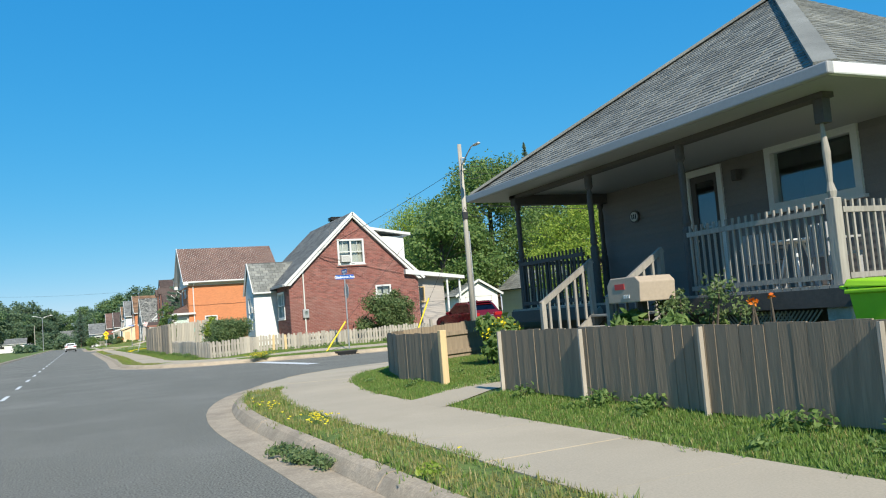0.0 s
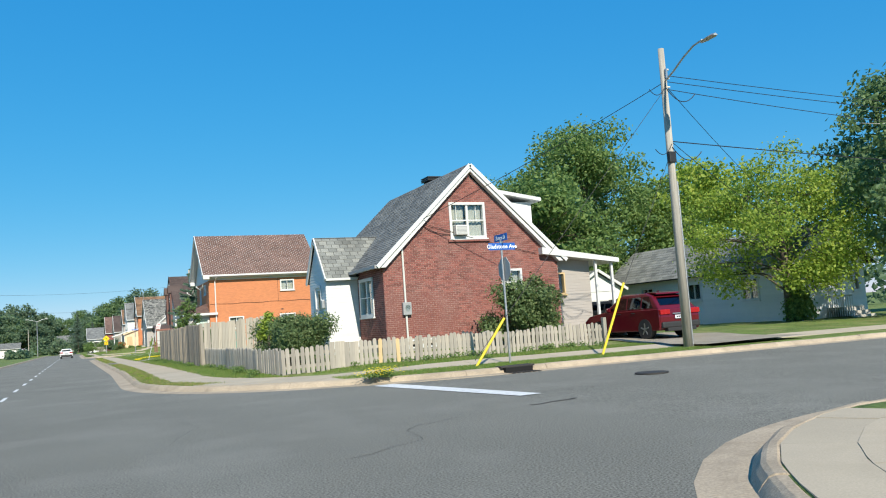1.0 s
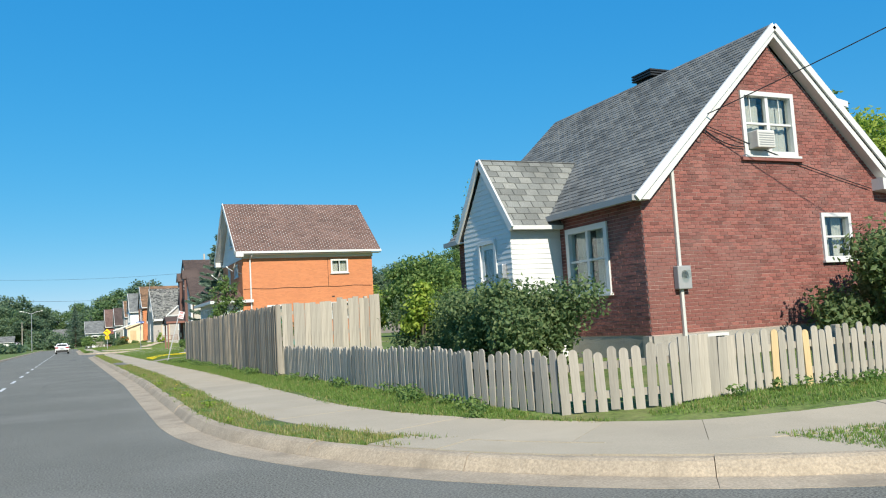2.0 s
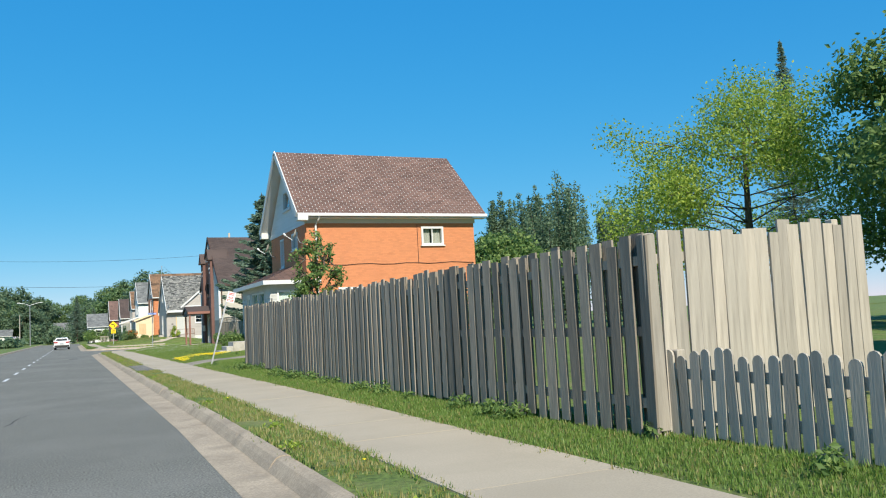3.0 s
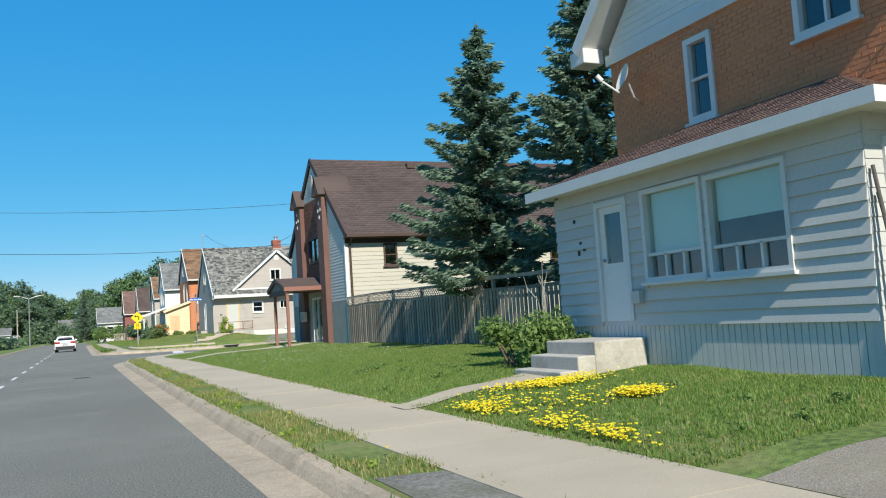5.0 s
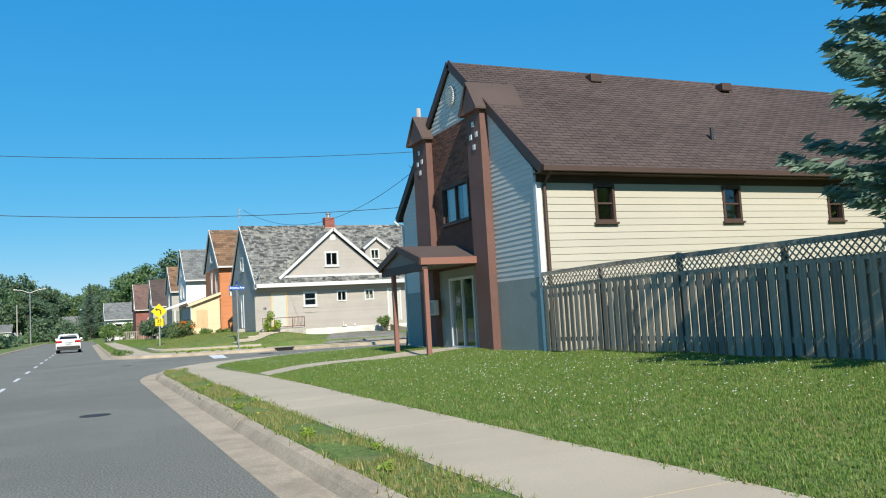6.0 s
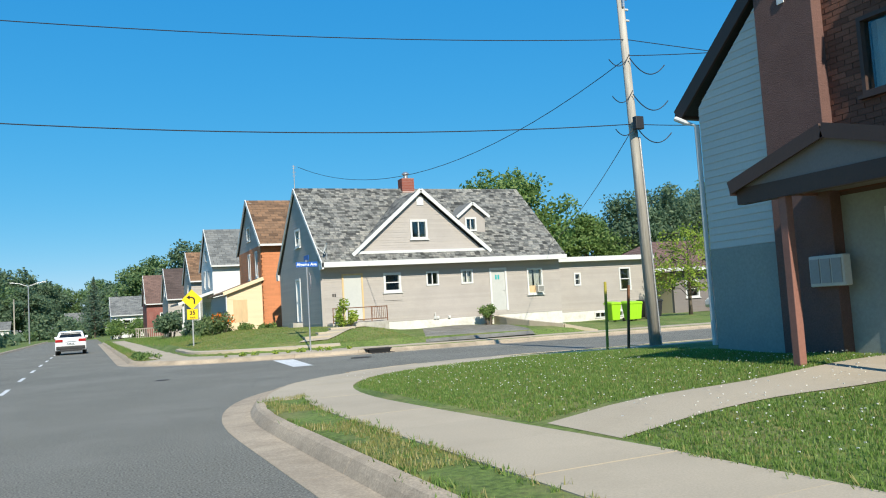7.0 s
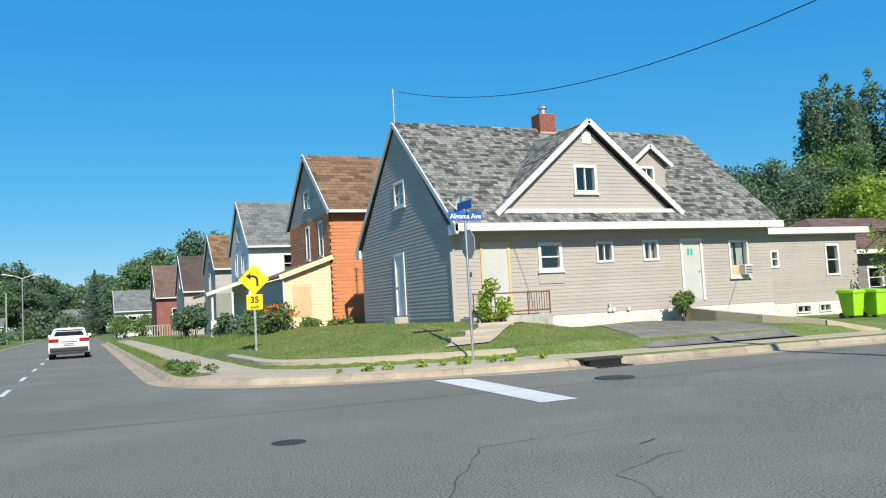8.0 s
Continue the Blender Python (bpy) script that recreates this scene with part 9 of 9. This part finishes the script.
for px, py, hh, wide, sd in ((55.5, 160.0, 9.8, 9.0, 129), (63.0, 160.5, 10.3, 9.5, 136)):
    broad_tree((px, py, 0.2), hh, wide, "leaf_lime", "yellow-green tree beyond a brown bungalow", sd, 8000, 0.24, 0.4, 0.1)
for (px, py, hh, wide), sd in zip(((75.5, 181.0, 25.5, 9.0), (84.0, 182.0, 26.8, 9.5), (91.5, 182.0, 26.3, 9.0)), (130, 131, 137)):
    poplar((px, py, 0.0), hh, wide, "very tall dark poplar in the distance", sd, 14000, 0.34)
broad_tree((31.0, 139.6, 0.3), 5.2, 3.6, "leaf_lime", "small thin tree beside a grey extension", 133, 1300, 0.13, 0.1, 0.3)

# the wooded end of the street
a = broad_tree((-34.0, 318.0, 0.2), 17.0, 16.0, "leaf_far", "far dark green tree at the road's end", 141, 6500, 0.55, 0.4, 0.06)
bb = broad_tree((12.0, 290.0, 0.2), 16.0, 14.0, "leaf_dark", "far green tree at the road's end", 142, 6500, 0.5, 0.4, 0.06)
rs = np.random.RandomState(9)
for src, sx, sy, spots in ((a, -34.0, 318.0, ((-13, 312), (6, 306), (-40, 284), (-48, 300), (-66, 292), (30, 305), (48, 300), (-24, 262), (-38, 255), (70, 290), (90, 270), (-90, 300), (20, 262))),
                           (bb, 12.0, 290.0, ((-7, 338), (4, 345), (26, 285), (40, 278), (-18, 318), (62, 310), (-30, 232), (-26, 246), (80, 250), (95, 230), (24, 245), (33, 232)))):
    for px, py in spots:
        k = rs.uniform(0.75, 1.1)
        copy_thing(src, Matrix.Translation((px, py, 0.2)) @ Matrix.Rotation(rs.uniform(0, 6.28), 4, "Z") @ Matrix.Diagonal((k, k, k * rs.uniform(0.85, 1.05), 1)))


rs = np.random.RandomState(19)
c, rad = [], []
for x0, x1, y0, y1, zt, n in ((-70, -21, 236, 252, 3.4, 70), (-11, 3, 300, 312, 2.6, 40), (-120, -20, 300, 330, 6.0, 80), (-14, 40, 296, 330, 6.5, 70), (14, 60, 236, 262, 3.2, 50), (-13, -9, 206, 240, 1.6, 30), (40, 130, 290, 330, 7.0, 60), (62, 120, 18, 80, 5.5, 70)):
    for _ in range(n):
        c.append((rs.uniform(x0, x1), rs.uniform(y0, y1), rs.uniform(0.3, zt)))
        rad.append(rs.uniform(1.2, 2.6) * (0.5 if zt < 2 else 1))
v, f = leaf_cloud(c, rad, 33000, 0.42, rs)
v[:, 2] = np.maximum(v[:, 2], 0.15)
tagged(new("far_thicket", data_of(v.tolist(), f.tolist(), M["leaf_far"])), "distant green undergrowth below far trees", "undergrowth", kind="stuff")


for px, py, k in ((-11, 332, 0.85), (-18, 328, 1.02), (-26, 324, 1.06), (-35, 320, 1.02), (-45, 322, 1.05)):
    copy_thing(a, Matrix.Translation((px, py, 0.2)) @ Matrix.Rotation(px * 1.7, 4, "Z") @ Matrix.Diagonal((k, k, k, 1)))


# unseen trees added across the road, to darken what the windows mirror
for i, y in enumerate((14, 62, 96, 152, 186, 222)):
    k = rs.uniform(0.5, 0.72)
    copy_thing(a if i % 2 else bb, Matrix.Translation((-26.5 - 3 * (i % 3), y, 0.13)) @ Matrix.Rotation(i * 1.3, 4, "Z") @ Matrix.Diagonal((k, k, k, 1)))


# bare climber at the porch corner
vine = thing("bare_climber", (8.0, 87.05, 0.45), "bare pale twigs climbing a porch corner", "climber")
for i in range(7):
    pts = [(7.95, 87.0 + 0.03 * i, 0.45)]
    for k in range(5):
        pts.append((pts[-1][0] + rs.uniform(-0.16, 0.1), pts[-1][1] + rs.uniform(-0.12, 0.14), pts[-1][2] + rs.uniform(0.2, 0.42)))
    part("twig", Build().tube(pts, [0.014, 0.012, 0.01, 0.008, 0.006, 0.004], 5), M["wood_pole"], vine)


# ---- grass ----
def blades(name, x, y, z, height, mat, label, seed, n=3, width=0.007, lean=0.6):
    """Tufts of n blades at each place, all in one mesh."""
    rs = np.random.RandomState(seed)
    m = len(x) * n
    px, py, pz = (np.repeat(q, n) for q in (x, y, z))
    px, py = px + rs.normal(0, 0.02, m), py + rs.normal(0, 0.02, m)
    h = np.repeat(height, n) * rs.uniform(0.55, 1.25, m)
    a = rs.uniform(0, 2 * np.pi, m)
    l = h * lean * rs.uniform(0.1, 1.2, m)
    w = width * rs.uniform(0.7, 1.5, m)
    c, s = np.cos(a), np.sin(a)
    v = np.stack([np.stack([px - s * w, py + c * w, pz - 0.01], 1), np.stack([px + s * w, py - c * w, pz - 0.01], 1), np.stack([px + c * l, py + s * l, pz + h], 1)], 1).reshape(-1, 3)
    f = np.arange(3 * m).reshape(-1, 3)
    ob = new(name, data_of(v.tolist(), f.tolist(), M[mat]))
    return tagged(ob, label, "grass", kind="stuff")


def clear_of_paths(x, y):
    """True where grass grows: off driveways, paths and house floors."""
    ok = np.ones(len(x), bool)
    for x0, x1, y0, y1 in ((4.0, 18.2, 75.9, 78.9), (2.0, 2.75, 74.4, 80.3), (3.8, 6.6, 8.4, 9.6), (3.8, 9.6, 109.1, 110.6), (3.8, 6.9, 84.5, 85.3), (12.0, 18.2, 133.0, 139.2), (17.4, 21.8, 33.0, 43.0),
                           (8.1, 17.0, 5.4, 13.8), (8.9, 18.0, 42.0, 50.5), (8.0, 18.3, 80.2, 87.0), (9.6, 27.2, 106.0, 115.3), (9.5, 22.3, 139.0, 147.6), (6.3, 8.1, 9.3, 10.5), (6.4, 8.1, 84.4, 86.0)):
        ok &= ~((x > x0) & (x < x1) & (y > y0) & (y < y1))
    return ok


rs = np.random.RandomState(5)
# the strip between kerb and pavement: half dry, weedy
s_x, s_y = rs.uniform(1.5, 3.6, 150000), rs.uniform(-3, 150, 150000)
d = reach(s_x, s_y)
keep = (d > 1.05) & (d < 1.68) & clear_of_paths(s_x, s_y)
keep &= ~((s_y > 15.1) & (s_y < 21)) & ~((s_y > 32.6) & (s_y < 37.2)) & ~((s_y > 116.2) & (s_y < 137))
dry = rs.uniform(size=len(s_x)) < np.interp(s_y, [50, 110], [0.74, 0.92])
patch = np.sin(s_y * 1.9) * np.sin(s_y * 0.7 + s_x * 3) > np.interp(s_y, [60, 80, 112], [-0.6, -0.25, -0.05])
for pick, mat, nm in ((keep & dry & patch, "grass_dry", "half-dry yellowish roadside grass"), (keep & ~dry & patch, "grass", "ragged green roadside grass")):
    x, y = s_x[pick], s_y[pick]
    blades("verge_grass", x, y, lawn(x, y), rs.uniform(0.02, 0.065, len(x)), mat, nm, 6)
# lawns beside the pavement
for (x0, x1, y0, y1, n, h0, h1), nm in (((4.0, 8.1, -2, 18, 120000, 0.02, 0.055), "thick green lawn grass before a porch"),
                                        ((4.05, 5.1, 37, 75, 48000, 0.02, 0.06), "green grass strip along fences"),
                                        ((6, 20, 32.8, 37.0, 42000, 0.025, 0.055), "short green grass beside a side street"),
                                        ((4.05, 9.8, 69, 92, 120000, 0.018, 0.05), "mixed green lawn grass with weeds"),
                                        ((4.05, 10.2, 92, 122, 170000, 0.018, 0.045), "fresh green lawn grass with clover"),
                                        ((3.9, 13.5, 134, 152, 40000, 0.02, 0.055), "sparse green lawn grass on a slope"),
                                        ((1.5, 6.0, 150, 200, 9000, 0.08, 0.25), "rough tall grass beside the road")):
    x, y = rs.uniform(x0, x1, n), rs.uniform(y0, y1, n)
    d = reach(x, y)
    ok = (d > (3.1 if y0 != 32.8 else 1.06)) & clear_of_paths(x, y)
    if y0 == 32.8:
        ok &= ~((d > np.interp(x, [4.2, 9.0], [1.62, 2.78])) & (d < np.interp(x, [4.2, 9.0], [3.08, 3.87])))
    if y0 == 150:
        ok = ((d > 3.1) | ((d > 1.06) & (d < 1.6)))
    if y0 == 134:
        ok &= d > 3.3
    if y0 == 92:
        ok |= (d > np.interp(y, [108, 114, 118], [3.1, 2.72, 2.46])) & (y > 110.6) & clear_of_paths(x, y)
    x, y, d = x[ok], y[ok], d[ok]
    dry = rs.uniform(size=len(x)) < (0.5 if y0 == 134 else 0.12)
    for pick, mat in ((~dry, "grass"), (dry, "grass_dry")):
        blades("lawn_grass", x[pick], y[pick], lawn(x[pick], y[pick], d[pick]), rs.uniform(h0, h1, pick.sum()), mat, nm, int(y0) + 50)


# tufts that hang over the edges of slabs and kerbs
tx, ty = [], []
for e, lo, hi in ((EDGES[0], EDGES[0].near(1.36, -3), EDGES[0].near(4, 19)), (EDGES[1], EDGES[1].near(4, 35), EDGES[1].near(4, 120.5)), (EDGES[2], EDGES[2].near(0.9, 138), EDGES[2].near(0.9, 170))):
    for at_d, wide, many in ((3.1, 0.06, 70), (1.62, 0.06, 45), (1.06, 0.06, 45)):
        for q in rs.uniform(lo, hi, int((hi - lo) * many)):
            if noise.noise((q * 1.3, at_d * 7, 0.0)) + 0.5 * noise.noise((q * 5.0, at_d, 4.0)) > -0.12:
                x, y = e.at(q, at_d + rs.normal() * wide)
                tx.append(x), ty.append(y)
tx, ty = np.array(tx), np.array(ty)
td = reach(tx, ty)
ok = clear_of_paths(tx, ty) & ((td > 2.9) | ~(((ty > 15.1) & (ty < 37.2)) | ((ty > 116.2) & (ty < 137)))) & ~((td > 2.9) & (ty > 110))
tx, ty, td = tx[ok], ty[ok], td[ok]
some = rs.uniform(size=len(tx)) < 0.3
for pick, mat, nm in ((~some, "grass", "green grass tufts overhanging concrete edges"), (some, "grass_dry", "dry grass tufts overhanging concrete edges")):
    blades("edge_grass", tx[pick], ty[pick], np.maximum(lawn(tx[pick], ty[pick], td[pick]), 0.13), rs.uniform(0.025, 0.075, pick.sum()), mat, nm, 61, lean=1.1)


def weeds(label, spots, seed, mat="leaf_maple", size=0.05, h=0.2, per=60, r=0.18, base=None):
    """Low weeds, one mesh."""
    q = np.random.RandomState(seed)
    cs = [(x, y, (high(x, y) if base is None else base) + h * 0.45) for x, y in spots]
    v, f = leaf_cloud(cs, [r * q.uniform(0.6, 1.2) for _ in cs], per * len(cs), size, q, h / r * 0.5)
    v[:, 2] = np.maximum(v[:, 2], 0.01)
    return tagged(new("weeds", data_of(v.tolist(), f.tolist(), M[mat])), label, "weeds", kind="stuff")


def on_grass(spots):
    """Keeps the spots that lie in grass, off asphalt, kerbs and slabs."""
    s = np.array(spots, float)
    d = reach(s[:, 0], s[:, 1])
    ok = clear_of_paths(s[:, 0], s[:, 1]) & (((d > 1.1) & (d < 1.55)) | (d > 3.2))
    for lo, hi in ((13.5, 23), (30, 40), (114, 139)):
        ok &= ~((s[:, 1] > lo) & (s[:, 1] < hi) & (d < 1.7))
    return [spots[i] for i in np.nonzero(ok)[0]]


q = random.Random(77)
weeds("leafy weeds at the foot of fences", [(4.7 + q.uniform(-0.1, 0.15), q.uniform(38, 70)) for _ in range(60)] + [(4.8, q.uniform(-1, 8)) for _ in range(9)] + [(q.uniform(6.5, 16), 36.75) for _ in range(30)], 78, "leaf_maple", 0.032, 0.2, 60)
weeds("straggling weeds along the foot of an orange wall", [(q.uniform(10.4, 18), 79.75 + q.uniform(-0.25, 0.2)) for _ in range(60)], 85, "leaf_lime", 0.03, 0.16, 50, 0.16)
weeds("green weeds in the verge", on_grass([(q.uniform(1.75, 2.6), q.uniform(2, 112)) for _ in range(70)]), 79, "leaf_lime", 0.025, 0.11, 40, 0.11)
weeds("weeds growing in the gutter", [(1.55 + 0.25 * i / 14 + q.uniform(-0.12, 0.12), 7.3 - 0.9 * i / 14 + q.uniform(-0.3, 0.3)) for i in range(15)], 80, "leaf_bush", 0.022, 0.12, 120, 0.15, 0.01)
weeds("broad weeds on a lawn", on_grass([(q.uniform(4.2, 8), q.uniform(70, 92)) for _ in range(50)] + [(q.uniform(4.2, 7.5), q.uniform(2, 14)) for _ in range(40)]), 81, "leaf_maple", 0.03, 0.1, 30, 0.12)
weeds("weeds along a corner kerb", [(4.4 + i * 0.55 + q.uniform(-0.2, 0.2), 133.6 - i * 0.1) for i in range(9)], 82, "leaf_lime", 0.05, 0.16, 40, 0.14)
weeds("ragged weeds at a pavement corner", [(1.9 + q.uniform(-0.3, 0.4), 138.5 + q.uniform(-1.5, 2.5)) for _ in range(16)], 83, "leaf_maple", 0.05, 0.3, 60, 0.2)


def flowers(label, spots, seed, mat="petal_yellow", size=0.028, h=0.16):
    rr = np.random.RandomState(seed)
    s = np.array(spots)
    n = len(s)
    z = lawn(s[:, 0], s[:, 1]) + rr.uniform(0.4, 1.0, n) * h
    a = rr.uniform(0, 6.28, n)
    vs, fs = [], []
    for k in range(n):
        b0 = len(vs)
        for i in range(6):
            w = a[k] + i * math.pi / 3
            vs.append((s[k, 0] + size * math.cos(w), s[k, 1] + size * math.sin(w), z[k] + 0.012 * (i % 2)))
        fs.append(tuple(range(b0, b0 + 6)))
    return tagged(new("flowers", data_of(vs, fs, M[mat])), label, "flowers", kind="stuff")


def spots_in(cx, cy, rx, ry, n, seed):
    rr = np.random.RandomState(seed)
    return [(cx + rr.normal() * rx, cy + rr.normal() * ry) for _ in range(n)]


patches = ((4.25, 83.0, 0.26, 0.28, 420), (5.9, 84.0, 0.42, 0.18, 560), (6.5, 84.3, 0.22, 0.1, 180), (5.8, 81.8, 0.15, 0.11, 380), (4.3, 81.3, 0.14, 0.2, 130), (4.3, 80.3, 0.1, 0.3, 160), (4.9, 82.3, 0.5, 0.5, 130))
flowers("yellow flowers in dense patches on a lawn", on_grass(sum((spots_in(*p, k) for k, p in enumerate(patches)), [])), 6, size=0.024, h=0.1)
flowers("yellow flowers in the roadside grass", spots_in(2.25, 11.2, 0.12, 0.3, 16, 7) + spots_in(2.3, 8.3, 0.1, 0.2, 40, 8) + on_grass([(q.uniform(1.7, 2.6), q.uniform(0, 110)) for _ in range(45)]), 9, size=0.022, h=0.14)
flowers("clump of yellow flowers at a kerb", spots_in(6.65, 33.2, 0.28, 0.14, 160, 10), 11, size=0.026, h=0.26)
weeds("leafy clump of flowers at a kerb", [(6.4 + i * 0.14, 33.2) for i in range(5)], 84, "leaf_maple", 0.04, 0.22, 60, 0.16)
flowers("white clover heads in a lawn", [(q.uniform(4.4, 9.5), q.uniform(95, 119)) for _ in range(1300)], 12, "petal_white", 0.011, 0.07)
